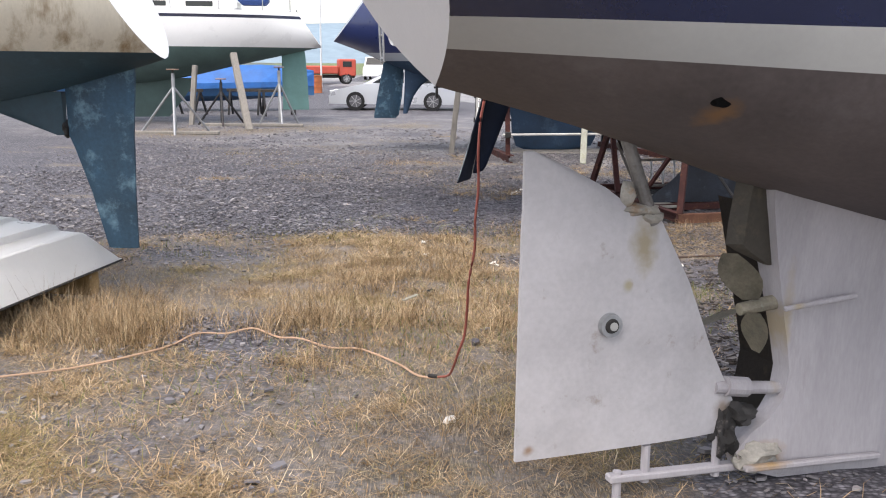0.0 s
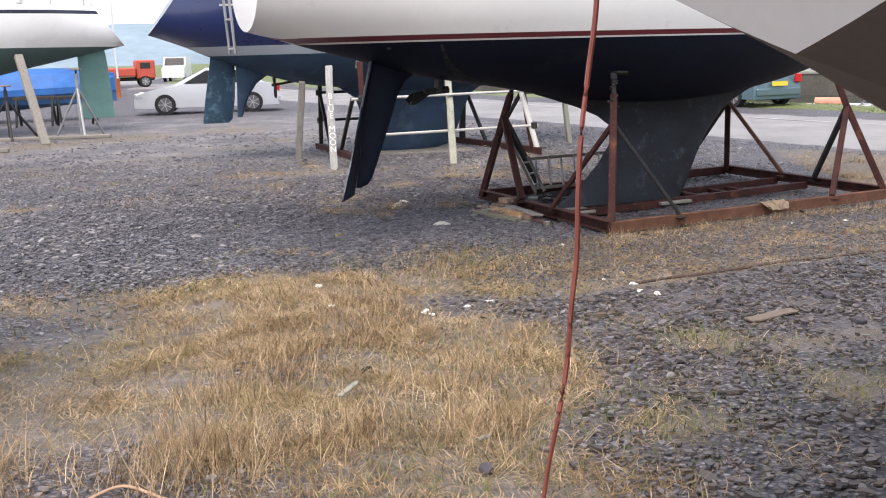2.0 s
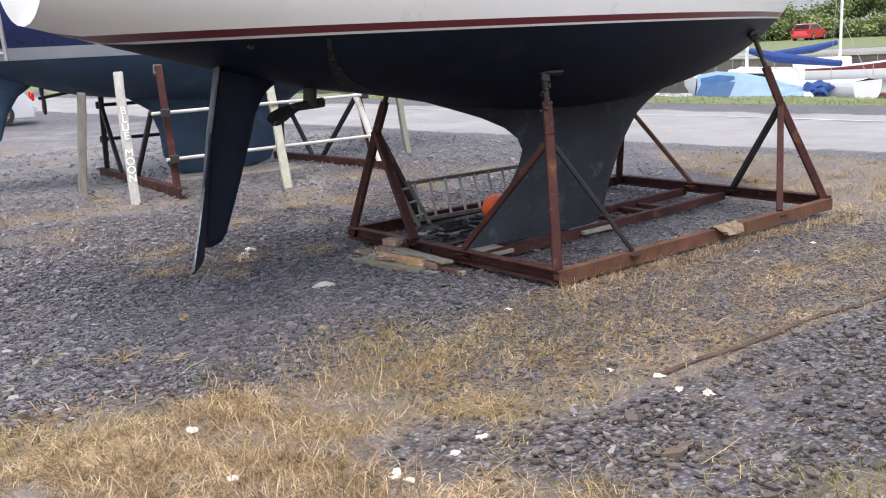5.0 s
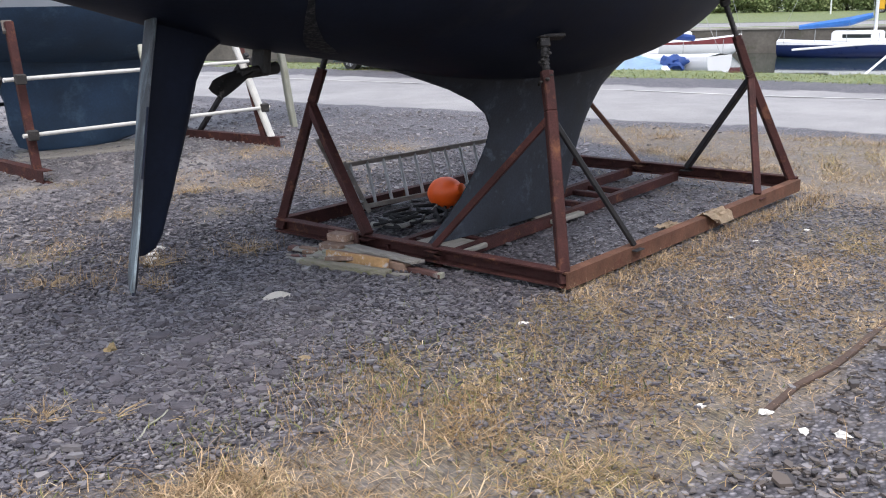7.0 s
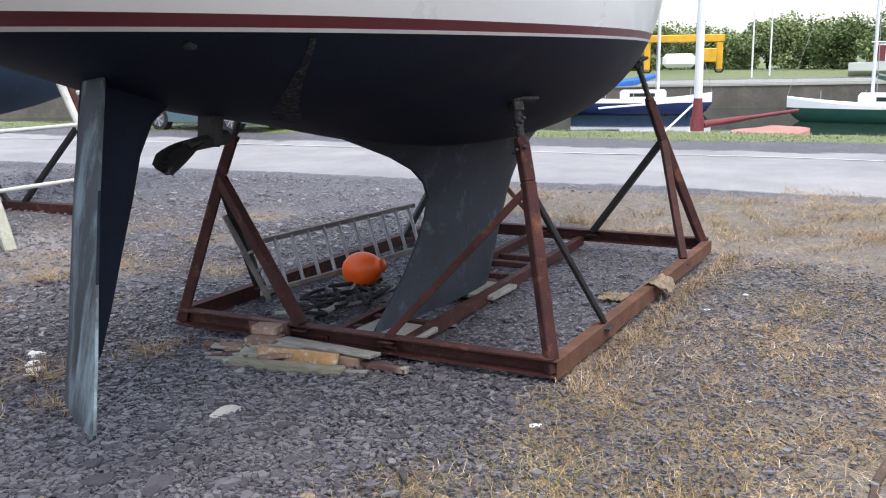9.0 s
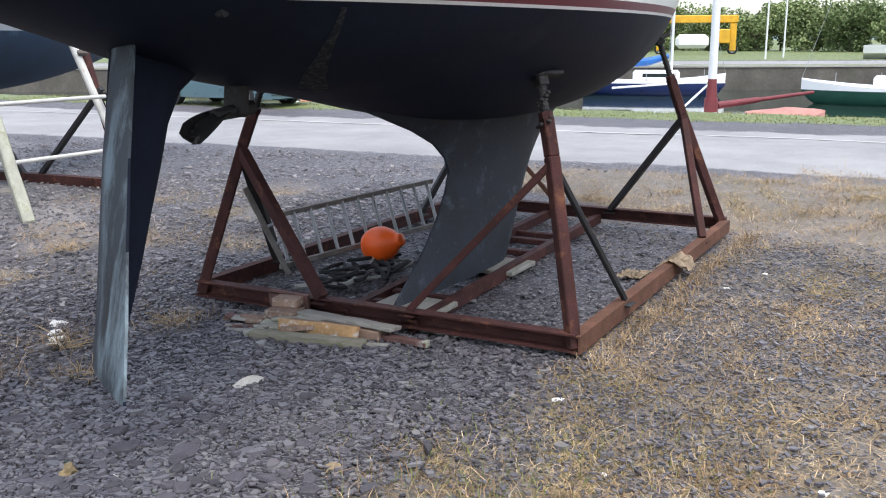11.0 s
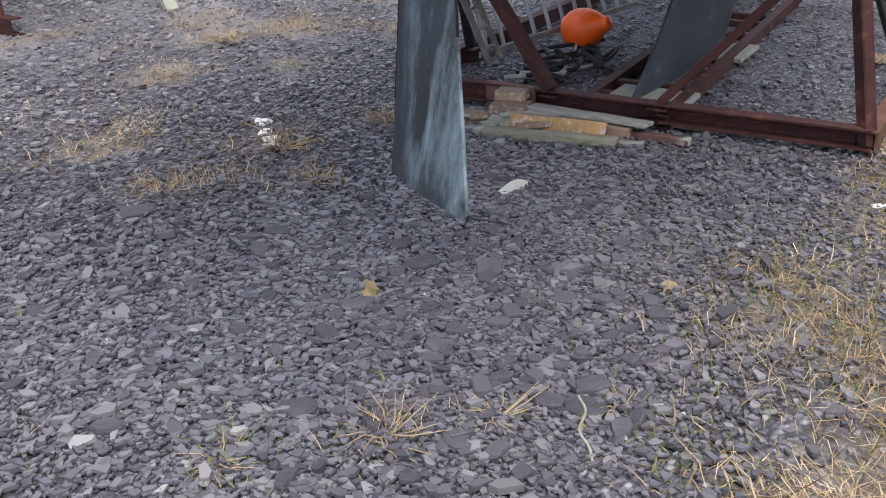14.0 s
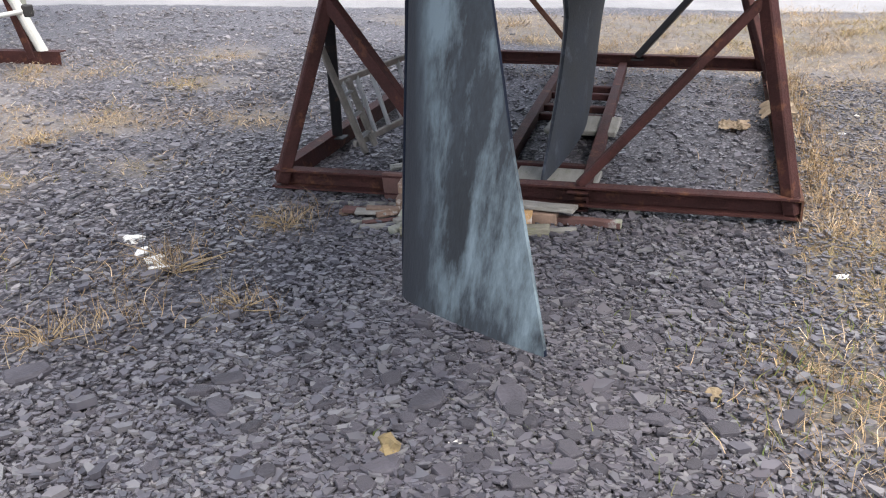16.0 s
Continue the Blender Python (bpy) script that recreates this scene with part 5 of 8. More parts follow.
def blue_yacht():
    y = thing("sailing_yacht", "navy yacht with blue-grey bottom and pale stripe on a pipe cradle", "yacht", BLUE_AT, "boats ashore")
    part("hull_bottom", hull_band(BLUE_KEYS, None, 1.64, 12, 50), BLUE_GREY_FOUL, y, "blue-grey antifouled bottom", True)
    part("stripe", hull_band(BLUE_KEYS, 1.64, 1.78, 2, 50, rake=blue_rake), SKY_STRIPE, y, "pale grey-blue stripe", True)
    part("topside", hull_band(BLUE_KEYS, 1.78, None, 8, 50, rake=blue_rake), NAVY2, y, "navy blue topsides", True)
    part("transom", hull_cap(BLUE_KEYS, -0.95, 12, rake=blue_rake), NAVY2, y, "navy transom")
    part("deck", hull_deck(BLUE_KEYS, 30, blue_rake), TOPSIDE, y)
    line = blank()
    for side in (-1,):
        rows = []
        for k in range(8):
            x = -0.1 + 1.2 * k / 7
            rows.append([(x + blue_rake(x, z, 0), side * (hull_half(BLUE_KEYS, x, z) + 0.006), z) for z in (2.36, 2.39)])
        grid_faces(line, rows)
        bmesh.ops.solidify(line, geom=line.faces[:], thickness=0.004)
    part("cove_line", line, PALE_LINE, y, "thin white cove line")
    r = [(0.6, -0.22, 0.18, 0.05), (0.66, -0.22, 0.24, 0.06), (1.0, -0.16, 0.30, 0.07), (1.4, -0.08, 0.33, 0.08), (1.62, -0.04, 0.33, 0.08)]
    part("rudder", foil(blank(), [(z, a, f, t, 0, 0) for z, a, f, t in r], 0.2, 9), BLUE_FOUL, y, "mottled blue rudder", True)
    s = [(0.68, 0.32, 0.40, 0.07), (1.0, 0.34, 0.52, 0.08), (1.2, 0.35, 0.66, 0.1), (1.34, 0.35, 0.86, 0.13), (1.5, 0.35, 1.1, 0.2)]
    part("skeg", foil(blank(), [(z, a, f, t, 0, 0) for z, a, f, t in s], 0.3, 8), BLUE_GREY_FOUL, y, "blue skeg", True)
    k = [(0.0, 2.65, 3.75, 0.26), (0.06, 2.5, 4.0, 0.3), (0.3, 2.42, 4.12, 0.32), (0.6, 2.4, 4.24, 0.34), (0.9, 2.3, 4.4, 0.4), (1.1, 2.0, 4.7, 0.6), (1.2, 1.6, 5.0, 0.8)]
    part("keel", foil(blank(), [(z, a, f, t, 0, 0) for z, a, f, t in k], 0.12, 12), BLUE_GREY_FOUL, y, "blue keel", True)
    for x, z in ((0.95, 1.18),):
        b = blank()
        tube(b, (x + 0.5, 0, z + 0.06), (x - 0.05, 0, z - 0.02), 0.02)
        part("propeller_shaft", b, DARK_GAP, y)
        for sg in (1, -1):
            b = blank()
            lump(b, (x, 0.02 * sg, z + 0.11 * sg), (0.025, 0.06, 0.12), 0.1, 2)
            part("propeller_blade", b, DARK_GAP, y, "", True)
    for x in (-0.85, -0.35, 0.3):
        b = blank()
        zs = 2.75
        tube(b, (x + 0.35, -0.5, zs), (x + 0.35, -0.52, zs + 0.6), 0.013, seg=8)
        part("stanchion", b, GALV, y)
    b = blank()
    tube(b, (-0.5, -0.52, 3.33), (0.7, -0.55, 3.33), 0.013, seg=8)
    part("guard_rail", b, GALV, y)


blue_yacht()


def prop_post(name, label, foot, top, w, d, material, category="prop"):
    foot, top = Vector(foot), Vector(top)
    bm = blank()
    bar(bm, (0, 0, 0), top - foot, w, d, 0.012)
    cuts = bmesh.ops.subdivide_edges(bm, edges=[e for e in bm.edges if e.calc_length() > 0.5], cuts=5)
    for v in bm.verts:
        v.co += Vector((noise.noise(v.co * 3 + foot), noise.noise(v.co * 3 - foot), 0)) * 0.012
    return single(name, bm, material, label, category, Matrix.Translation(foot), "wooden props")


sign = prop_post("wooden_prop", "white painted wooden prop lettered BLUE MOON under the navy yacht", on_ground(0.58, 15.75, -0.02), (0.61, 16.25, 1.45), 0.11, 0.07, SIGN_WHITE)
LETTER = surface("chalk_white_lettering", (0.82, 0.82, 0.8), 0.8, 0, 0.05)
rise = (Vector((0.61, 16.25, 1.45)) - Vector(on_ground(0.58, 15.75, -0.02))).normalized()
face_x = Vector((1, 0, 0))
face_x = (face_x - rise * face_x.dot(rise)).normalized()
face_n = face_x.cross(rise)
for k, ch in enumerate("BLUE MOON"):
    if ch == " ":
        continue
    txt = bpy.data.curves.new("letter", "FONT")
    txt.body, txt.size, txt.extrude, txt.align_x = ch, 0.125, 0.0015, "CENTER"
    holder = new("letter_holder", txt)
    bpy.context.view_layer.update()
    letter = bpy.data.meshes.new_from_object(holder.evaluated_get(bpy.context.evaluated_depsgraph_get()))
    bpy.data.objects.remove(holder)
    letter.materials.clear()
    letter.materials.append(LETTER)
    lt = new("letter", letter)
    lt.parent = sign
    lt.matrix_local = Matrix.Translation(rise * (1.08 - 0.1 * k) + face_n * 0.05) @ Matrix((face_x, rise, face_n)).transposed().to_4x4()

prop_post("wooden_prop", "pale mossy wooden prop leaning under the navy yacht", on_ground(2.33, 15.55, -0.02), (2.50, 16.6, 1.2), 0.105, 0.09, WOOD_WHITE)
prop_post("wooden_prop", "dark weathered wooden prop under the navy yacht", on_ground(0.14, 17.15, -0.02), (0.26, 16.95, 1.22), 0.12, 0.1, WOOD_POST)
prop_post("wooden_prop", "white painted prop standing beside the road", on_ground(4.95, 17.85, -0.02), (4.75, 17.85, 1.5), 0.1, 0.08, WOOD_WHITE)


def pipe_cradle():
    c = thing("boat_cradle", "brown steel cradle with white pipe rails under the navy yacht", "cradle")
    def add(name, p, q, w, col, kind="bar", label=""):
        b = blank()
        if kind == "bar":
            bar(b, p, q, w, w)
        elif kind == "channel":
            channel(b, p, q, w, w * 0.8)
        else:
            tube(b, p, q, w / 2)
        part(name, b, col, c, label)
    z = 0.02
    add("end_beam", (0.6, 18.95, z), (1.14, 15.75, z), 0.13, RUST, "channel")
    add("end_beam", (3.15, 18.85, z), (3.95, 16.25, z), 0.13, RUST, "channel")
    # near posts
    add("post", (1.1, 15.95, z), (1.07, 16.2, 1.5), 0.08, RUST)
    add("post", (3.85, 16.5, z), (3.72, 16.9, 1.45), 0.07, RUST)
    add("post", (3.9, 16.4, z), (3.62, 17.0, 1.6), 0.09, WHITE_PIPE, "tube")
    # far posts
    add("post", (0.64, 18.8, z), (0.66, 18.6, 1.35), 0.07, BLACK_STEEL)
    add("post", (3.2, 18.75, z), (3.22, 18.6, 1.5), 0.1, BLACK_STEEL)
    add("post", (2.85, 19.1, z), (2.86, 18.9, 1.4), 0.06, BLACK_STEEL)
    for p, q in (((0.85, 17.5, z), (0.98, 16.5, 0.95)), ((0.75, 18.0, z), (0.65, 18.7, 1.0)), ((3.5, 17.75, z), (3.78, 16.7, 1.05)), ((3.45, 17.9, z), (3.22, 18.65, 1.05))):
        add("brace", p, q, 0.055, BLACK_STEEL)
    add("rail", (0.9, 15.95, 0.96), (3.85, 16.62, 0.97), 0.042, WHITE_PIPE, "tube", "scuffed white pipe rail")
    add("rail", (1.0, 15.9, 0.42), (3.95, 16.55, 0.42), 0.042, WHITE_PIPE, "tube", "scuffed white pipe rail")
    add("rail", (0.64, 18.75, 0.98), (3.2, 18.95, 0.98), 0.05, BLACK_STEEL, "tube")
    add("rail", (0.64, 18.75, 0.5), (3.2, 18.95, 0.5), 0.05, BLACK_STEEL, "tube")
    for p in ((1.05, 15.93, 0.96), (1.09, 15.9, 0.42), (3.8, 16.62, 0.97), (3.87, 16.53, 0.42), (0.64, 18.75, 0.98), (0.64, 18.75, 0.5)):
        b = blank()
        box(b, Vector(p) - Vector((0.05, 0.05, 0.05)), Vector(p) + Vector((0.05, 0.05, 0.05)), None, 0.01)
        part("clamp", b, DARK_GAP, c, "dark pipe clamp")
    for x, y, z0 in ((1.07, 16.22, 1.42), (3.7, 16.9, 1.42)):
        b = blank()
        bar(b, (x - 0.02, y - 0.06, z0 - 0.02), (x + 0.02, y + 0.16, z0 + 0.08), 0.1, 0.04)
        part("pad", b, WOOD_DARK, c, "dark wooden pad under the hull")
    for k in range(3):
        b = blank()
        box(b, (1.2 + 0.1 * k, 17.25 + 0.35 * k, -0.03), (3.1, 17.5 + 0.35 * k, 0.0), None, 0.006)
        part("keel_board", b, WOOD_POST, c, "grey boards under the keel")


pipe_cradle()

# ---- the white yacht with green antifouling, and its stands ----
GREEN_AT = Matrix.Translation((-4.0, 26.3, 0)) @ pose(0, 0, 0, 0, 0, 186)
GREEN_KEYS = [(-0.6, 2.0, 0.6, 2.95), (0.0, 1.88, 0.9, 2.93), (0.8, 1.7, 1.2, 2.92), (1.8, 1.48, 1.45, 2.92), (3.0, 1.2, 1.6, 2.93), (4.2, 1.02, 1.65, 2.96), (5.6, 1.0, 1.5, 3.0), (7.0, 1.2, 1.1, 3.08), (8.2, 1.6, 0.55, 3.18), (9.2, 2.5, 0.1, 3.28), (9.4, 3.0, 0.02, 3.3)]


def green_rake(x, z, zk):
    return (z - 2.0) * 0.7 * max(0.0, 1 - (x + 0.6) / 1.6)


def green_yacht():
    y = thing("sailing_yacht", "white yacht with green antifouling and navy sheer line on stands", "yacht", GREEN_AT, "boats ashore")
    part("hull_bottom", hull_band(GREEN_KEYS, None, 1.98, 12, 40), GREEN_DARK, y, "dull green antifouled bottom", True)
    part("topside", hull_band(GREEN_KEYS, 1.98, 2.72, 6, 40, rake=green_rake), TOPSIDE, y, "white topsides", True)
    part("sheer_stripe", hull_band(GREEN_KEYS, 2.72, 2.8, 1, 40, rake=green_rake), NAVY, y, "navy sheer stripe", True)
    part("bulwark", hull_band(GREEN_KEYS, 2.8, None, 1, 40, rake=green_rake), TOPSIDE, y, "", True)
    part("transom", hull_cap(GREEN_KEYS, -0.6, 10, rake=green_rake), TOPSIDE, y)
    part("deck", hull_deck(GREEN_KEYS, 30, green_rake), TOPSIDE, y)
    b = blank()
    box(b, (1.6, -0.85, 2.9), (6.4, 0.85, 3.28), None, 0.12)
    part("coachroof", b, TOPSIDE, y, "white coachroof")
    for x in (2.2, 3.4, 4.6):
        b = blank()
        box(b, (x, 0.83, 3.02), (x + 0.7, 0.865, 3.16), None, 0.01)
        part("window", b, GLASS_DARK, y)
    r = [(0.3, -0.22, 0.5, 0.06), (1.0, -0.2, 0.5, 0.07), (1.75, -0.15, 0.5, 0.08), (1.95, -0.12, 0.5, 0.08)]
    part("rudder", foil(blank(), [(z, a, f, t, 0, 0) for z, a, f, t in r], 0.3, 8), GREEN_FOUL, y, "pale green rudder", True)
    k = [(0.1, 3.6, 5.6, 0.3), (0.6, 3.2, 5.8, 0.34), (1.15, 2.8, 6.2, 0.5)]
    part("keel", foil(blank(), [(z, a, f, t, 0, 0) for z, a, f, t in k], 0.1, 8), GREEN_DARK, y, "", True)
    for x, yy, h in ((0.2, 0.75, 0.62), (0.9, 0.95, 0.6), (2.0, 1.2, 0.6), (3.2, 1.4, 0.6)):
        b = blank()
        tube(b, (x, yy, 2.92), (x, yy, 2.92 + h), 0.014, seg=8)
        part("stanchion", b, GALV, y)
    b = blank()
    tube(b, (0.0, 0.72, 3.52), (3.3, 1.42, 3.52), 0.012, seg=8)
    part("guard_rail", b, GALV, y)
    b = blank()
    box(b, (0.8, -0.3, 3.1), (1.6, 0.45, 3.6), None, 0.1)
    part("sprayhood", b, COVER_NAVY, y, "blue canvas sprayhood")
    b = blank()
    tube(b, (4.6, 0, 3.2), (4.6, 0, 11.5), 0.07)
    part("mast", b, MAST_WHITE, y)
    b = blank()
    tube(b, (1.2, 0, 4.2), (4.5, 0, 4.15), 0.13, 0.16)
    part("boom_cover", b, COVER_NAVY, y, "blue boom cover")


green_yacht()


def tripod(at, top, col, spread=0.75, label="galvanised tripod boat stand under the green-bottomed yacht"):
    t = thing("boat_stand", label, "boat stand", Matrix.Translation(at), "boat stands")
    b = blank()
    tube(b, (0, 0, -0.02), (0, 0, top - 0.1), 0.04)
    part("post", b, col, t)
    b = blank()
    tube(b, (0, 0, top - 0.25), (0, 0, top), 0.022)
    part("screw", b, DARK_GAP, t)
    b = blank()
    box(b, (-0.12, -0.1, top - 0.03), (0.12, 0.1, top), None, 0.01)
    part("pad", b, PLANK_A, t)
    for k in range(3):
        a = radians(90 + 120 * k + 75)
        b = blank()
        tube(b, (math.cos(a) * spread, math.sin(a) * spread, -0.02), (0, 0, top * 0.72), 0.028, seg=8)
        part("leg", b, col, t)


tripod(on_ground(-6.2, 21.6), 1.45, GALV, 0.9)
tripod(on_ground(-5.75, 24.3), 1.2, BLACK_STEEL, 0.7, "black tripod boat stand under the green-bottomed yacht")
tripod(on_ground(-4.3, 24.6), 1.5, GALV, 0.6)
prop_post("wooden_prop", "weathered wooden prop leaning under the green-bottomed yacht", on_ground(-4.7, 22.6, -0.02), (-5.25, 23.6, 1.8), 0.16, 0.12, WOOD_POST)
prop_post("wooden_prop", "weathered wooden prop under the green-bottomed yacht", on_ground(-6.6, 24.5, -0.02), (-6.5, 24.7, 1.5), 0.14, 0.12, WOOD_POST)
bm = blank()
box(bm, (-7.2, 21.15, -0.02), (-5.1, 21.3, 0.05), None, 0.01)
single("timber_baulk", bm, WOOD_POST, "grey timber baulk lying on the gravel", "timber")
bm = blank()
box(bm, (-6.2, 23.9, -0.02), (-3.6, 24.1, 0.05), None, 0.01)
single("timber_baulk", bm, WOOD_POST, "grey timber baulk lying under the stands", "timber")

# ---- vehicles ----
# alloy darkened in colour for the shade behind the spokes
RIM_GREY = surface("shadowed_alloy_rim", (0.16, 0.16, 0.17), 0.4, 0.5, 0.1, 9, 60, 0.0)


def wheel(parent, x, y, r, w=0.2):
    b = blank()
    tube(b, (x, y - w / 2, r), (x, y + w / 2, r), r, seg=20)
    ty = part("wheel", b, TYRE, parent, "black tyre on a spoked alloy rim")
    b = blank()
    tube(b, (x, y - w / 2 - 0.006, r), (x, y + w / 2 + 0.006, r), r * 0.66, seg=18)
    part("rim", b, RIM_GREY, ty)
    for s in (-1, 1):
        for k in range(7):
            a = 2 * math.pi * k / 7
            b = blank()
            bar(b, (x, y + s * (w / 2 + 0.008), r), (x + math.cos(a) * r * 0.66, y + s * (w / 2 + 0.008), r + math.sin(a) * r * 0.66), 0.04, 0.02, 0.0)
            part("spoke", b, ALLOY, ty)


def car(name, label, m, paint, length=4.4, width=1.72, tall=1.4, wheel_r=0.31, estate=False, plate=False, group="parked cars"):
    """A car: x forward along its length, wheels on z = 0."""
    c = thing(name, label, "car", m, group)
    L, H = length, tall
    rear_roof = 0.12 if estate else 0.24
    belt = [(0.0, 0.32), (0.01, 0.62), (0.05, 0.86), (0.12, 0.92), (0.5, 0.91), (0.70, 0.90), (0.86, 0.78), (0.96, 0.66), (1.0, 0.5), (1.0, 0.3)]
    b = blank()
    rows = []
    for k, (f, z) in enumerate(belt):
        half = width / 2 * (0.86 if f in (0.0, 1.0) else (0.95 if f < 0.06 or f > 0.9 else 1.0))
        rows.append([(f * L, -half, 0.22), (f * L, -half, z * 0.62), (f * L, -half * 0.97, z * H / 1.4), (f * L, half * 0.97, z * H / 1.4), (f * L, half, z * 0.62), (f * L, half, 0.22)])
    vs = grid_faces(b, rows, True)
    b.faces.new(vs[0])
    b.faces.new(list(reversed(vs[-1])))
    part("body", b, paint, c, "", True)
    b = blank()
    top = [(0.03 if estate else 0.10, 0.9), (rear_roof, 1.33), (0.36, 1.4), (0.5, 1.39), (0.73, 0.9)]
    rows = []
    for f, z in top:
        half = width / 2 * (0.95 - 0.2 * (z - 0.9) / 0.5)
        rows.append([(f * L, -half, z * H / 1.4), (f * L, half, z * H / 1.4)])
    base = [[(f * L, s * width / 2 * 0.95, 0.88 * H / 1.4) for s in (-1, 1)] for f, _ in top]
    for (a0, a1), (b0, b1), (c0, c1), (d0, d1) in zip(rows, rows[1:], base, base[1:]):
        for quad in ((a0, a1, b1, b0), (a0, b0, d0, c0), (a1, c1, d1, b1)):
            b.faces.new([b.verts.new(p) for p in quad])
    bmesh.ops.remove_doubles(b, verts=b.verts, dist=1e-4)
    cab = part("cabin", b, paint, c)
    for s in (-1, 1):
        for f0, f1, g0, g1 in ((rear_roof + 0.0, 0.40, 0.16 if not estate else 0.08, 0.40), (0.415, 0.5, 0.415, 0.66)):
            b = blank()
            h0 = width / 2 * 0.955 + 0.004
            h1 = width / 2 * 0.775 + 0.012
            pts = [(g0 * L, s * h0, 0.93 * H / 1.4), (g1 * L, s * h0, 0.93 * H / 1.4), (f1 * L, s * h1, 1.32 * H / 1.4), (f0 * L, s * h1, 1.30 * H / 1.4)]
            b.faces.new([b.verts.new(p) for p in pts])
            bmesh.ops.solidify(b, geom=b.faces[:], thickness=0.01)
            part("side_window", b, GLASS_DARK, cab)
    for f0, z0, f1, z1, nm in ((top[0][0] + 0.01, 0.95, rear_roof - 0.005, 1.29, "rear_window"), (0.715, 0.94, 0.52, 1.35, "windscreen")):
        b = blank()
        out = -0.02 if nm == "rear_window" else 0.02
        pts = [(f0 * L + out, -width * 0.41, z0 * H / 1.4), (f0 * L + out, width * 0.41, z0 * H / 1.4), (f1 * L + out, width * 0.36, z1 * H / 1.4 + 0.01), (f1 * L + out, -width * 0.36, z1 * H / 1.4 + 0.01)]
        b.faces.new([b.verts.new(p) for p in pts])
        bmesh.ops.solidify(b, geom=b.faces[:], thickness=0.01)
        part(nm, b, GLASS_DARK, cab)
    for s in (-1, 1):
        for f in (0.19, 0.79):
            wheel(c, f * L, s * (width / 2 - 0.08), wheel_r)
        b = blank()
        box(b, (L * 0.955, s * width * 0.36 - 0.15, 0.56), (L * 0.992, s * width * 0.36 + 0.15, 0.68), None, 0.02)
        part("headlight", b, LAMP_CLEAR, c)
        b = blank()
        box(b, (-0.02, s * width * 0.4 - 0.1, 0.64), (0.06, s * width * 0.4 + 0.1, 0.86), None, 0.015)
        part("tail_light", b, LAMP_RED, c)
    b = blank()
    box(b, (-0.05, -width * 0.44, 0.3), (0.05, width * 0.44, 0.5), None, 0.03)
    part("bumper", b, paint, c)
    if plate:
        b = blank()
        box(b, (-0.06, -0.26, 0.56), (-0.03, 0.26, 0.68))
        part("number_plate", b, PLATE_YELLOW, c, "yellow number plate")
    return c


def at(x, y, z, rz):
    return Matrix.Translation((x, y, z)) @ pose(0, 0, 0, 0, 0, rz)


car("silver_car", "silver saloon car parked on the gravel", at(0.45, 33.4, -0.03, 180), CAR_SILVER, 4.45, 1.75, 1.42, 0.32)

car("blue_car", "pale blue hatchback parked beside the road", at(13.3, 24.9, -0.03, 101), CAR_BLUE, 3.9, 1.68, 1.45, 0.29, True, True)
car("red_car", "red hatchback parked across the water", at(64.4, 66.0, 0.3, 20), CAR_RED, 4.0, 1.7, 1.45, 0.3, True)
car("silver_car", "silver estate car parked across the water", at(60.0, 71.0, 0.3, 160), CAR_SILVER, 4.4, 1.7, 1.45, 0.3, True)


def white_van(m):
    c = thing("white_van", "white panel van parked far off on the yard", "van", m, "parked cars")
    b = blank()
    prof = [(0, 0.35), (0, 1.9), (0.2, 2.1), (3.0, 2.1), (3.6, 1.35), (4.4, 1.15), (4.6, 0.7), (4.6, 0.35)]
    grid_faces(b, [[(x, -0.95, z) for x, z in prof], [(x, 0.95, z) for x, z in prof]], True)
    for s in (-0.95, 0.95):
        b.faces.new([b.verts.new((x, s, z)) for x, z in prof])
    bmesh.ops.remove_doubles(b, verts=b.verts, dist=1e-4)
    part("body", b, CAR_WHITE, c)
    b = blank()
    b.faces.new([b.verts.new(p) for p in ((3.06, -0.8, 2.04), (3.06, 0.8, 2.04), (3.6, 0.85, 1.4), (3.6, -0.85, 1.4))])
    bmesh.ops.solidify(b, geom=b.faces[:], thickness=0.02)
    part("windscreen", b, GLASS_DARK, c)
    for x in (0.9, 3.7):
        for s in (-0.85, 0.85):
            wheel(c, x, s, 0.33)


white_van(at(-6.2, 92, -0.03, -95))


def red_truck():
    c = thing("red_truck", "faded red flatbed truck with a load", "truck", at(-10.6, 70.8, -0.03, 12), "parked cars")
    for nm, lo, hi in (("bed", (0, -1.0, 0.75), (2.6, 1.0, 1.35)), ("cab", (2.65, -0.95, 0.6), (3.9, 0.95, 1.85)), ("chassis", (0, -0.5, 0.45), (3.9, 0.5, 0.7))):
        b = blank()
        box(b, lo, hi, None, 0.08)
        part(nm, b, TRUCK_RED if nm != "chassis" else DARK_GAP, c)
    b = blank()
    box(b, (2.9, -0.97, 1.25), (3.6, 0.97, 1.7), None, 0.04)
    part("cab_window", b, GLASS_DARK, c)
    for x in (0.6, 3.2):
        for s in (-0.85, 0.85):
            wheel(c, x, s, 0.4)


red_truck()
bm = blank()
for z0, z1, r in ((0, 0.02, 0.33), (0.02, 0.3, 0.31), (0.3, 0.33, 0.33), (0.33, 0.6, 0.31), (0.6, 0.63, 0.33), (0.63, 0.88, 0.31), (0.88, 0.92, 0.33)):
    tube(bm, (0, 0, z0), (0, 0, z1), r * 1.5, seg=18)
single("oil_drum", bm, BARREL_ORANGE, "orange rusty oil drum on the gravel", "drum", Matrix.Translation((-7.0, 50.5, -0.03)))


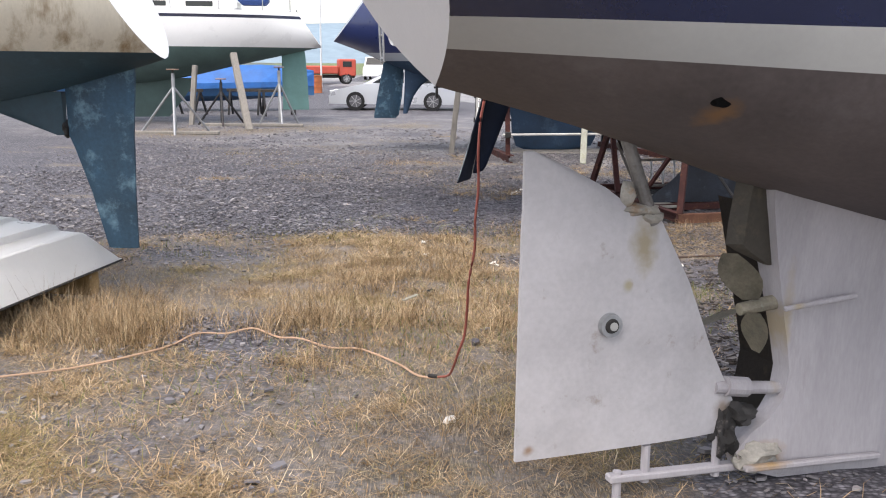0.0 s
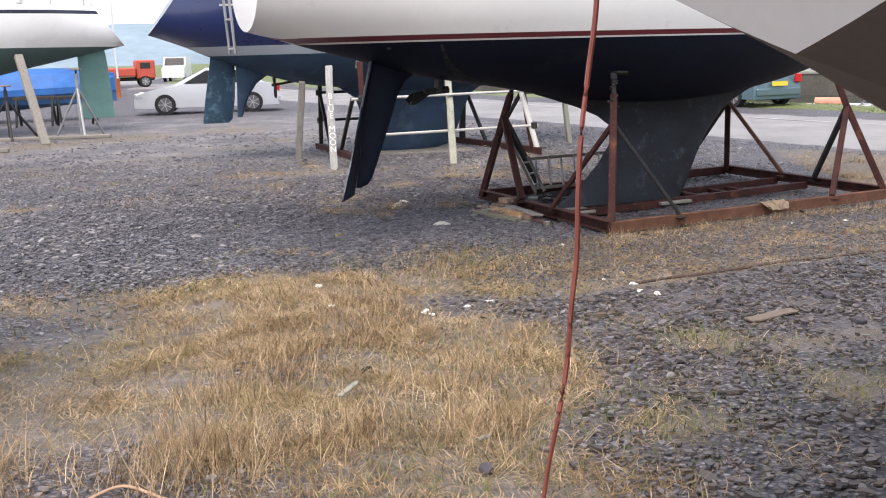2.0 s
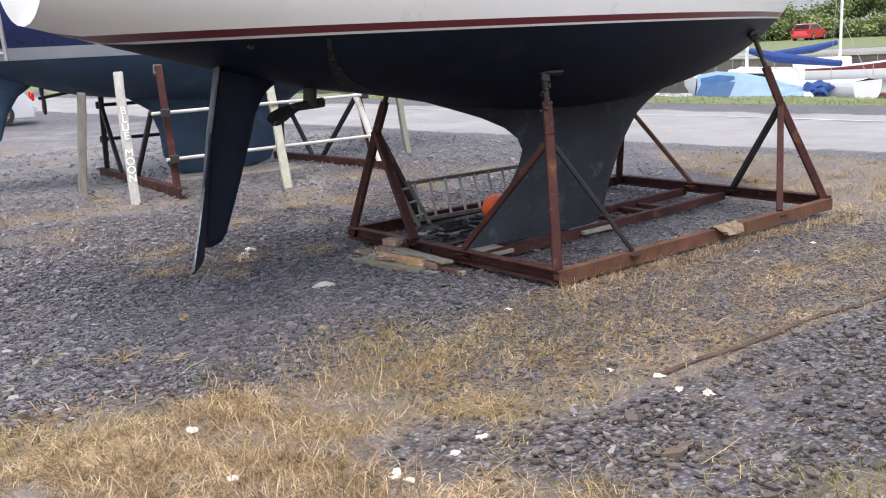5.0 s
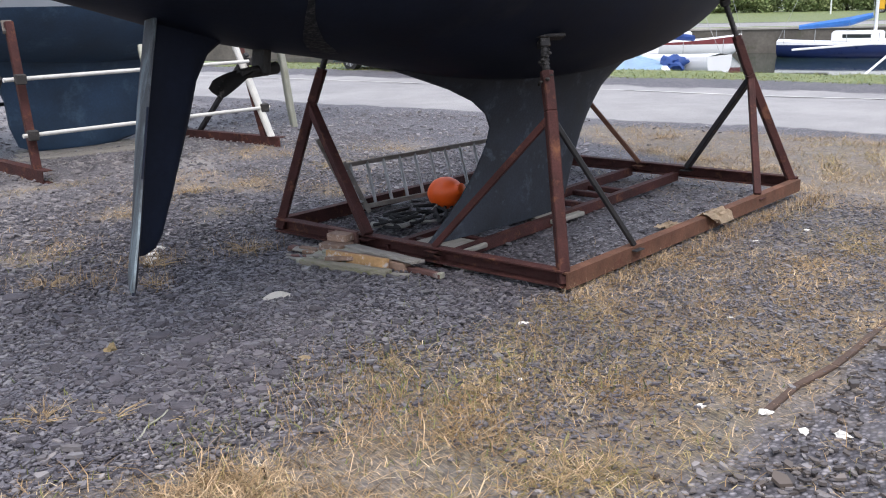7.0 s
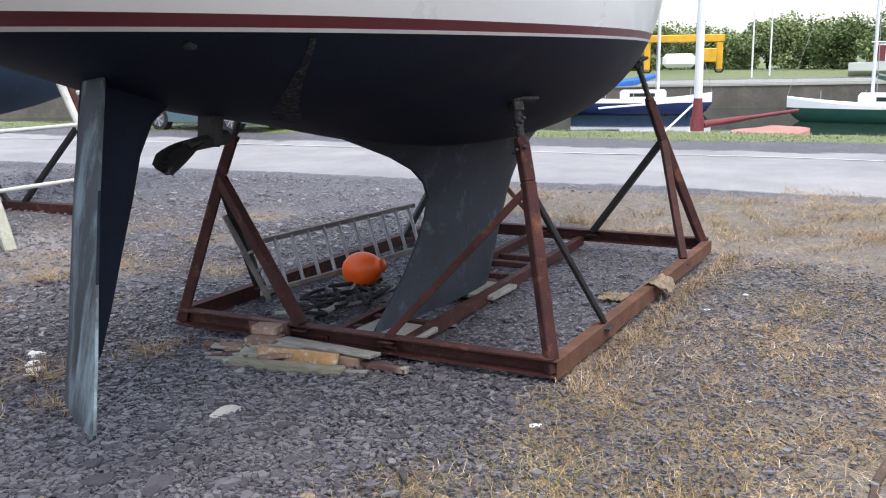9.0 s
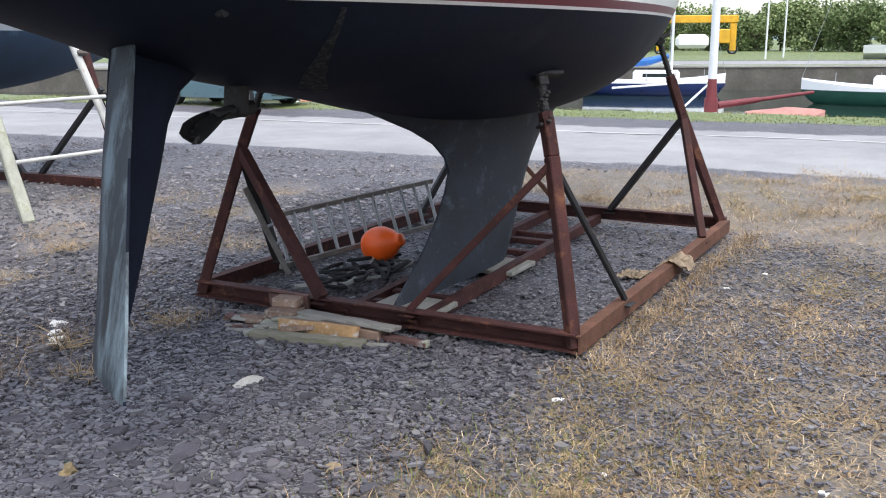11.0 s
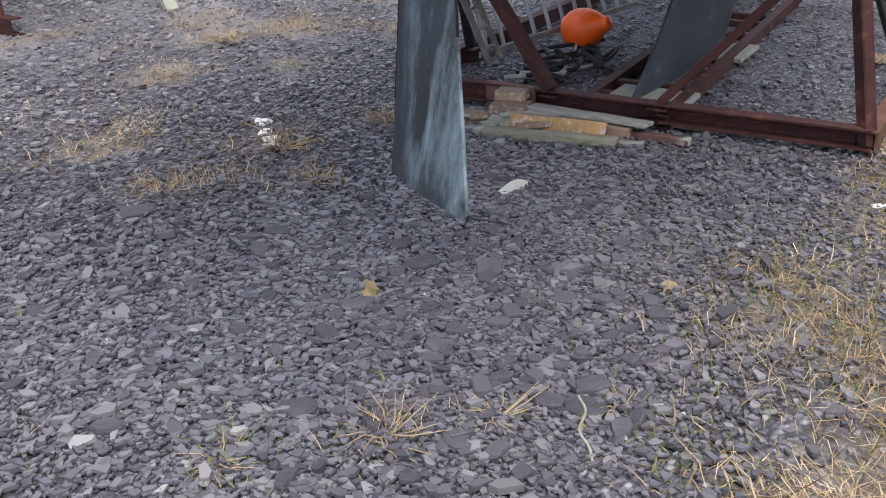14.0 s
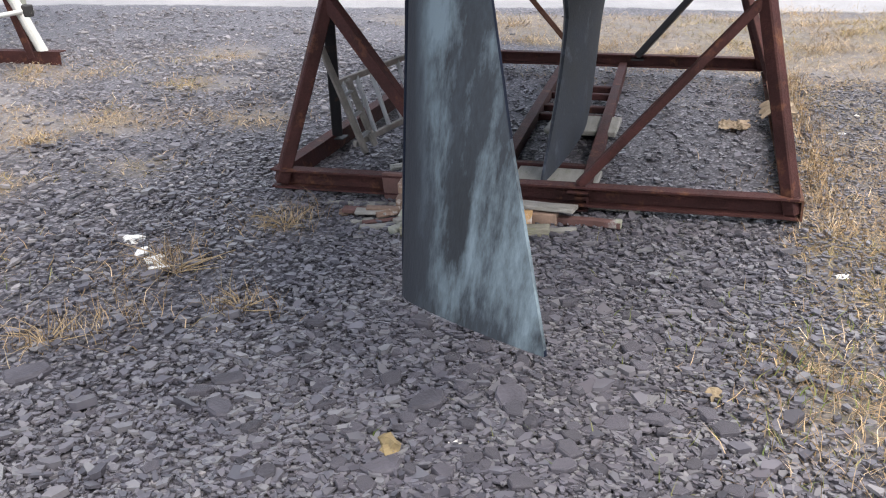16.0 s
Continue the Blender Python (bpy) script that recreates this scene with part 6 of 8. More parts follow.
def covered_boat(name, label, m, length, width, tall, hull_col, cover_col, extra=None):
    c = thing(name, label, "boat", m, "covered boats")
    b = blank()
    rows = []
    for k in range(9):
        f = k / 8
        half = width / 2 * (0.8 + 0.2 * math.sin(math.pi * min(f * 1.3, 1))) * (1 if f < 0.6 else max(0.04, math.cos((f - 0.6) / 0.4 * math.pi / 2)))
        rows.append([(f * length, -half, tall * 0.5 + 0.1 * f), (f * length, -half * 0.8, tall * 0.2), (f * length, 0, 0.02 + 0.3 * f * f), (f * length, half * 0.8, tall * 0.2), (f * length, half, tall * 0.5 + 0.1 * f)])
    grid_faces(b, rows)
    part("hull", b, hull_col, c, "", True)
    b = blank()
    rows2 = []
    for r0 in rows:
        a, e = Vector(r0[0]), Vector(r0[-1])
        mid = (a + e) / 2
        f = mid.x / length
        rise = tall * 0.5 * (0.5 + 0.5 * math.sin(math.pi * (0.15 + 0.75 * f))) + 0.04 * noise.noise(mid * 2)
        rows2.append([a - Vector((0, 0.03, 0.15)), a + Vector((0, 0, 0.03)), a.lerp(mid, 0.55) + Vector((0, 0, rise * 0.75)), mid + Vector((0, 0, rise)), e.lerp(mid, 0.55) + Vector((0, 0, rise * 0.75)), e + Vector((0, 0, 0.03)), e + Vector((0, 0.03, -0.15))])
    grid_faces(b, rows2)
    part("cover", b, cover_col, c)
    return c


# blue covered boats and trestles behind the green-bottomed yacht
covered_boat("covered_boat", "small boat under a bright blue tarpaulin ashore", at(-9.0, 31.6, 0.25, 8), 4.6, 1.9, 1.2, TARP_MID, TARP_BLUE)
covered_boat("covered_boat", "boat under a blue tarpaulin on trestles ashore", at(-13.6, 33.5, 0.3, 5), 4.2, 1.9, 1.3, TARP_MID, TARP_BLUE)


def trestle(m, h, w):
    t = thing("trestle", "dark steel trestle under the covered boats", "trestle", m, "trestles")
    for s in (-1, 1):
        for d in (-1, 1):
            b = blank()
            bar(b, (s * w / 2, d * 0.35, -0.02), (s * w / 2, 0, h), 0.06, 0.06)
            part("leg", b, BLACK_STEEL, t)
    b = blank()
    bar(b, (-w / 2 - 0.1, 0, h), (w / 2 + 0.1, 0, h), 0.09, 0.09)
    part("top_beam", b, WOOD_DARK, t)


for x, y in ((-7.9, 29.0), (-6.2, 29.3), (-5.1, 29.0), (-9.6, 30.0), (-11.5, 32.5)):
    trestle(at(x, y, -0.02, 20 * math.sin(x)), 0.75, 0.9)

# tarpaulined cruiser and the boats on the water
def tent_boat():
    c = thing("covered_boat", "cruiser under a pale blue tarpaulin tent at the water's edge", "boat", at(19.2, 27.4, -0.56, -45) @ Matrix.Scale(0.7, 4), "covered boats")
    b = blank()
    box(b, (-0.3, -1.0, -0.3), (4.6, 1.0, 0.35), None, 0.15)
    part("hull", b, CAR_WHITE, c)
    ridge = [(-0.2, 1.15), (0.6, 1.3), (1.6, 1.22), (2.8, 0.95), (4.2, 0.5)]
    for nm, sgn, col in (("cover", 1, TARP_PALE), ("cover", -1, TARP_PALE)):
        b = blank()
        grid_faces(b, [[(x, sgn * 1.12, 0.22), (x + 0.1, sgn * 0.75, 0.22 + (z - 0.22) * 0.62 + 0.03 * math.sin(5 * x)), (x, 0, z)] for x, z in ridge])
        bmesh.ops.solidify(b, geom=b.faces[:], thickness=0.01)
        part(nm, b, col, c, "pale blue tarpaulin")
    b = blank()
    grid_faces(b, [[(x0, -1.14, 0.2), (x0 + 0.25, -0.78, 0.22 + (z0 - 0.22) * 0.64), (x0 + 0.2, -0.35, z0 - 0.12)] for x0, z0 in ((-0.22, 1.15), (0.5, 1.28), (1.2, 1.2))])
    bmesh.ops.solidify(b, geom=b.faces[:], thickness=0.012)
    part("side_panel", b, TARP_MID, c, "darker blue tarpaulin panel")
    b = blank()
    b.faces.new([b.verts.new(p) for p in ((-0.22, -1.1, 0.22), (-0.22, 1.1, 0.22), (-0.2, 0, 1.14))])
    bmesh.ops.solidify(b, geom=b.faces[:], thickness=0.01)
    part("end_panel", b, TARP_MID, c)
    b = blank()
    lump(b, (4.7, -0.2, 0.35), (0.6, 0.7, 0.35), 0.4, 6)
    part("folded_tarpaulin", b, COVER_NAVY, c, "bunched dark blue tarpaulin", True)


tent_boat()


def launch():
    c = thing("motor_launch", "low white motor launch with an orange bag on deck", "boat", at(16.9, 29.3, -0.72, -42) @ Matrix.Scale(0.68, 4), "moored boats")
    b = blank()
    rows = []
    for k in range(8):
        f = k / 7
        half = 0.85 * (0.85 if k == 0 else math.cos(max(f - 0.5, 0) * math.pi * 0.95))
        rows.append([(f * 4, -half, 0.65), (f * 4, -half * 0.8, 0.2), (f * 4, 0, 0.0), (f * 4, half * 0.8, 0.2), (f * 4, half, 0.65)])
    grid_faces(b, rows)
    part("hull", b, CAR_WHITE, c, "", True)
    b = blank()
    box(b, (0.1, -0.75, 0.58), (3.0, 0.75, 0.64), None, 0.02)
    part("deck", b, CAR_WHITE, c)
    b = blank()
    grid_faces(b, [[(2.5, -0.7, 0.62), (2.5, 0.7, 0.62)], [(2.95, -0.55, 1.25), (2.95, 0.55, 1.25)], [(3.6, -0.6, 1.3), (3.6, 0.6, 1.3)]])
    bmesh.ops.solidify(b, geom=b.faces[:], thickness=0.03)
    part("windscreen", b, GLASS_DARK, c)
    b = blank()
    tube(b, (0.5, 0, 0.8), (1.7, 0, 0.8), 0.16)
    part("fender", b, surface("faded_orange_bag", (0.6, 0.3, 0.2), 0.7), c, "faded orange bag")


launch()


def moored_yacht(name, label, m, length, beam, hull_col, trim_col, mast=7.0, boom_col=None, cabin=True, lean=0):
    """Afloat: z = 0 is the water."""
    c = thing(name, label, "yacht", m, "moored boats")
    keys = [(0.0, -0.05, beam * 0.35, 0.62), (length * 0.25, -0.25, beam * 0.47, 0.56), (length * 0.5, -0.3, beam * 0.5, 0.56), (length * 0.75, -0.25, beam * 0.38, 0.64), (length * 0.93, -0.05, beam * 0.14, 0.76), (length, 0.4, 0.02, 0.82)]
    part("hull", hull_band(keys, None, 0.48, 6, 24), hull_col, c, "", True)
    part("rubbing_strake", hull_band(keys, 0.48, None, 2, 24), trim_col, c, "", True)
    part("transom", hull_cap(keys, 0.0, 6), hull_col, c)
    part("deck", hull_deck(keys, 20), CAR_WHITE, c)
    if cabin:
        b = blank()
        box(b, (length * 0.35, -beam * 0.26, 0.55), (length * 0.68, beam * 0.26, 0.98), None, 0.08)
        cab = part("cabin", b, CAR_WHITE, c)
        for s in (-1, 1):
            b = blank()
            box(b, (length * 0.42, s * beam * 0.26 - 0.01, 0.72), (length * 0.6, s * beam * 0.26 + 0.01, 0.86))
            part("window", b, GLASS_DARK, cab)
    b = blank()
    tube(b, (length * 0.62, 0, 0.5), (length * 0.62, 0, mast), 0.06, 0.045, 10)
    part("mast", b, MAST_WHITE, c)
    if boom_col:
        b = blank()
        tube(b, (length * 0.6, 0, 1.55), (length * 0.45, 0, 1.32), 0.1, 0.17, 10)
        tube(b, (length * 0.45, 0, 1.32), (length * 0.13, 0, 1.12), 0.17, 0.09, 10)
        part("boom_cover", b, boom_col, c, "rolled sail cover on the boom")
    for q in ((0.0, 0, 0.7), (length, 0, 0.85), (length * 0.6, beam * 0.45, 0.6), (length * 0.6, -beam * 0.45, 0.6)):
        b = blank()
        tube(b, q, (length * 0.62, 0, mast - 0.1), 0.007, seg=5)
        part("stay", b, GALV, c)
    for k in range(5):
        x = length * (0.05 + 0.2 * k)
        b = blank()
        tube(b, (x, -beam * 0.38 * (1 if k < 4 else 0.5), 0.55), (x, -beam * 0.38 * (1 if k < 4 else 0.5), 1.05), 0.012, seg=6)
        part("stanchion", b, GALV, c)
    return c


moored_yacht("moored_yacht", "small blue yacht with blue sail covers moored at the quay", at(32.2, 28.6, -0.7, -63), 5.6, 2.0, NAVY2, CAR_WHITE, 9.0, TARP_BLUE)
moored_yacht("moored_yacht", "dark green yacht with a green cover moored at the quay", at(33.8, 12.6, -0.7, 105), 7.2, 2.3, GREEN_HULL, CAR_WHITE, 10.0, GREEN_HULL)
moored_yacht("moored_yacht", "white wooden yacht with a varnished rail moored in the basin", at(22.7, 24.2, -0.7, 98), 7.0, 2.1, CAR_WHITE, CAR_WHITE, 9.0, ROYAL_COVER)
moored_yacht("moored_yacht", "white yacht with a red deckhouse moored further along", at(29.0, 36.0, -0.7, -60), 6.5, 2.1, CAR_WHITE, RED_SPAR, 9.0, COVER_NAVY)


def red_boom_mast():
    c = thing("mast_and_boom", "white mast with a dark red base and long red boom", "mast", Matrix.Translation((23.1, 18.8, -0.7)))
    b = blank()
    tube(b, (0, 0, 0.9), (0, 0, 10.5), 0.12, 0.09, 14)
    part("mast", b, MAST_WHITE, c)
    b = blank()
    tube(b, (0, 0, 0.25), (0, 0, 0.62), 0.2, 0.19, 14)
    tube(b, (0, 0, 0.62), (0, 0, 1.15), 0.16, 0.12, 14)
    part("tabernacle", b, RED_SPAR, c)
    b = blank()
    tube(b, (0.15, -0.1, 0.42), (1.3, -0.8, 0.55), 0.11, 0.08, 12)
    tube(b, (1.3, -0.8, 0.55), (2.9, -1.75, 0.72), 0.06, 0.05, 12)
    part("boom", b, RED_SPAR, c)
    for q in ((-0.7, 0.9, 0), (-0.2, 0.25, -0.3), (0.3, -0.1, -0.3), (-1.6, 2.2, 0.9)):
        b = blank()
        tube(b, (0, 0, 1.1), q, 0.03, seg=6)
        part("strut", b, CAR_WHITE, c)
    b = blank()
    box(b, (-1.5, -0.5, -0.3), (1.2, 0.9, 0.12), None, 0.12)
    part("pontoon", b, CAR_WHITE, c, "low white pontoon")


red_boom_mast()
covered_boat("rowing_dinghy", "faded pink rowing dinghy afloat by the bank", at(21.9, 17.3, -0.72, -72), 1.9, 0.9, 0.5, surface("faded_pink_paint", (0.5, 0.22, 0.18), 0.6), surface("faded_pink_cover", (0.42, 0.2, 0.17), 0.7))


def travel_hoist():
    c = thing("boat_hoist", "yellow boat hoist standing on the far quay", "crane", at(70.4, 42.2, 0.25, -64))
    for nm, lo, hi in (("top_beam", (-3.2, -0.3, 2.5), (3.2, 0.3, 3.1)), ("leg", (-3.1, -0.25, 0.3), (-2.6, 0.25, 2.5)), ("leg", (2.6, -0.25, 0.3), (3.1, 0.25, 2.5)), ("engine_box", (1.5, -0.9, 0.9), (2.6, 0.9, 2.0))):
        b = blank()
        box(b, lo, hi, None, 0.06)
        part(nm, b, YELLOW_CRANE, c)
    for x in (-2.85, 2.85):
        wheel(c, x, 0, 0.4, 0.3)
    b = blank()
    box(b, (-1.6, -1.0, 0.5), (1.0, 1.0, 1.6), None, 0.3)
    part("slung_boat", b, CAR_WHITE, c)


travel_hoist()


def shed(name, label, m, length, width, eaves, ridge):
    c = thing(name, label, "building", m)
    b = blank()
    for x in (0, length):
        b.faces.new([b.verts.new(p) for p in ((x, 0, 0), (x, width, 0), (x, width, eaves), (x, width / 2, ridge), (x, 0, eaves))])
    for y in (0, width):
        b.faces.new([b.verts.new(p) for p in ((0, y, 0), (length, y, 0), (length, y, eaves), (0, y, eaves))])
    part("wall", b, SHED_GREY, c)
    for s in (0, 1):
        b = blank()
        y0, y1 = (-0.3, width / 2) if s == 0 else (width + 0.3, width / 2)
        b.faces.new([b.verts.new(p) for p in ((-0.3, y0, eaves - 0.1), (length + 0.3, y0, eaves - 0.1), (length + 0.3, y1, ridge + 0.05), (-0.3, y1, ridge + 0.05))])
        bmesh.ops.solidify(b, geom=b.faces[:], thickness=0.08)
        roof = part("roof", b, SHED_ROOF, c, "pale sheet roof")
        for k in range(3):
            f = 0.2 + 0.28 * k
            p = [Vector((length * f + dx, y0 + (y1 - y0) * g, eaves + (ridge - eaves) * g + 0.06)) for dx, g in ((0, 0.25), (1.2, 0.25), (1.2, 0.75), (0, 0.75))]
            b = blank()
            b.faces.new([b.verts.new(q) for q in p])
            bmesh.ops.solidify(b, geom=b.faces[:], thickness=0.03)
            part("rooflight", b, CAR_WHITE, roof)
    b = blank()
    box(b, (-0.06, width * 0.3, 0), (0.05, width * 0.7, eaves * 0.9))
    part("door", b, SHED_ROOF, c)


shed("boat_shed", "grey sheet-clad boat shed with a pale patched roof", at(77.5, 89.5, 0.25, -28), 30, 15, 3.2, 4.9)
shed("boat_shed", "long grey sheet-clad shed behind the quay", at(104.0, 82.0, 0.25, -30), 34, 12, 3.0, 4.4)


def workboat():
    c = thing("wheelhouse_boat", "white wheelhouse boat with red doors stored ashore", "boat", at(57.9, 25.4, 0.25, -75))
    rows = []
    for k in range(9):
        f = k / 8
        half = 1.0 * (0.9 if f < 0.1 else 1.0) * (1 if f < 0.55 else max(0.05, math.cos((f - 0.55) / 0.45 * math.pi / 2)))
        rows.append([(4.8 * f, -half, 0.85 + 0.35 * f * f), (4.8 * f, -half * 0.85, 0.4), (4.8 * f, 0, 0.05 + 0.5 * f**3), (4.8 * f, half * 0.85, 0.4), (4.8 * f, half, 0.85 + 0.35 * f * f)])
    b = blank()
    vs = grid_faces(b, rows)
    b.faces.new(vs[0])
    part("hull", b, CAR_WHITE, c, "", True)
    b = blank()
    box(b, (0.2, -0.85, 0.8), (4.0, 0.85, 0.88), None, 0.02)
    part("deck", b, SHED_ROOF, c)
    b = blank()
    box(b, (1.3, -0.72, 0.85), (3.2, 0.72, 2.0), None, 0.12)
    house = part("wheelhouse", b, CAR_WHITE, c)
    b = blank()
    box(b, (1.15, -0.8, 2.0), (3.4, 0.8, 2.07), None, 0.03)
    part("roof", b, CAR_WHITE, c)
    for sgn in (-1, 1):
        for x0, x1, nm, col, z0 in ((1.45, 1.95, "door", RED_SPAR, 0.95), (2.1, 2.5, "window", GLASS_DARK, 1.4), (2.6, 3.0, "window", GLASS_DARK, 1.4)):
            b = blank()
            box(b, (x0, sgn * 0.72 - 0.015, z0), (x1, sgn * 0.72 + 0.015, 1.85), None, 0.01)
            part(nm, b, col, house)


workboat()
for k, (x, y, h) in enumerate(((54.3, 29.9, 9), (60.0, 31.0, 11), (66.0, 47.0, 9), (-9.5, 44, 10), (-7.8, 60, 9), (2.5, 75, 9))):
    bm = blank()
    tube(bm, (0, 0, -0.3), (0, 0, h), 0.06, 0.04, 8)
    single("bare_mast", bm, MAST_WHITE, "bare pale mast standing in the yard", "mast", Matrix.Translation((x, y, 0.3 if x > 20 else 0)), "bare masts")


# ---- trees, scrub and hills ----
def tree(x, y, z, h, w, seed):
    rnd = random.Random(seed)
    t = thing("tree", "bushy green tree on the far bank", "tree", Matrix.Translation((x, y, z)), "trees")
    b = blank()
    tube(b, (0, 0, -0.1), (0, 0, h * 0.5), 0.12, 0.05, 7)
    tips = []
    for k in range(7):
        a, r = rnd.uniform(0, 6.28), rnd.uniform(0.2, 0.42) * w
        tip = Vector((math.cos(a) * r, math.sin(a) * r, h * rnd.uniform(0.45, 0.85)))
        tube(b, (0, 0, h * rnd.uniform(0.15, 0.4)), tip, 0.05, 0.015, 5)
        tips.append(tip)
    part("trunk", b, BARK, t)
    n_leaf = 5200
    vs, fs = [], []
    clumps = [(tip, rnd.uniform(0.16, 0.3) * w) for tip in tips] + [(Vector((rnd.uniform(-0.4, 0.4) * w, rnd.uniform(-0.4, 0.4) * w, h * rnd.uniform(0.08, 0.75))), rnd.uniform(0.12, 0.26) * w) for _ in range(12)]
    for k in range(n_leaf):
        c, r = clumps[k % len(clumps)]
        d = Vector((rnd.gauss(0, 1), rnd.gauss(0, 1), rnd.gauss(0, 1) * 0.8)).normalized() * r * rnd.uniform(0.55, 1.08)
        p = c + d
        if p.z < 0.1:
            continue
        e1 = Vector((rnd.gauss(0, 1), rnd.gauss(0, 1), rnd.gauss(0, 0.6))).normalized() * 0.15
        e2 = e1.cross(Vector((rnd.gauss(0, 1), rnd.gauss(0, 1), rnd.gauss(0, 1)))).normalized() * 0.1
        i = len(vs)
        vs += [p - e1, p + e2, p + e1, p - e2]
        fs.append((i, i + 1, i + 2, i + 3))
    me = bpy.data.meshes.new("crown")
    me.from_pydata(vs, [], fs)
    me.materials.append(LEAF)
    cr = new("crown", me)
    cr.parent = t


for k in range(16):
    f = k / 15
    tree(92 - 6 * f + 2.5 * math.sin(k * 2.1), 48 - 34 * f + 1.5 * math.cos(k * 3.3), 0.25, 3.6 + 1.6 * math.sin(k * 1.7) ** 2 + (1.2 if k in (9, 10) else 0), 4.6 + 1.2 * math.cos(k * 2.3), k)
for k in range(12):
    f = k / 11
    tree(63 + 20 * f, 79.0 - 25 * f + 1.0 * math.sin(k * 2.7), 0.25, 1.5 + 0.7 * math.sin(k * 1.9) ** 2, 3.6, 40 + k)
for k in range(6):
    tree(77 + 3.4 * k, 62 - 2.9 * k, 0.25, 4.3 + 0.8 * math.sin(2.3 * k), 5.2, 90 + k)
for k in range(8):
    tree(66 + 3 * k, 88 - 2.2 * k, 0.25, 4.2 + 1.3 * math.sin(k * 1.3), 5.0, 70 + k)


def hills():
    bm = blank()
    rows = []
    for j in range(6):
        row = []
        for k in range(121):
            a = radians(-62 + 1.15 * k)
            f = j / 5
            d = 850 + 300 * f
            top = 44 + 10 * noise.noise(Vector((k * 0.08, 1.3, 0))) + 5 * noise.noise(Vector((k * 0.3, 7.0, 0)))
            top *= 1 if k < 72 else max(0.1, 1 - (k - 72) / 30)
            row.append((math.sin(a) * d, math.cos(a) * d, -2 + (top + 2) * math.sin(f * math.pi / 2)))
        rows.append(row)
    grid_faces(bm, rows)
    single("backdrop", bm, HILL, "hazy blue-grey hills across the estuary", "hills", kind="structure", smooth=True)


hills()

# ---- loose things on the ground ----
def cable():
    """A red-brown lead hanging from the yacht's stern, and the orange lead it joins on the grass."""
    hang = [(0.2, 4.22, 2.6), (0.2, 4.25, 2.1), (0.205, 4.28, 1.7), (0.19, 4.3, 1.5), (0.165, 4.28, 1.35), (0.158, 4.28, 1.2), (0.162, 4.3, 1.05), (0.15, 4.31, 0.9), (0.15, 4.34, 0.75), (0.125, 4.34, 0.6), (0.12, 4.4, 0.45), (0.11, 4.44, 0.3), (0.08, 4.46, 0.2), (0.055, 4.52, 0.1), (0.03, 4.6, 0.03), (-0.03, 4.66, 0.0)]
    ob = path_tube("hanging_cable", hang, 0.0068, CABLE_RED)
    tagged(ob, "red-brown electric lead hanging from the yacht's stern", "cable")
    flat = [(-0.03, 4.66), (-0.13, 4.7), (-0.25, 4.92), (-0.47, 5.16), (-0.66, 5.22), (-0.85, 5.36), (-1.0, 5.44), (-1.18, 5.58), (-1.33, 5.52), (-1.5, 5.45), (-1.6, 5.26), (-1.75, 4.97), (-2.02, 4.8), (-2.29, 4.58), (-2.7, 4.45), (-3.3, 4.2)]
    ob = path_tube("extension_lead", [on_ground(x, y, 0.03 + 0.01 * math.sin(3 * k)) for k, (x, y) in enumerate(flat)], 0.006, CABLE_TAN)
    tagged(ob, "dusty orange extension lead snaking over dry grass", "cable")
    b = blank()
    bar(b, (-0.075, 4.672, 0.005), (-0.02, 4.655, 0.005), 0.02, 0.02, 0.005)
    single("cable_plug", b, DARK_GAP, "dark plug joining the two leads", "plug")


cable()


def plank(x, y, z, rz, length, w, d, material, tilt=0.0, label="weathered timber offcut in the heap by the cradle"):
    bm = blank()
    box(bm, (-length / 2, -w / 2, 0), (length / 2, w / 2, d), None, 0.004)
    bmesh.ops.subdivide_edges(bm, edges=[e for e in bm.edges if e.calc_length() > length * 0.7], cuts=4)
    for v in bm.verts:
        v.co += Vector((noise.noise(v.co * 9 + Vector((x, y, z))) * 0.012, noise.noise(v.co * 7) * 0.006, noise.noise(v.co * 5) * 0.004))
    return single("timber_offcut", bm, material, label, "timber", Matrix.Translation((x, y, z)) @ pose(0, 0, 0, tilt, 0, rz), "offcuts by the cradle")


gz = -0.108
MOSSY = surface("mossy_offcut", (0.23, 0.215, 0.165), 0.85, 0, 0.3, 5, 50, 0.4, (0.12, 0.14, 0.04), 0.2, 7, stretch=(1, 4, 4))
RED_BAR = surface("red_brown_painted_batten", (0.13, 0.065, 0.055), 0.75, 0, 0.25, 5, 60, 0.3, (0.5, 0.5, 0.48), -0.1, 9)
SILVER = surface("green_grey_silvered_board", (0.29, 0.275, 0.245), 0.85, 0, 0.25, 4, 60, 0.3, (0.12, 0.11, 0.09), 0.15, 5, stretch=(1, 5, 5))
OCHRE = surface("ochre_board_with_old_paint", (0.45, 0.27, 0.12), 0.75, 0, 0.35, 7, 50, 0.4, (0.62, 0.67, 0.72), 0.1, 13)
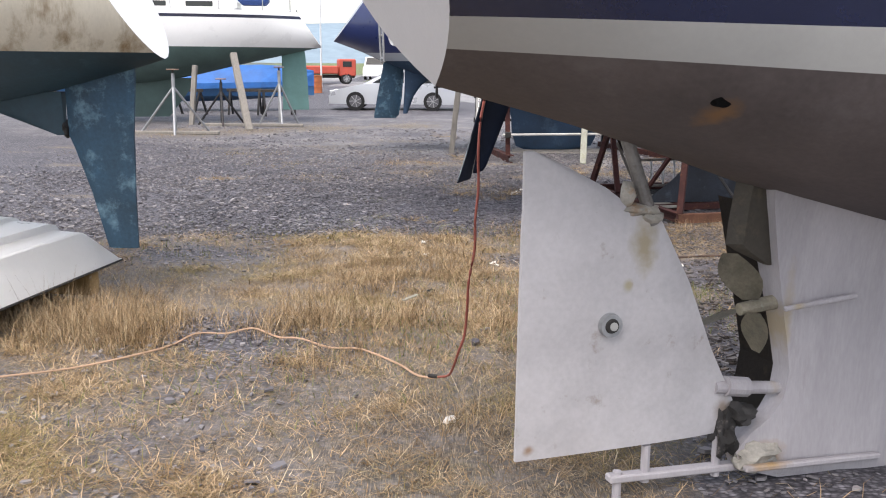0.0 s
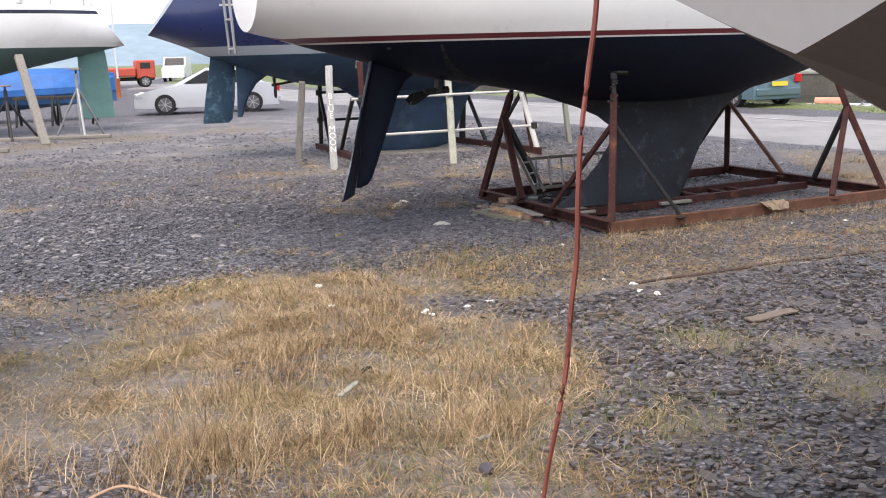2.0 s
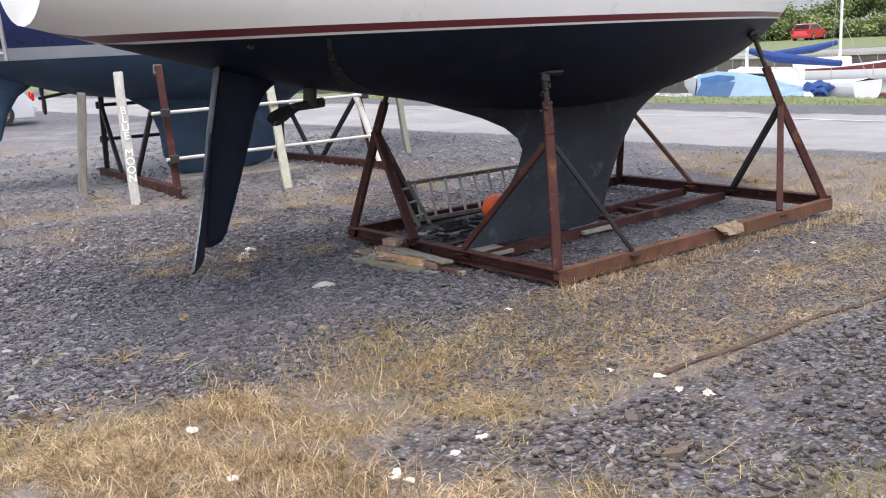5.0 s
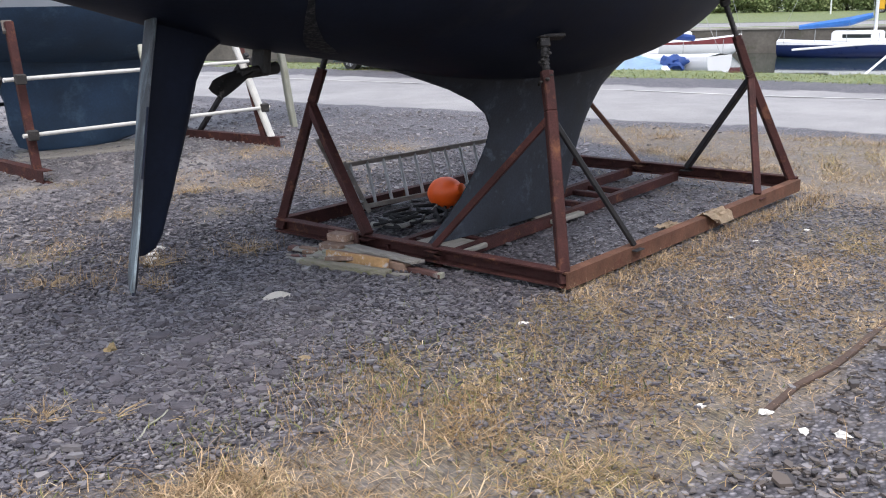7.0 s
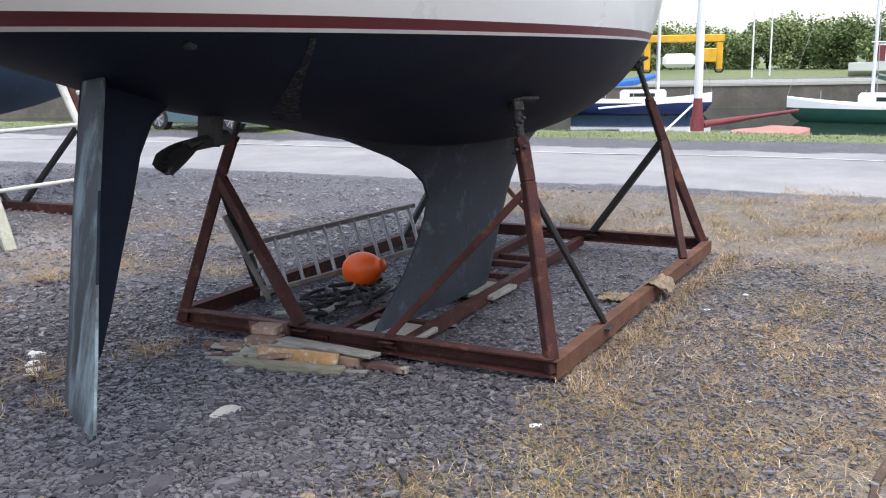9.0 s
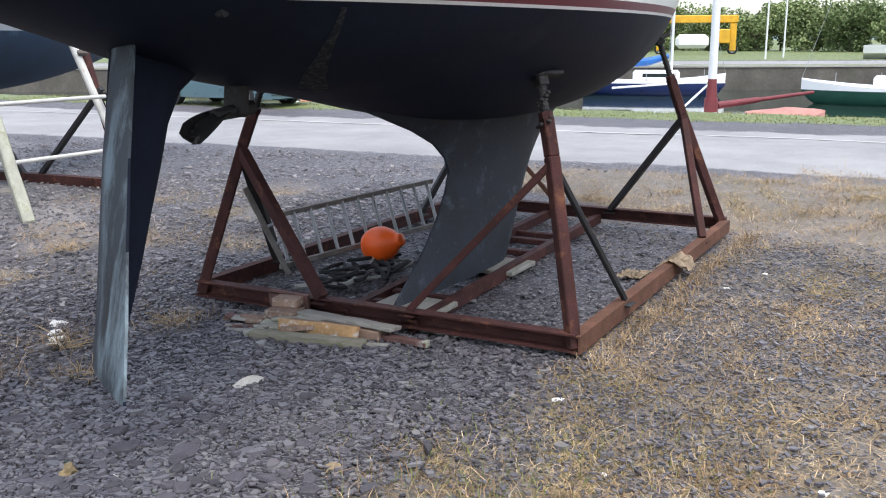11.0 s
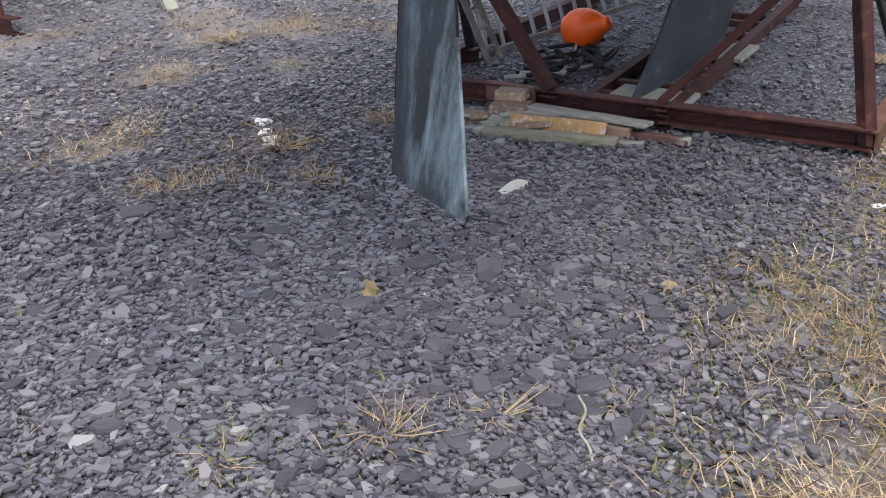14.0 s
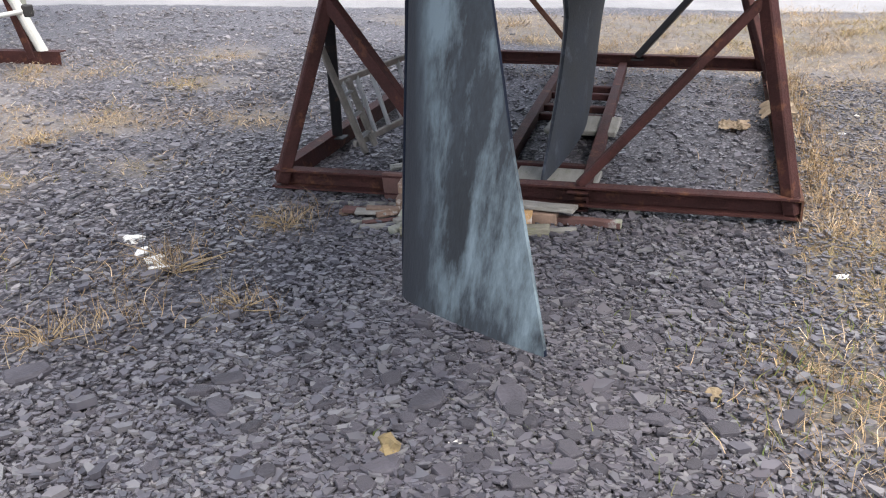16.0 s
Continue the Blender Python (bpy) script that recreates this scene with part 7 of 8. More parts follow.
for args in ((1.835, 11.3, gz, -65.6, 0.68, 0.07, 0.045, MOSSY, 0, "pale mossy board lying on the slate by the cradle"),
             (1.94, 11.33, gz, -69, 0.5, 0.036, 0.085, OCHRE, -8, "ochre board on edge with flecks of blue and white paint"),
             (1.99, 11.36, gz, -71, 0.5, 0.05, 0.07, PLANK_A, 0), (2.055, 11.3, gz, -76, 0.6, 0.07, 0.06, PLANK_A, 0),
             (2.11, 11.26, gz + 0.062, -80, 0.66, 0.11, 0.022, SILVER, -6, "grey-green silvered board on top of the heap"),
             (2.16, 10.93, gz, -79.7, 0.42, 0.042, 0.035, RED_BAR, 0, "red-brown batten with a white tip"), (2.195, 10.735, gz + 0.004, -79.7, 0.035, 0.044, 0.036, WOOD_WHITE, 0, "white end of a batten"),
             (2.0, 11.68, gz, -70, 0.2, 0.15, 0.09, PLANK_A, 0, "brown timber block with flecks of white paint"), (2.06, 11.72, gz + 0.09, -72, 0.17, 0.1, 0.05, PLANK_A, 0, "brown timber block with flecks of white paint"),
             (2.12, 11.78, gz, -79, 0.3, 0.035, 0.15, RED_BAR, 0, "red-brown board standing on edge against the cradle"),
             (1.78, 11.68, gz, -50, 0.36, 0.04, 0.02, PLANK_GREY), (1.84, 11.78, gz, -42, 0.34, 0.035, 0.02, PLANK_GREY), (1.72, 11.62, gz, -20, 0.12, 0.05, 0.04, WOOD_WHITE), (1.9, 11.84, gz, -60, 0.4, 0.05, 0.025, PLANK_A),
             (1.86, 11.62, gz + 0.025, -30, 0.24, 0.04, 0.02, PLANK_GREY), (1.98, 11.95, gz, -72, 0.45, 0.04, 0.02, PLANK_GREY), (2.03, 10.95, gz, -66, 0.14, 0.04, 0.02, PLANK_GREY)):
    plank(*args)
plank(2.48, 7.17, -0.088, 18, 0.4, 0.085, 0.016, WOOD_BROWN, 0, "flat brown board lying on the slate")
plank(-0.23, 6.44, -0.03, 55, 0.2, 0.03, 0.012, WOOD_WHITE, 0, "pale splinter of wood on the dry grass")
plank(4.9, 8.75, -0.07, 10, 0.35, 0.06, 0.03, WOOD_DARK, 0, "dark board end lying on the slate")
plank(5.3, 8.4, -0.07, 5, 0.45, 0.07, 0.03, WOOD_DARK, 0, "dark board end lying on the slate")
for k, yy in enumerate((10.55, 10.95)):
    plank(2.42 + 0.12 * k, yy + 0.3, -0.10, 100, 0.3, 0.07, 0.02, PLANK_GREY)

heap = random.Random(21)
for k in range(13):
    f = heap.random()
    plank(1.78 + 0.26 * f + heap.uniform(-0.1, 0.08), 11.9 - 0.55 * f + heap.uniform(-0.1, 0.1), gz + heap.uniform(0.0, 0.055), heap.uniform(-85, -30), heap.uniform(0.12, 0.38), heap.uniform(0.025, 0.06), heap.uniform(0.012, 0.03),
          heap.choice((PLANK_A, PLANK_GREY, PLANK_A, WOOD_WHITE, RED_BAR)), heap.uniform(-14, 14), "splintered offcut of old painted timber in the heap")

# long timber edge between the grass and the slate
bm = blank()
p = [Vector(on_ground(2.05 + 0.32 * k, 8.29 + 0.049 * k + 0.02 * math.sin(2 * k), -0.010 + 0.007 * math.sin(3.1 * k))) for k in range(15)]
for a, b_ in zip(p, p[1:]):
    bar(bm, a, b_, 0.035, 0.05, 0.004)
single("edging_board", bm, surface("rotten_brown_edging", (0.085, 0.055, 0.042), 0.9, 0, 0.3, 6, 60, 0.4, (0.1, 0.1, 0.1), 0.05, 5), "half-buried dark timber edging along the grass", "edging")


def cloth(x, y, z, seed, size=(0.36, 0.24), drape=0.07):
    """A crumpled sheet that sags over what it lies on."""
    bm = blank()
    rows, n = [], 16
    off = Vector((seed * 1.7, seed * 0.6, 0))
    for i in range(n):
        row = []
        for j in range(n):
            u, v = i / (n - 1) - 0.5, j / (n - 1) - 0.5
            p = Vector((u * 5, v * 5, 0)) + off
            shrink = 0.85 + 0.3 * noise.noise(p * 0.6)
            fold = 0.03 * abs(noise.noise(p)) + 0.022 * abs(noise.noise(p * 2.3)) + 0.004
            row.append((u * size[0] * shrink + 0.03 * noise.noise(p + Vector((7, 0, 0))), v * size[1] * shrink + 0.03 * noise.noise(p + Vector((0, 7, 0))), fold - drape * (2 * v) ** 2))
        rows.append(row)
    grid_faces(bm, rows)
    bmesh.ops.solidify(bm, geom=bm.faces[:], thickness=0.003)
    single("rag", bm, CANVAS, "pale crumpled cloth caught on the cradle beam", "cloth", Matrix.Translation((x, y, z)) @ pose(0, 0, 0, 0, 0, 11), smooth=True)


cloth(4.4, 10.37, 0.045, 3)
cloth(4.25, 10.62, -0.085, 11, (0.26, 0.2), 0.0)


def stone(x, y, size, material, label, seed, flat=0.4, name="white_stone", category="stone", group="white stones"):
    bm = blank()
    lump(bm, (0, 0, 0), (size, size * 0.7, size * flat), 0.35, seed)
    single(name, bm, material, label, category, Matrix.Translation(on_ground(x, y, size * flat * 0.4)) @ pose(0, 0, 0, 0, 0, seed * 47), group)


for k, (x, y, s) in enumerate(((2.05, 8.29, 0.05), (2.01, 8.09, 0.04), (2.09, 7.98, 0.045), (2.01, 9.75, 0.04), (0.92, 8.1, 0.045), (0.44, 7.95, 0.055), (-0.19, 8.86, 0.05), (-0.15, 8.25, 0.05), (0.74, 8.01, 0.035), (4.93, 9.95, 0.04),
                              (4.37, 9.98, 0.04), (1.08, 12.65, 0.055), (0.99, 12.5, 0.05), (0.93, 12.38, 0.05), (0.88, 12.3, 0.05), (0.98, 12.41, 0.03), (0.04, 4.13, 0.05), (-1.02, 10.29, 0.035), (0.47, 7.88, 0.035), (0.26, 10.61, 0.04),
                              (0.43, 10.49, 0.035), (1.9, 8.5, 0.03), (-0.55, 11.15, 0.02), (-0.6, 11.2, 0.02), (0.6, 11.7, 0.025), (1.5, 9.2, 0.025), (2.9, 9.1, 0.025), (0.25, 9.6, 0.02))):
    stone(x, y, s * (0.95 if y > 12.2 else 0.72), WHITE_STONE, "small white stone lying on the ground", k, 0.35)
bm = blank()
rows = []
for k in range(9):
    f = k / 8
    half = 0.034 * math.sin(math.pi * (0.12 + 0.8 * f))
    x = -0.085 + 0.17 * f
    rows.append([(x, -half + 0.05 * f * f, 0.0), (x, 0.05 * f * f, 0.05 * math.sin(math.pi * (0.1 + 0.8 * f))), (x, half + 0.05 * f * f, 0.0)])
grid_faces(bm, rows)
bmesh.ops.solidify(bm, geom=bm.faces[:], thickness=0.008)
single("shell_fragment", bm, WHITE_STONE, "curved white fragment lying on the slate", "fragment", Matrix.Translation(on_ground(1.18, 10.97, 0.005)) @ pose(0, 0, 0, 0, 0, -25), smooth=True)


def slab(x, y, r, seed, name="slate_slab", label="flat purple-grey slab of slate on the chippings", material=None, group="slate slabs"):
    rnd = random.Random(seed)
    n = rnd.randint(6, 9)
    bm = blank()
    turn = rnd.uniform(0, 6.28)
    outline = []
    for j in range(n):
        a = 2 * math.pi * (j + rnd.uniform(-0.25, 0.25)) / n
        k = r * rnd.uniform(0.75, 1.1)
        outline.append((math.cos(a) * k * 1.15, math.sin(a) * k * 0.8))
    low = [bm.verts.new((px, py, -0.012)) for px, py in outline]
    mid = [bm.verts.new((px, py, 0.008)) for px, py in outline]
    top = [bm.verts.new((px * 0.9, py * 0.9, 0.016 + rnd.uniform(-0.004, 0.004))) for px, py in outline]
    for a, b in ((low, mid), (mid, top)):
        for j in range(n):
            bm.faces.new((a[j], a[(j + 1) % n], b[(j + 1) % n], b[j]))
    bm.faces.new(top)
    single(name, bm, material or SLATE_BIG, label, "stone", Matrix.Translation(on_ground(x, y, 0.012)) @ pose(0, 0, 0, rnd.uniform(-6, 6), rnd.uniform(-6, 6), math.degrees(turn)), group)


for k, (x, y, r) in enumerate(((-0.01, 12.05, 0.13), (0.25, 11.41, 0.09), (0.1, 11.33, 0.09), (0.4, 10.78, 0.10), (0.06, 10.73, 0.09), (0.54, 10.56, 0.10), (0.43, 10.45, 0.05), (0.89, 11.06, 0.09), (0.04, 10.34, 0.08), (0.04, 9.91, 0.08), (0.08, 9.81, 0.10),
                               (0.18, 9.86, 0.09), (-0.44, 10.42, 0.10), (0.11, 10.57, 0.06), (0.06, 9.68, 0.07), (0.11, 10.01, 0.06), (-0.22, 9.87, 0.06), (0.3, 10.2, 0.05), (-0.3, 10.9, 0.07), (-0.7, 11.1, 0.06), (0.2, 5.43, 0.06), (3.1, 7.5, 0.09), (3.6, 7.9, 0.1), (2.9, 6.9, 0.08),
                               (-0.65, 10.2, 0.06), (0.75, 10.3, 0.05), (-0.1, 11.0, 0.06), (0.5, 9.95, 0.05), (-0.85, 10.75, 0.07), (1.4, 11.3, 0.05), (0.7, 11.4, 0.06), (-0.95, 11.5, 0.07))):
    slab(x, y, r * 0.62, 100 + k)
stone(0.15, 10.76, 0.045, surface("rusty_yellow_stone", (0.24, 0.18, 0.09), 0.85, 0, 0.3, 20, 90, 0.4), "yellow rusty lump on the slate", 5, 0.7, "yellow_stone", "stone", "odd stones")
stone(0.84, 10.01, 0.035, surface("ochre_stone", (0.27, 0.21, 0.13), 0.85, 0, 0.3, 20, 90, 0.4), "small ochre stone on the slate", 8, 0.6, "yellow_stone", "stone", "odd stones")
stone(-0.09, 6.86, 0.04, TYRE, "small black lump on the dry grass", 9, 0.6, "black_lump", "lump", "odd stones")
tw = path_tube("white_stick", [on_ground(-0.1, 9.66, 0.015), on_ground(-0.06, 9.7, 0.02), on_ground(-0.02, 9.76, 0.02), on_ground(0.05, 9.79, 0.03), on_ground(0.1, 9.85, 0.025)], 0.004, WOOD_WHITE)
tagged(tw, "bent white stick lying on the slate", "stick")


# ---- slate chippings and dry grass ----
def quick_mesh(name, verts, counts, loops, material):
    me = bpy.data.meshes.new(name)
    me.vertices.add(len(verts))
    me.vertices.foreach_set("co", np.asarray(verts, np.float32).ravel())
    me.loops.add(len(loops))
    me.loops.foreach_set("vertex_index", np.asarray(loops, np.int32))
    me.polygons.add(len(counts))
    starts = np.concatenate([[0], np.cumsum(counts)[:-1]])
    me.polygons.foreach_set("loop_start", starts.astype(np.int32))
    me.update(calc_edges=True)
    me.shade_flat()
    me.materials.append(material)
    return me


rng = np.random.default_rng(5)


def chips(x, y, r, lift=0.0):
    """Flat five-cornered flakes with thin edges, one at each place."""
    n = len(x)
    z = height(x, y) + lift
    turn = rng.uniform(0, 2 * np.pi, n)
    k = np.arange(5)
    ang = 2 * np.pi * k / 5 + rng.uniform(-0.5, 0.5, (n, 5))
    rad = r[:, None] * rng.uniform(0.62, 1.2, (n, 5))
    stretch = rng.uniform(0.45, 0.95, n)[:, None]
    lx, ly = np.cos(ang) * rad * 1.15, np.sin(ang) * rad * stretch
    px = lx * np.cos(turn)[:, None] - ly * np.sin(turn)[:, None]
    py = lx * np.sin(turn)[:, None] + ly * np.cos(turn)[:, None]
    tx, ty = rng.normal(0, 0.15, n)[:, None], rng.normal(0, 0.15, n)[:, None]
    tilt = px * tx + py * ty
    thick = (r * rng.uniform(0.16, 0.4, n))[:, None]
    base = (z + rng.uniform(0.0, 0.016, n) + r * 0.1)[:, None]
    top = np.stack([x[:, None] + px, y[:, None] + py, base + tilt + thick], -1)
    low = np.stack([x[:, None] + px * 1.05, y[:, None] + py * 1.05, base + tilt - thick * 0.7], -1)
    verts = np.concatenate([top, low], 1).reshape(-1, 3)
    off = (np.arange(n) * 10)[:, None]
    sides = np.stack([off + 5 + k, off + 5 + (k + 1) % 5, off + (k + 1) % 5, off + k], -1)
    loops = np.concatenate([off + k[None, :], sides.reshape(n, 20)], 1).ravel()
    return verts, np.tile([5, 4, 4, 4, 4, 4], n), loops


def scatter(n, x0, x1, y0, y1, keep):
    x, y = rng.uniform(x0, x1, n), rng.uniform(y0, y1, n)
    edge = np.minimum(np.minimum(x - x0, x1 - x), np.minimum(y - y0, y1 - y))
    ok = rng.uniform(0, 1, n) < keep(x, y) * np.clip(edge / 0.8, 0, 1)
    return x[ok], y[ok]


def bare(x, y):
    return np.clip(1.0 - 1.35 * straw_cover(x, y), np.where(y > 12, 0.18, 0.006), 1) * (1 - smooth(-7.6, -7.0, across_road(x, y)))


def lay(name, label, groups, material):
    """Join batches of bits into one mesh."""
    V, C, Lp, base = [], [], [], 0
    for v, c, l in groups:
        V.append(v)
        C.append(c)
        Lp.append(l + base)
        base += len(v)
    me = quick_mesh(name, np.concatenate(V), np.concatenate(C), np.concatenate(Lp), material)
    return tagged(new(name, me), label, "gravel" if "chip" in name else "grass", kind="stuff")


def patchy(x, y):
    """Chippings worn away in streaks, so that the dust between them shows."""
    w = 0.5 + 0.5 * np.sin(1.3 * x + 1.9 * np.sin(0.8 * y)) * np.sin(2.1 * y + 1.2 * np.sin(0.9 * x))
    return bare(x, y) * (0.25 + 0.75 * w)


batches, pale, soiled = [], [], []
for n, x0, x1, y0, y1, med in ((62000, -1.6, 1.9, 9.2, 11.9, 0.0095), (36000, -2.2, 3.0, 9.0, 13.4, 0.0112), (2500, -2.2, 3.0, 9.0, 13.4, 0.019), (36000, -3.4, 6.3, 8.8, 15.0, 0.0115), (26000, 0.2, 6.6, 4.3, 9.2, 0.014), (17000, -4.5, 2.0, 2.5, 10.0, 0.013), (30000, -6, 5.5, 12.3, 18.5, 0.0135), (26000, -7, 9, 13, 24, 0.017), (8000, -7, 0, 8.5, 14, 0.018)):
    x, y = scatter(n, x0, x1, y0, y1, patchy if y0 >= 12 else bare)
    r = np.clip(np.exp(rng.normal(math.log(med), 0.36, len(x))), 0.005, 0.045)
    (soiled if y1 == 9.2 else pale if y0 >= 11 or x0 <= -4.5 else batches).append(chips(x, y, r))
# small chips that show between the tufts beside the cradle
x, y = scatter(42000, 0.7, 6.4, 8.2, 11.0, lambda u, v: np.clip(straw_cover(u, v) * 1.3 - 0.1, 0, 1))
batches.append(chips(x, y, np.clip(np.exp(rng.normal(math.log(0.0085), 0.35, len(x))), 0.004, 0.022)))
lay("slate_chippings", "loose purple-grey slate chippings over the yard", batches, SLATE_CHIP)
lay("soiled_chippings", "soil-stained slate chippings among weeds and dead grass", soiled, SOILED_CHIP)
lay("dust_sheen_chippings", "pale slate chippings farther over the yard, dust and sky sheen in their colour", pale, DUST_SHEEN_CHIP)


def blades(x, y, length, lean, width):
    """Thin bent blades, one at each place."""
    n = len(x)
    z = height(x, y)
    a = rng.uniform(0, 2 * np.pi, n)
    d = np.stack([np.cos(a), np.sin(a)], -1)
    side = np.stack([-d[:, 1], d[:, 0], np.zeros(n)], -1) * (width / 2)[:, None]
    p0 = np.stack([x, y, z - 0.005], -1)
    s1, s2 = np.sin(lean * 0.78), np.sin(np.minimum(lean * 1.25, 1.66))
    c1, c2 = 0.7 * np.cos(lean * 0.78), np.cos(np.minimum(lean * 1.25, 1.66))
    p1 = p0 + np.concatenate([d * (s1 * length * 0.5)[:, None], (c1 * length * 0.5)[:, None]], 1)
    a2 = a + rng.normal(0, 0.7, n)
    d2 = np.stack([np.cos(a2), np.sin(a2)], -1)
    p2 = p1 + np.concatenate([d2 * (s2 * length * 0.5)[:, None], (c2 * length * 0.5)[:, None]], 1)
    p2[:, 2] = np.maximum(p2[:, 2], z + 0.008)
    verts = np.stack([p0 - side, p0 + side, p1 + side * 0.8, p1 - side * 0.8, p2], 1).reshape(-1, 3)
    off = (np.arange(n) * 5)[:, None]
    loops = np.concatenate([off + np.array([[0, 1, 2, 3]]), off + np.array([[3, 2, 4]])], 1).ravel()
    return verts, np.tile([4, 3], n), loops


def clumped(x, y):
    c = straw_cover(x, y)
    w = 0.5 + 0.5 * np.sin(5.1 * x + 2.0 * np.sin(3.7 * y)) * np.sin(4.3 * y + 1.7 * np.sin(2.9 * x))
    w2 = 0.5 + 0.5 * np.sin(1.3 * x + 0.7 + np.sin(1.9 * y)) * np.sin(1.1 * y + 0.4)
    return c**1.5 * (0.08 + 0.92 * w**2.2) * (0.3 + 0.7 * w2)


batches, olive = [], []
for n, x0, x1, y0, y1, ln, flat in ((1300000, -3.6, 1.8, 2.4, 9.9, 0.095, 1.38), (110000, -1.6, 1.4, 4.4, 9.8, 0.10, 0.95), (620000, 0.7, 6.2, 8.2, 11.2, 0.06, 1.3), (250000, 5.3, 10.5, 8.5, 15.0, 0.11, 1.2), (150000, -4, 5.5, 9.6, 18.5, 0.10, 1.25), (150000, -9, 3, 11, 27, 0.11, 1.25), (30000, 4.2, 7.5, 10.0, 13.5, 0.09, 1.2), (170000, 0.6, 5.5, 5, 8.4, 0.07, 1.3), (520000, -4.5, 5.8, 12.2, 17.4, 0.085, 1.22)):
    x, y = scatter(n, x0, x1, y0, y1, clumped)
    m = len(x)
    length = ln * rng.lognormal(0, 0.42, m)
    lean = np.clip(rng.normal(flat, 0.2, m), 0.2, 1.57)
    width = rng.uniform(0.0018, 0.0046, m)
    tint = 0.5 + 0.5 * np.sin(1.9 * x + 1.3 * np.sin(1.4 * y + 0.5)) * np.sin(1.7 * y + 0.9)
    yellow = rng.uniform(0, 1, m) < np.clip(tint * 1.3 - 0.6, 0.04, 0.5)
    for pick, bunch in ((yellow, olive), (~yellow, batches)):
        bunch.append(blades(x[pick], y[pick], length[pick], lean[pick], width[pick]))
lay("yellowing_grass", "yellow-green matted grass among the straw", olive, OLIVE_STRAW)
# long pale tussocks, combed over by the wind
for cx, cy, r, n, ln in ((-0.84, 6.6, 0.16, 420, 0.2), (-0.53, 6.9, 0.13, 320, 0.17), (0.0, 7.8, 0.18, 380, 0.17), (0.8, 7.2, 0.15, 260, 0.15), (-0.4, 7.3, 0.2, 300, 0.16), (0.0, 8.2, 0.14, 260, 0.15), (0.3, 5.8, 0.2, 450, 0.2), (-0.58, 5.2, 0.18, 330, 0.15),
                         (-2.5, 6.0, 0.2, 420, 0.2), (-2.3, 6.5, 0.2, 420, 0.2), (-2.1, 5.7, 0.24, 1500, 0.25), (-1.95, 5.45, 0.16, 700, 0.22), (-2.4, 5.75, 0.25, 1100, 0.26), (-0.95, 5.75, 0.2, 1100, 0.24), (-0.75, 5.95, 0.15, 600, 0.22), (-0.3, 5.95, 0.16, 400, 0.2), (-1.85, 5.35, 0.18, 420, 0.19), (-1.7, 5.9, 0.16, 340, 0.18), (-2.35, 5.4, 0.2, 380, 0.2), (0.13, 4.1, 0.15, 260, 0.18), (-0.2, 6.2, 0.2, 330, 0.17), (0.45, 6.6, 0.2, 330, 0.18),
                         (0.9, 12.3, 0.1, 160, 0.16), (0.72, 11.75, 0.08, 90, 0.13), (0.2, 12.2, 0.09, 110, 0.12), (0.4, 12.1, 0.09, 120, 0.13), (-0.35, 10.15, 0.07, 80, 0.1), (1.55, 12.15, 0.12, 150, 0.15), (-1.2, 7.9, 0.2, 200, 0.14), (0.75, 9.5, 0.25, 420, 0.1), (1.0, 9.35, 0.35, 300, 0.09), (1.3, 9.3, 0.3, 300, 0.08), (1.0, 9.7, 0.25, 160, 0.08), (1.7, 9.1, 0.3, 400, 0.09), (2.4, 9.3, 0.4, 700, 0.09), (3.4, 9.6, 0.5, 700, 0.09)):
    x, y = rng.normal(cx, r, n), rng.normal(cy, r * 0.8, n)
    batches.append(blades(x, y, ln * rng.lognormal(0, 0.3, n), np.clip(rng.normal(0.75, 0.35, n), 0.1, 1.5), rng.uniform(0.0018, 0.0038, n)))
# seed heads along the cradle's side
x = rng.uniform(2.4, 6.2, 1500)
y = 9.96 + 0.198 * (x - 2.53) - np.abs(rng.normal(0, 0.1, 1500)) - 0.06
batches.append(blades(x, y, rng.uniform(0.06, 0.17, 1500), np.clip(rng.normal(0.7, 0.35, 1500), 0.05, 1.4), np.full(1500, 0.0032)))
lay("dry_grass", "matted straw-coloured dry grass growing through the gravel", batches, STRAW)

batches = []
for cx, cy, r, n in ((-0.7, 10.35, 0.12, 120), (0.95, 9.75, 0.5, 260), (-0.9, 11.6, 0.12, 90), (1.3, 9.2, 0.5, 500), (0.1, 9.5, 0.12, 110), (0.85, 6.2, 0.5, 600), (0.4, 5.6, 0.4, 400), (-0.8, 9.4, 0.6, 500), (-2.2, 8.6, 0.6, 500), (-0.6, 5.0, 0.5, 300), (0.3, 12.9, 0.2, 60), (0.8, 9.6, 0.3, 120), (1.9, 6.85, 0.2, 350), (2.2, 5.9, 0.25, 350), (1.15, 5.7, 0.2, 300), (1.05, 9.5, 0.35, 220), (-0.2, 5.6, 0.4, 400), (0.5, 6.9, 0.4, 350), (-1.4, 4.6, 0.4, 350), (-0.95, 10.0, 0.08, 90)):
    x, y = rng.normal(cx, r, n), rng.normal(cy, r, n)
    batches.append(blades(x, y, rng.uniform(0.03, 0.11, n), np.clip(rng.normal(0.7, 0.35, n), 0.1, 1.4), rng.uniform(0.003, 0.006, n)))
# the verge between road and water
u, w = rng.uniform(-26, 16, 26000), rng.uniform(-0.2, 3.2, 26000)
x = 14.65 + w * 0.957 - 0.29 * u
y = 18.5 + w * 0.29 + 0.957 * u
batches.append(blades(x, y, rng.uniform(0.03, 0.085, 26000), np.clip(rng.normal(0.9, 0.3, 26000), 0.05, 1.5), rng.uniform(0.01, 0.02, 26000)))
lay("green_grass", "short green grass in tufts and along the verge", batches, GREEN_GRASS)

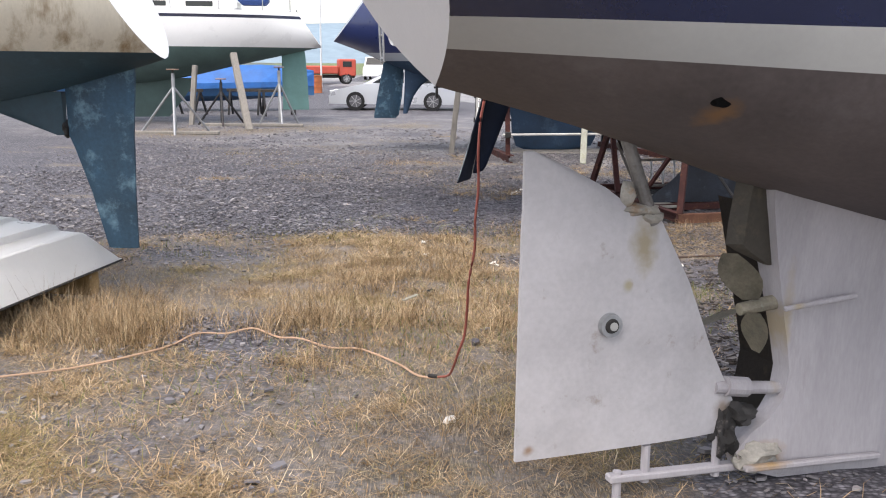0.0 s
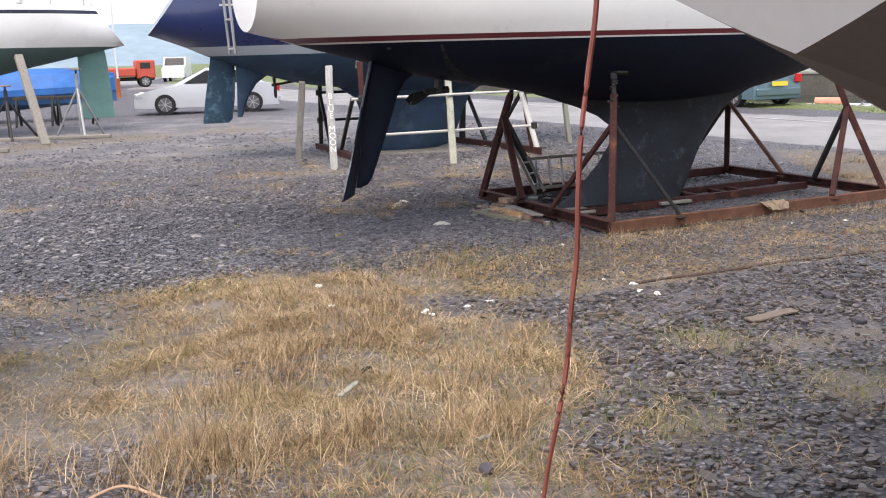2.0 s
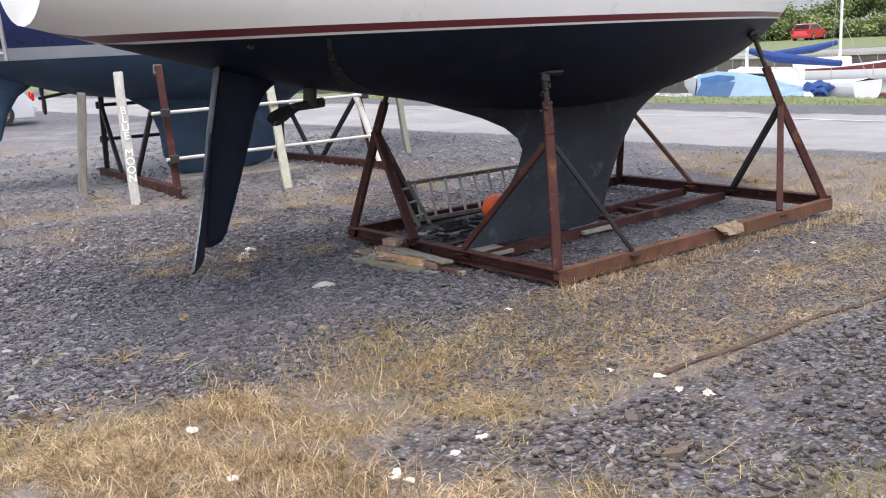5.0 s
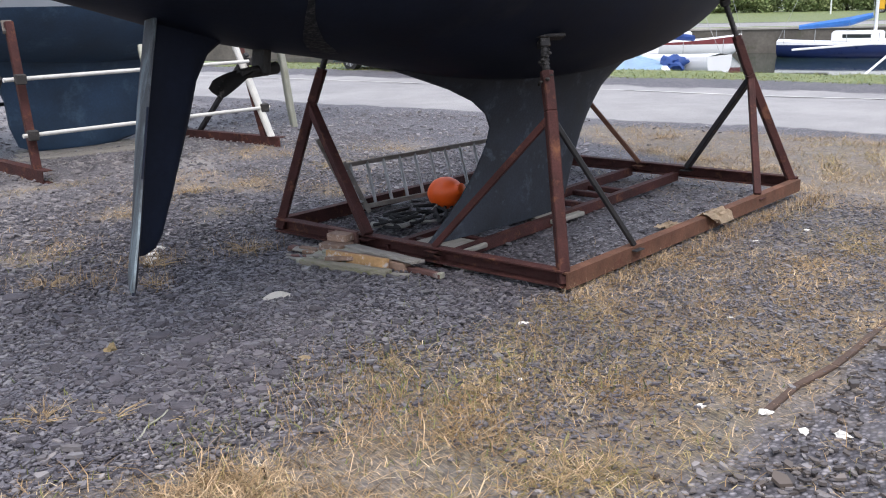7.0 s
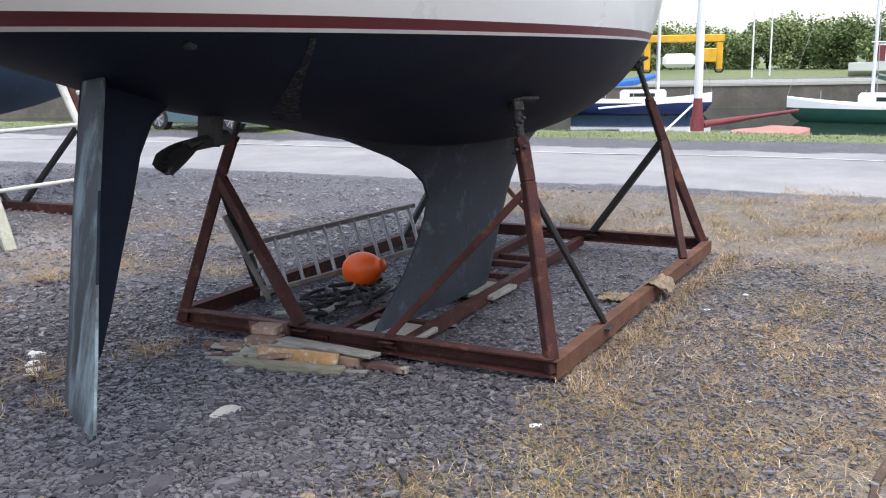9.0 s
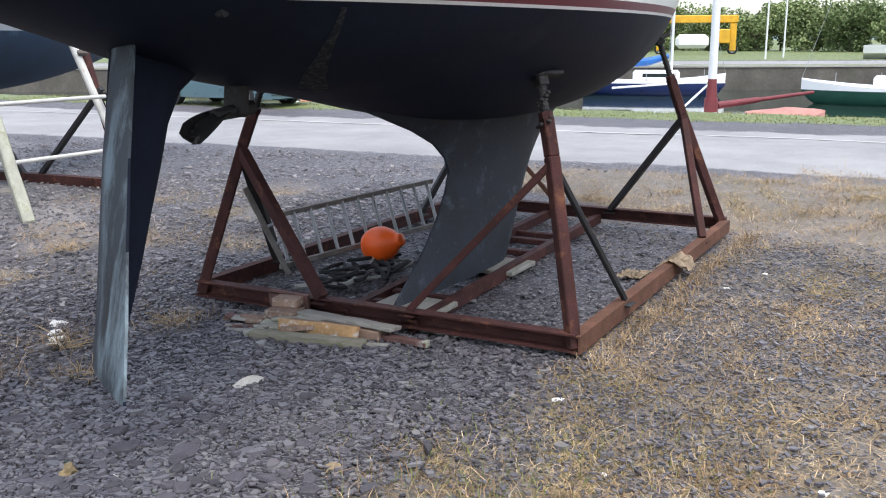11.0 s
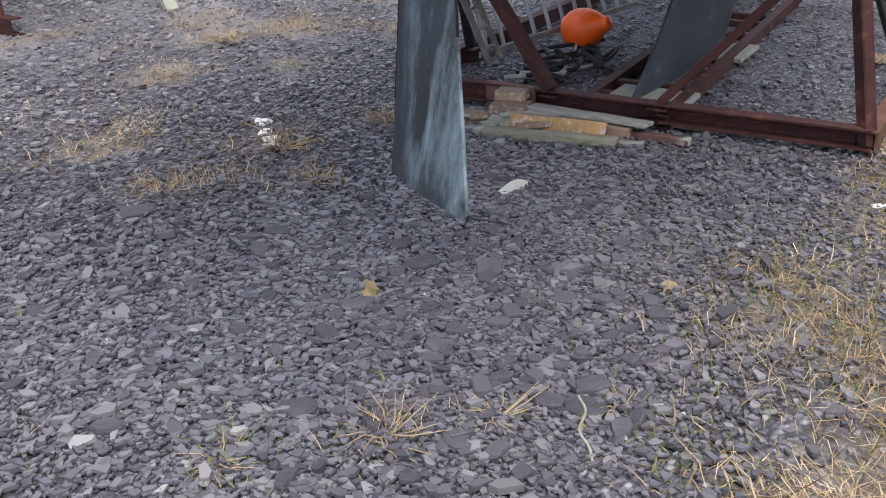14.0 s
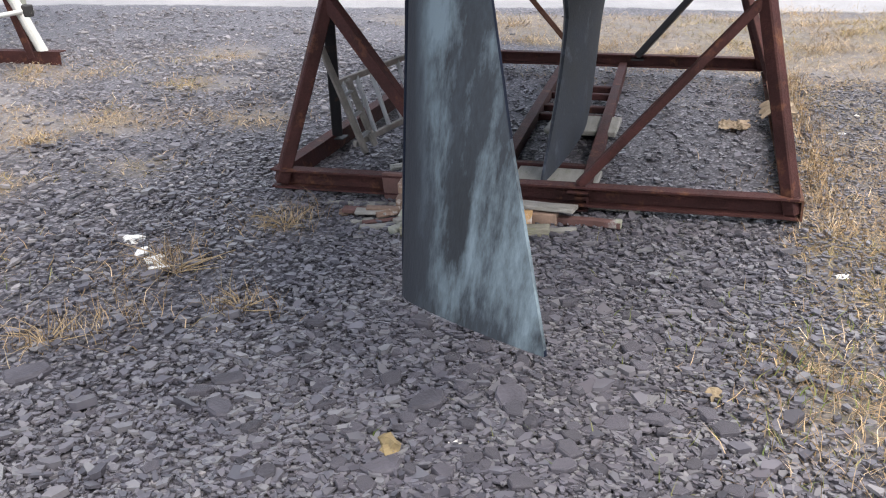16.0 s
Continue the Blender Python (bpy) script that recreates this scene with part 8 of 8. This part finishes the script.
# dead twiggy weeds on the slate
WEED_STALK = surface("dead_weed_stalk", (0.36, 0.27, 0.16), 0.9)
for k, (x, y, s) in enumerate(((0.9, 12.25, 0.3), (0.72, 11.75, 0.18), (1.55, 12.15, 0.22), (-0.35, 10.15, 0.2), (-0.1, 9.98, 0.2), (0.2, 12.2, 0.22), (-0.72, 10.4, 0.14), (0.25, 16.5, 0.35), (0.15, 9.75, 0.12), (-0.05, 21.0, 0.5))):
    rnd = random.Random(k)
    weed = thing("dead_weed", "dry brown twiggy weed rooted in the slate", "weed", Matrix.Translation(on_ground(x, y)), "dead weeds")
    for j in range(22):
        bm = blank()
        a, e = rnd.uniform(0, 6.28), rnd.uniform(0.15, 0.9)
        l1 = s * rnd.uniform(0.4, 1.0)
        p1 = Vector((math.cos(a) * math.cos(e) * l1 * 0.5, math.sin(a) * math.cos(e) * l1 * 0.5, math.sin(e) * l1 * 0.3))
        p2 = p1 + Vector((math.cos(a + 0.4) * l1 * 0.5, math.sin(a + 0.4) * l1 * 0.5, math.sin(e) * l1 * 0.2))
        tube(bm, (0, 0, -0.01), p1, 0.003, 0.002, 4)
        tube(bm, p1, p2, 0.002, 0.001, 4)
        part("stalk", bm, WEED_STALK, weed)

# the larger single flakes that lie loose on the chippings
flake_meshes = []
for k in range(14):
    rnd = random.Random(500 + k)
    n = rnd.randint(5, 7)
    ring = [(math.cos(6.283 * (j + rnd.uniform(-0.3, 0.3)) / n), math.sin(6.283 * (j + rnd.uniform(-0.3, 0.3)) / n) * rnd.uniform(0.55, 0.95)) for j in range(n)]
    me = bpy.data.meshes.new("slate_flake")
    me.from_pydata([(x * 1.04, y * 1.04, -0.2) for x, y in ring] + [(x, y, 0.12) for x, y in ring] + [(x * 0.86, y * 0.86, 0.2 + rnd.uniform(-0.05, 0.05)) for x, y in ring], [],
                   [(j + o, (j + 1) % n + o, (j + 1) % n + o + n, j + o + n) for o in (0, n) for j in range(n)] + [tuple(range(2 * n, 3 * n))])
    me.materials.append(SLATE_BIG)
    flake_meshes.append(me)
rnd = random.Random(77)
for k in range(300):
    x, y = rnd.gauss(0.35, 0.65), rnd.gauss(10.45, 0.65)
    if float(straw_cover(x, y)) > 0.35:
        continue
    size = min(max(rnd.lognormvariate(math.log(0.026), 0.3), 0.016), 0.05)
    fl = new("slate_flake", rnd.choice(flake_meshes))
    fl.parent = ground
    fl.matrix_local = Matrix.Translation(on_ground(x, y, 0.014 + 0.1 * size)) @ pose(0, 0, 0, rnd.gauss(0, 9), rnd.gauss(0, 9), rnd.uniform(0, 360)) @ Matrix.Scale(size, 4)
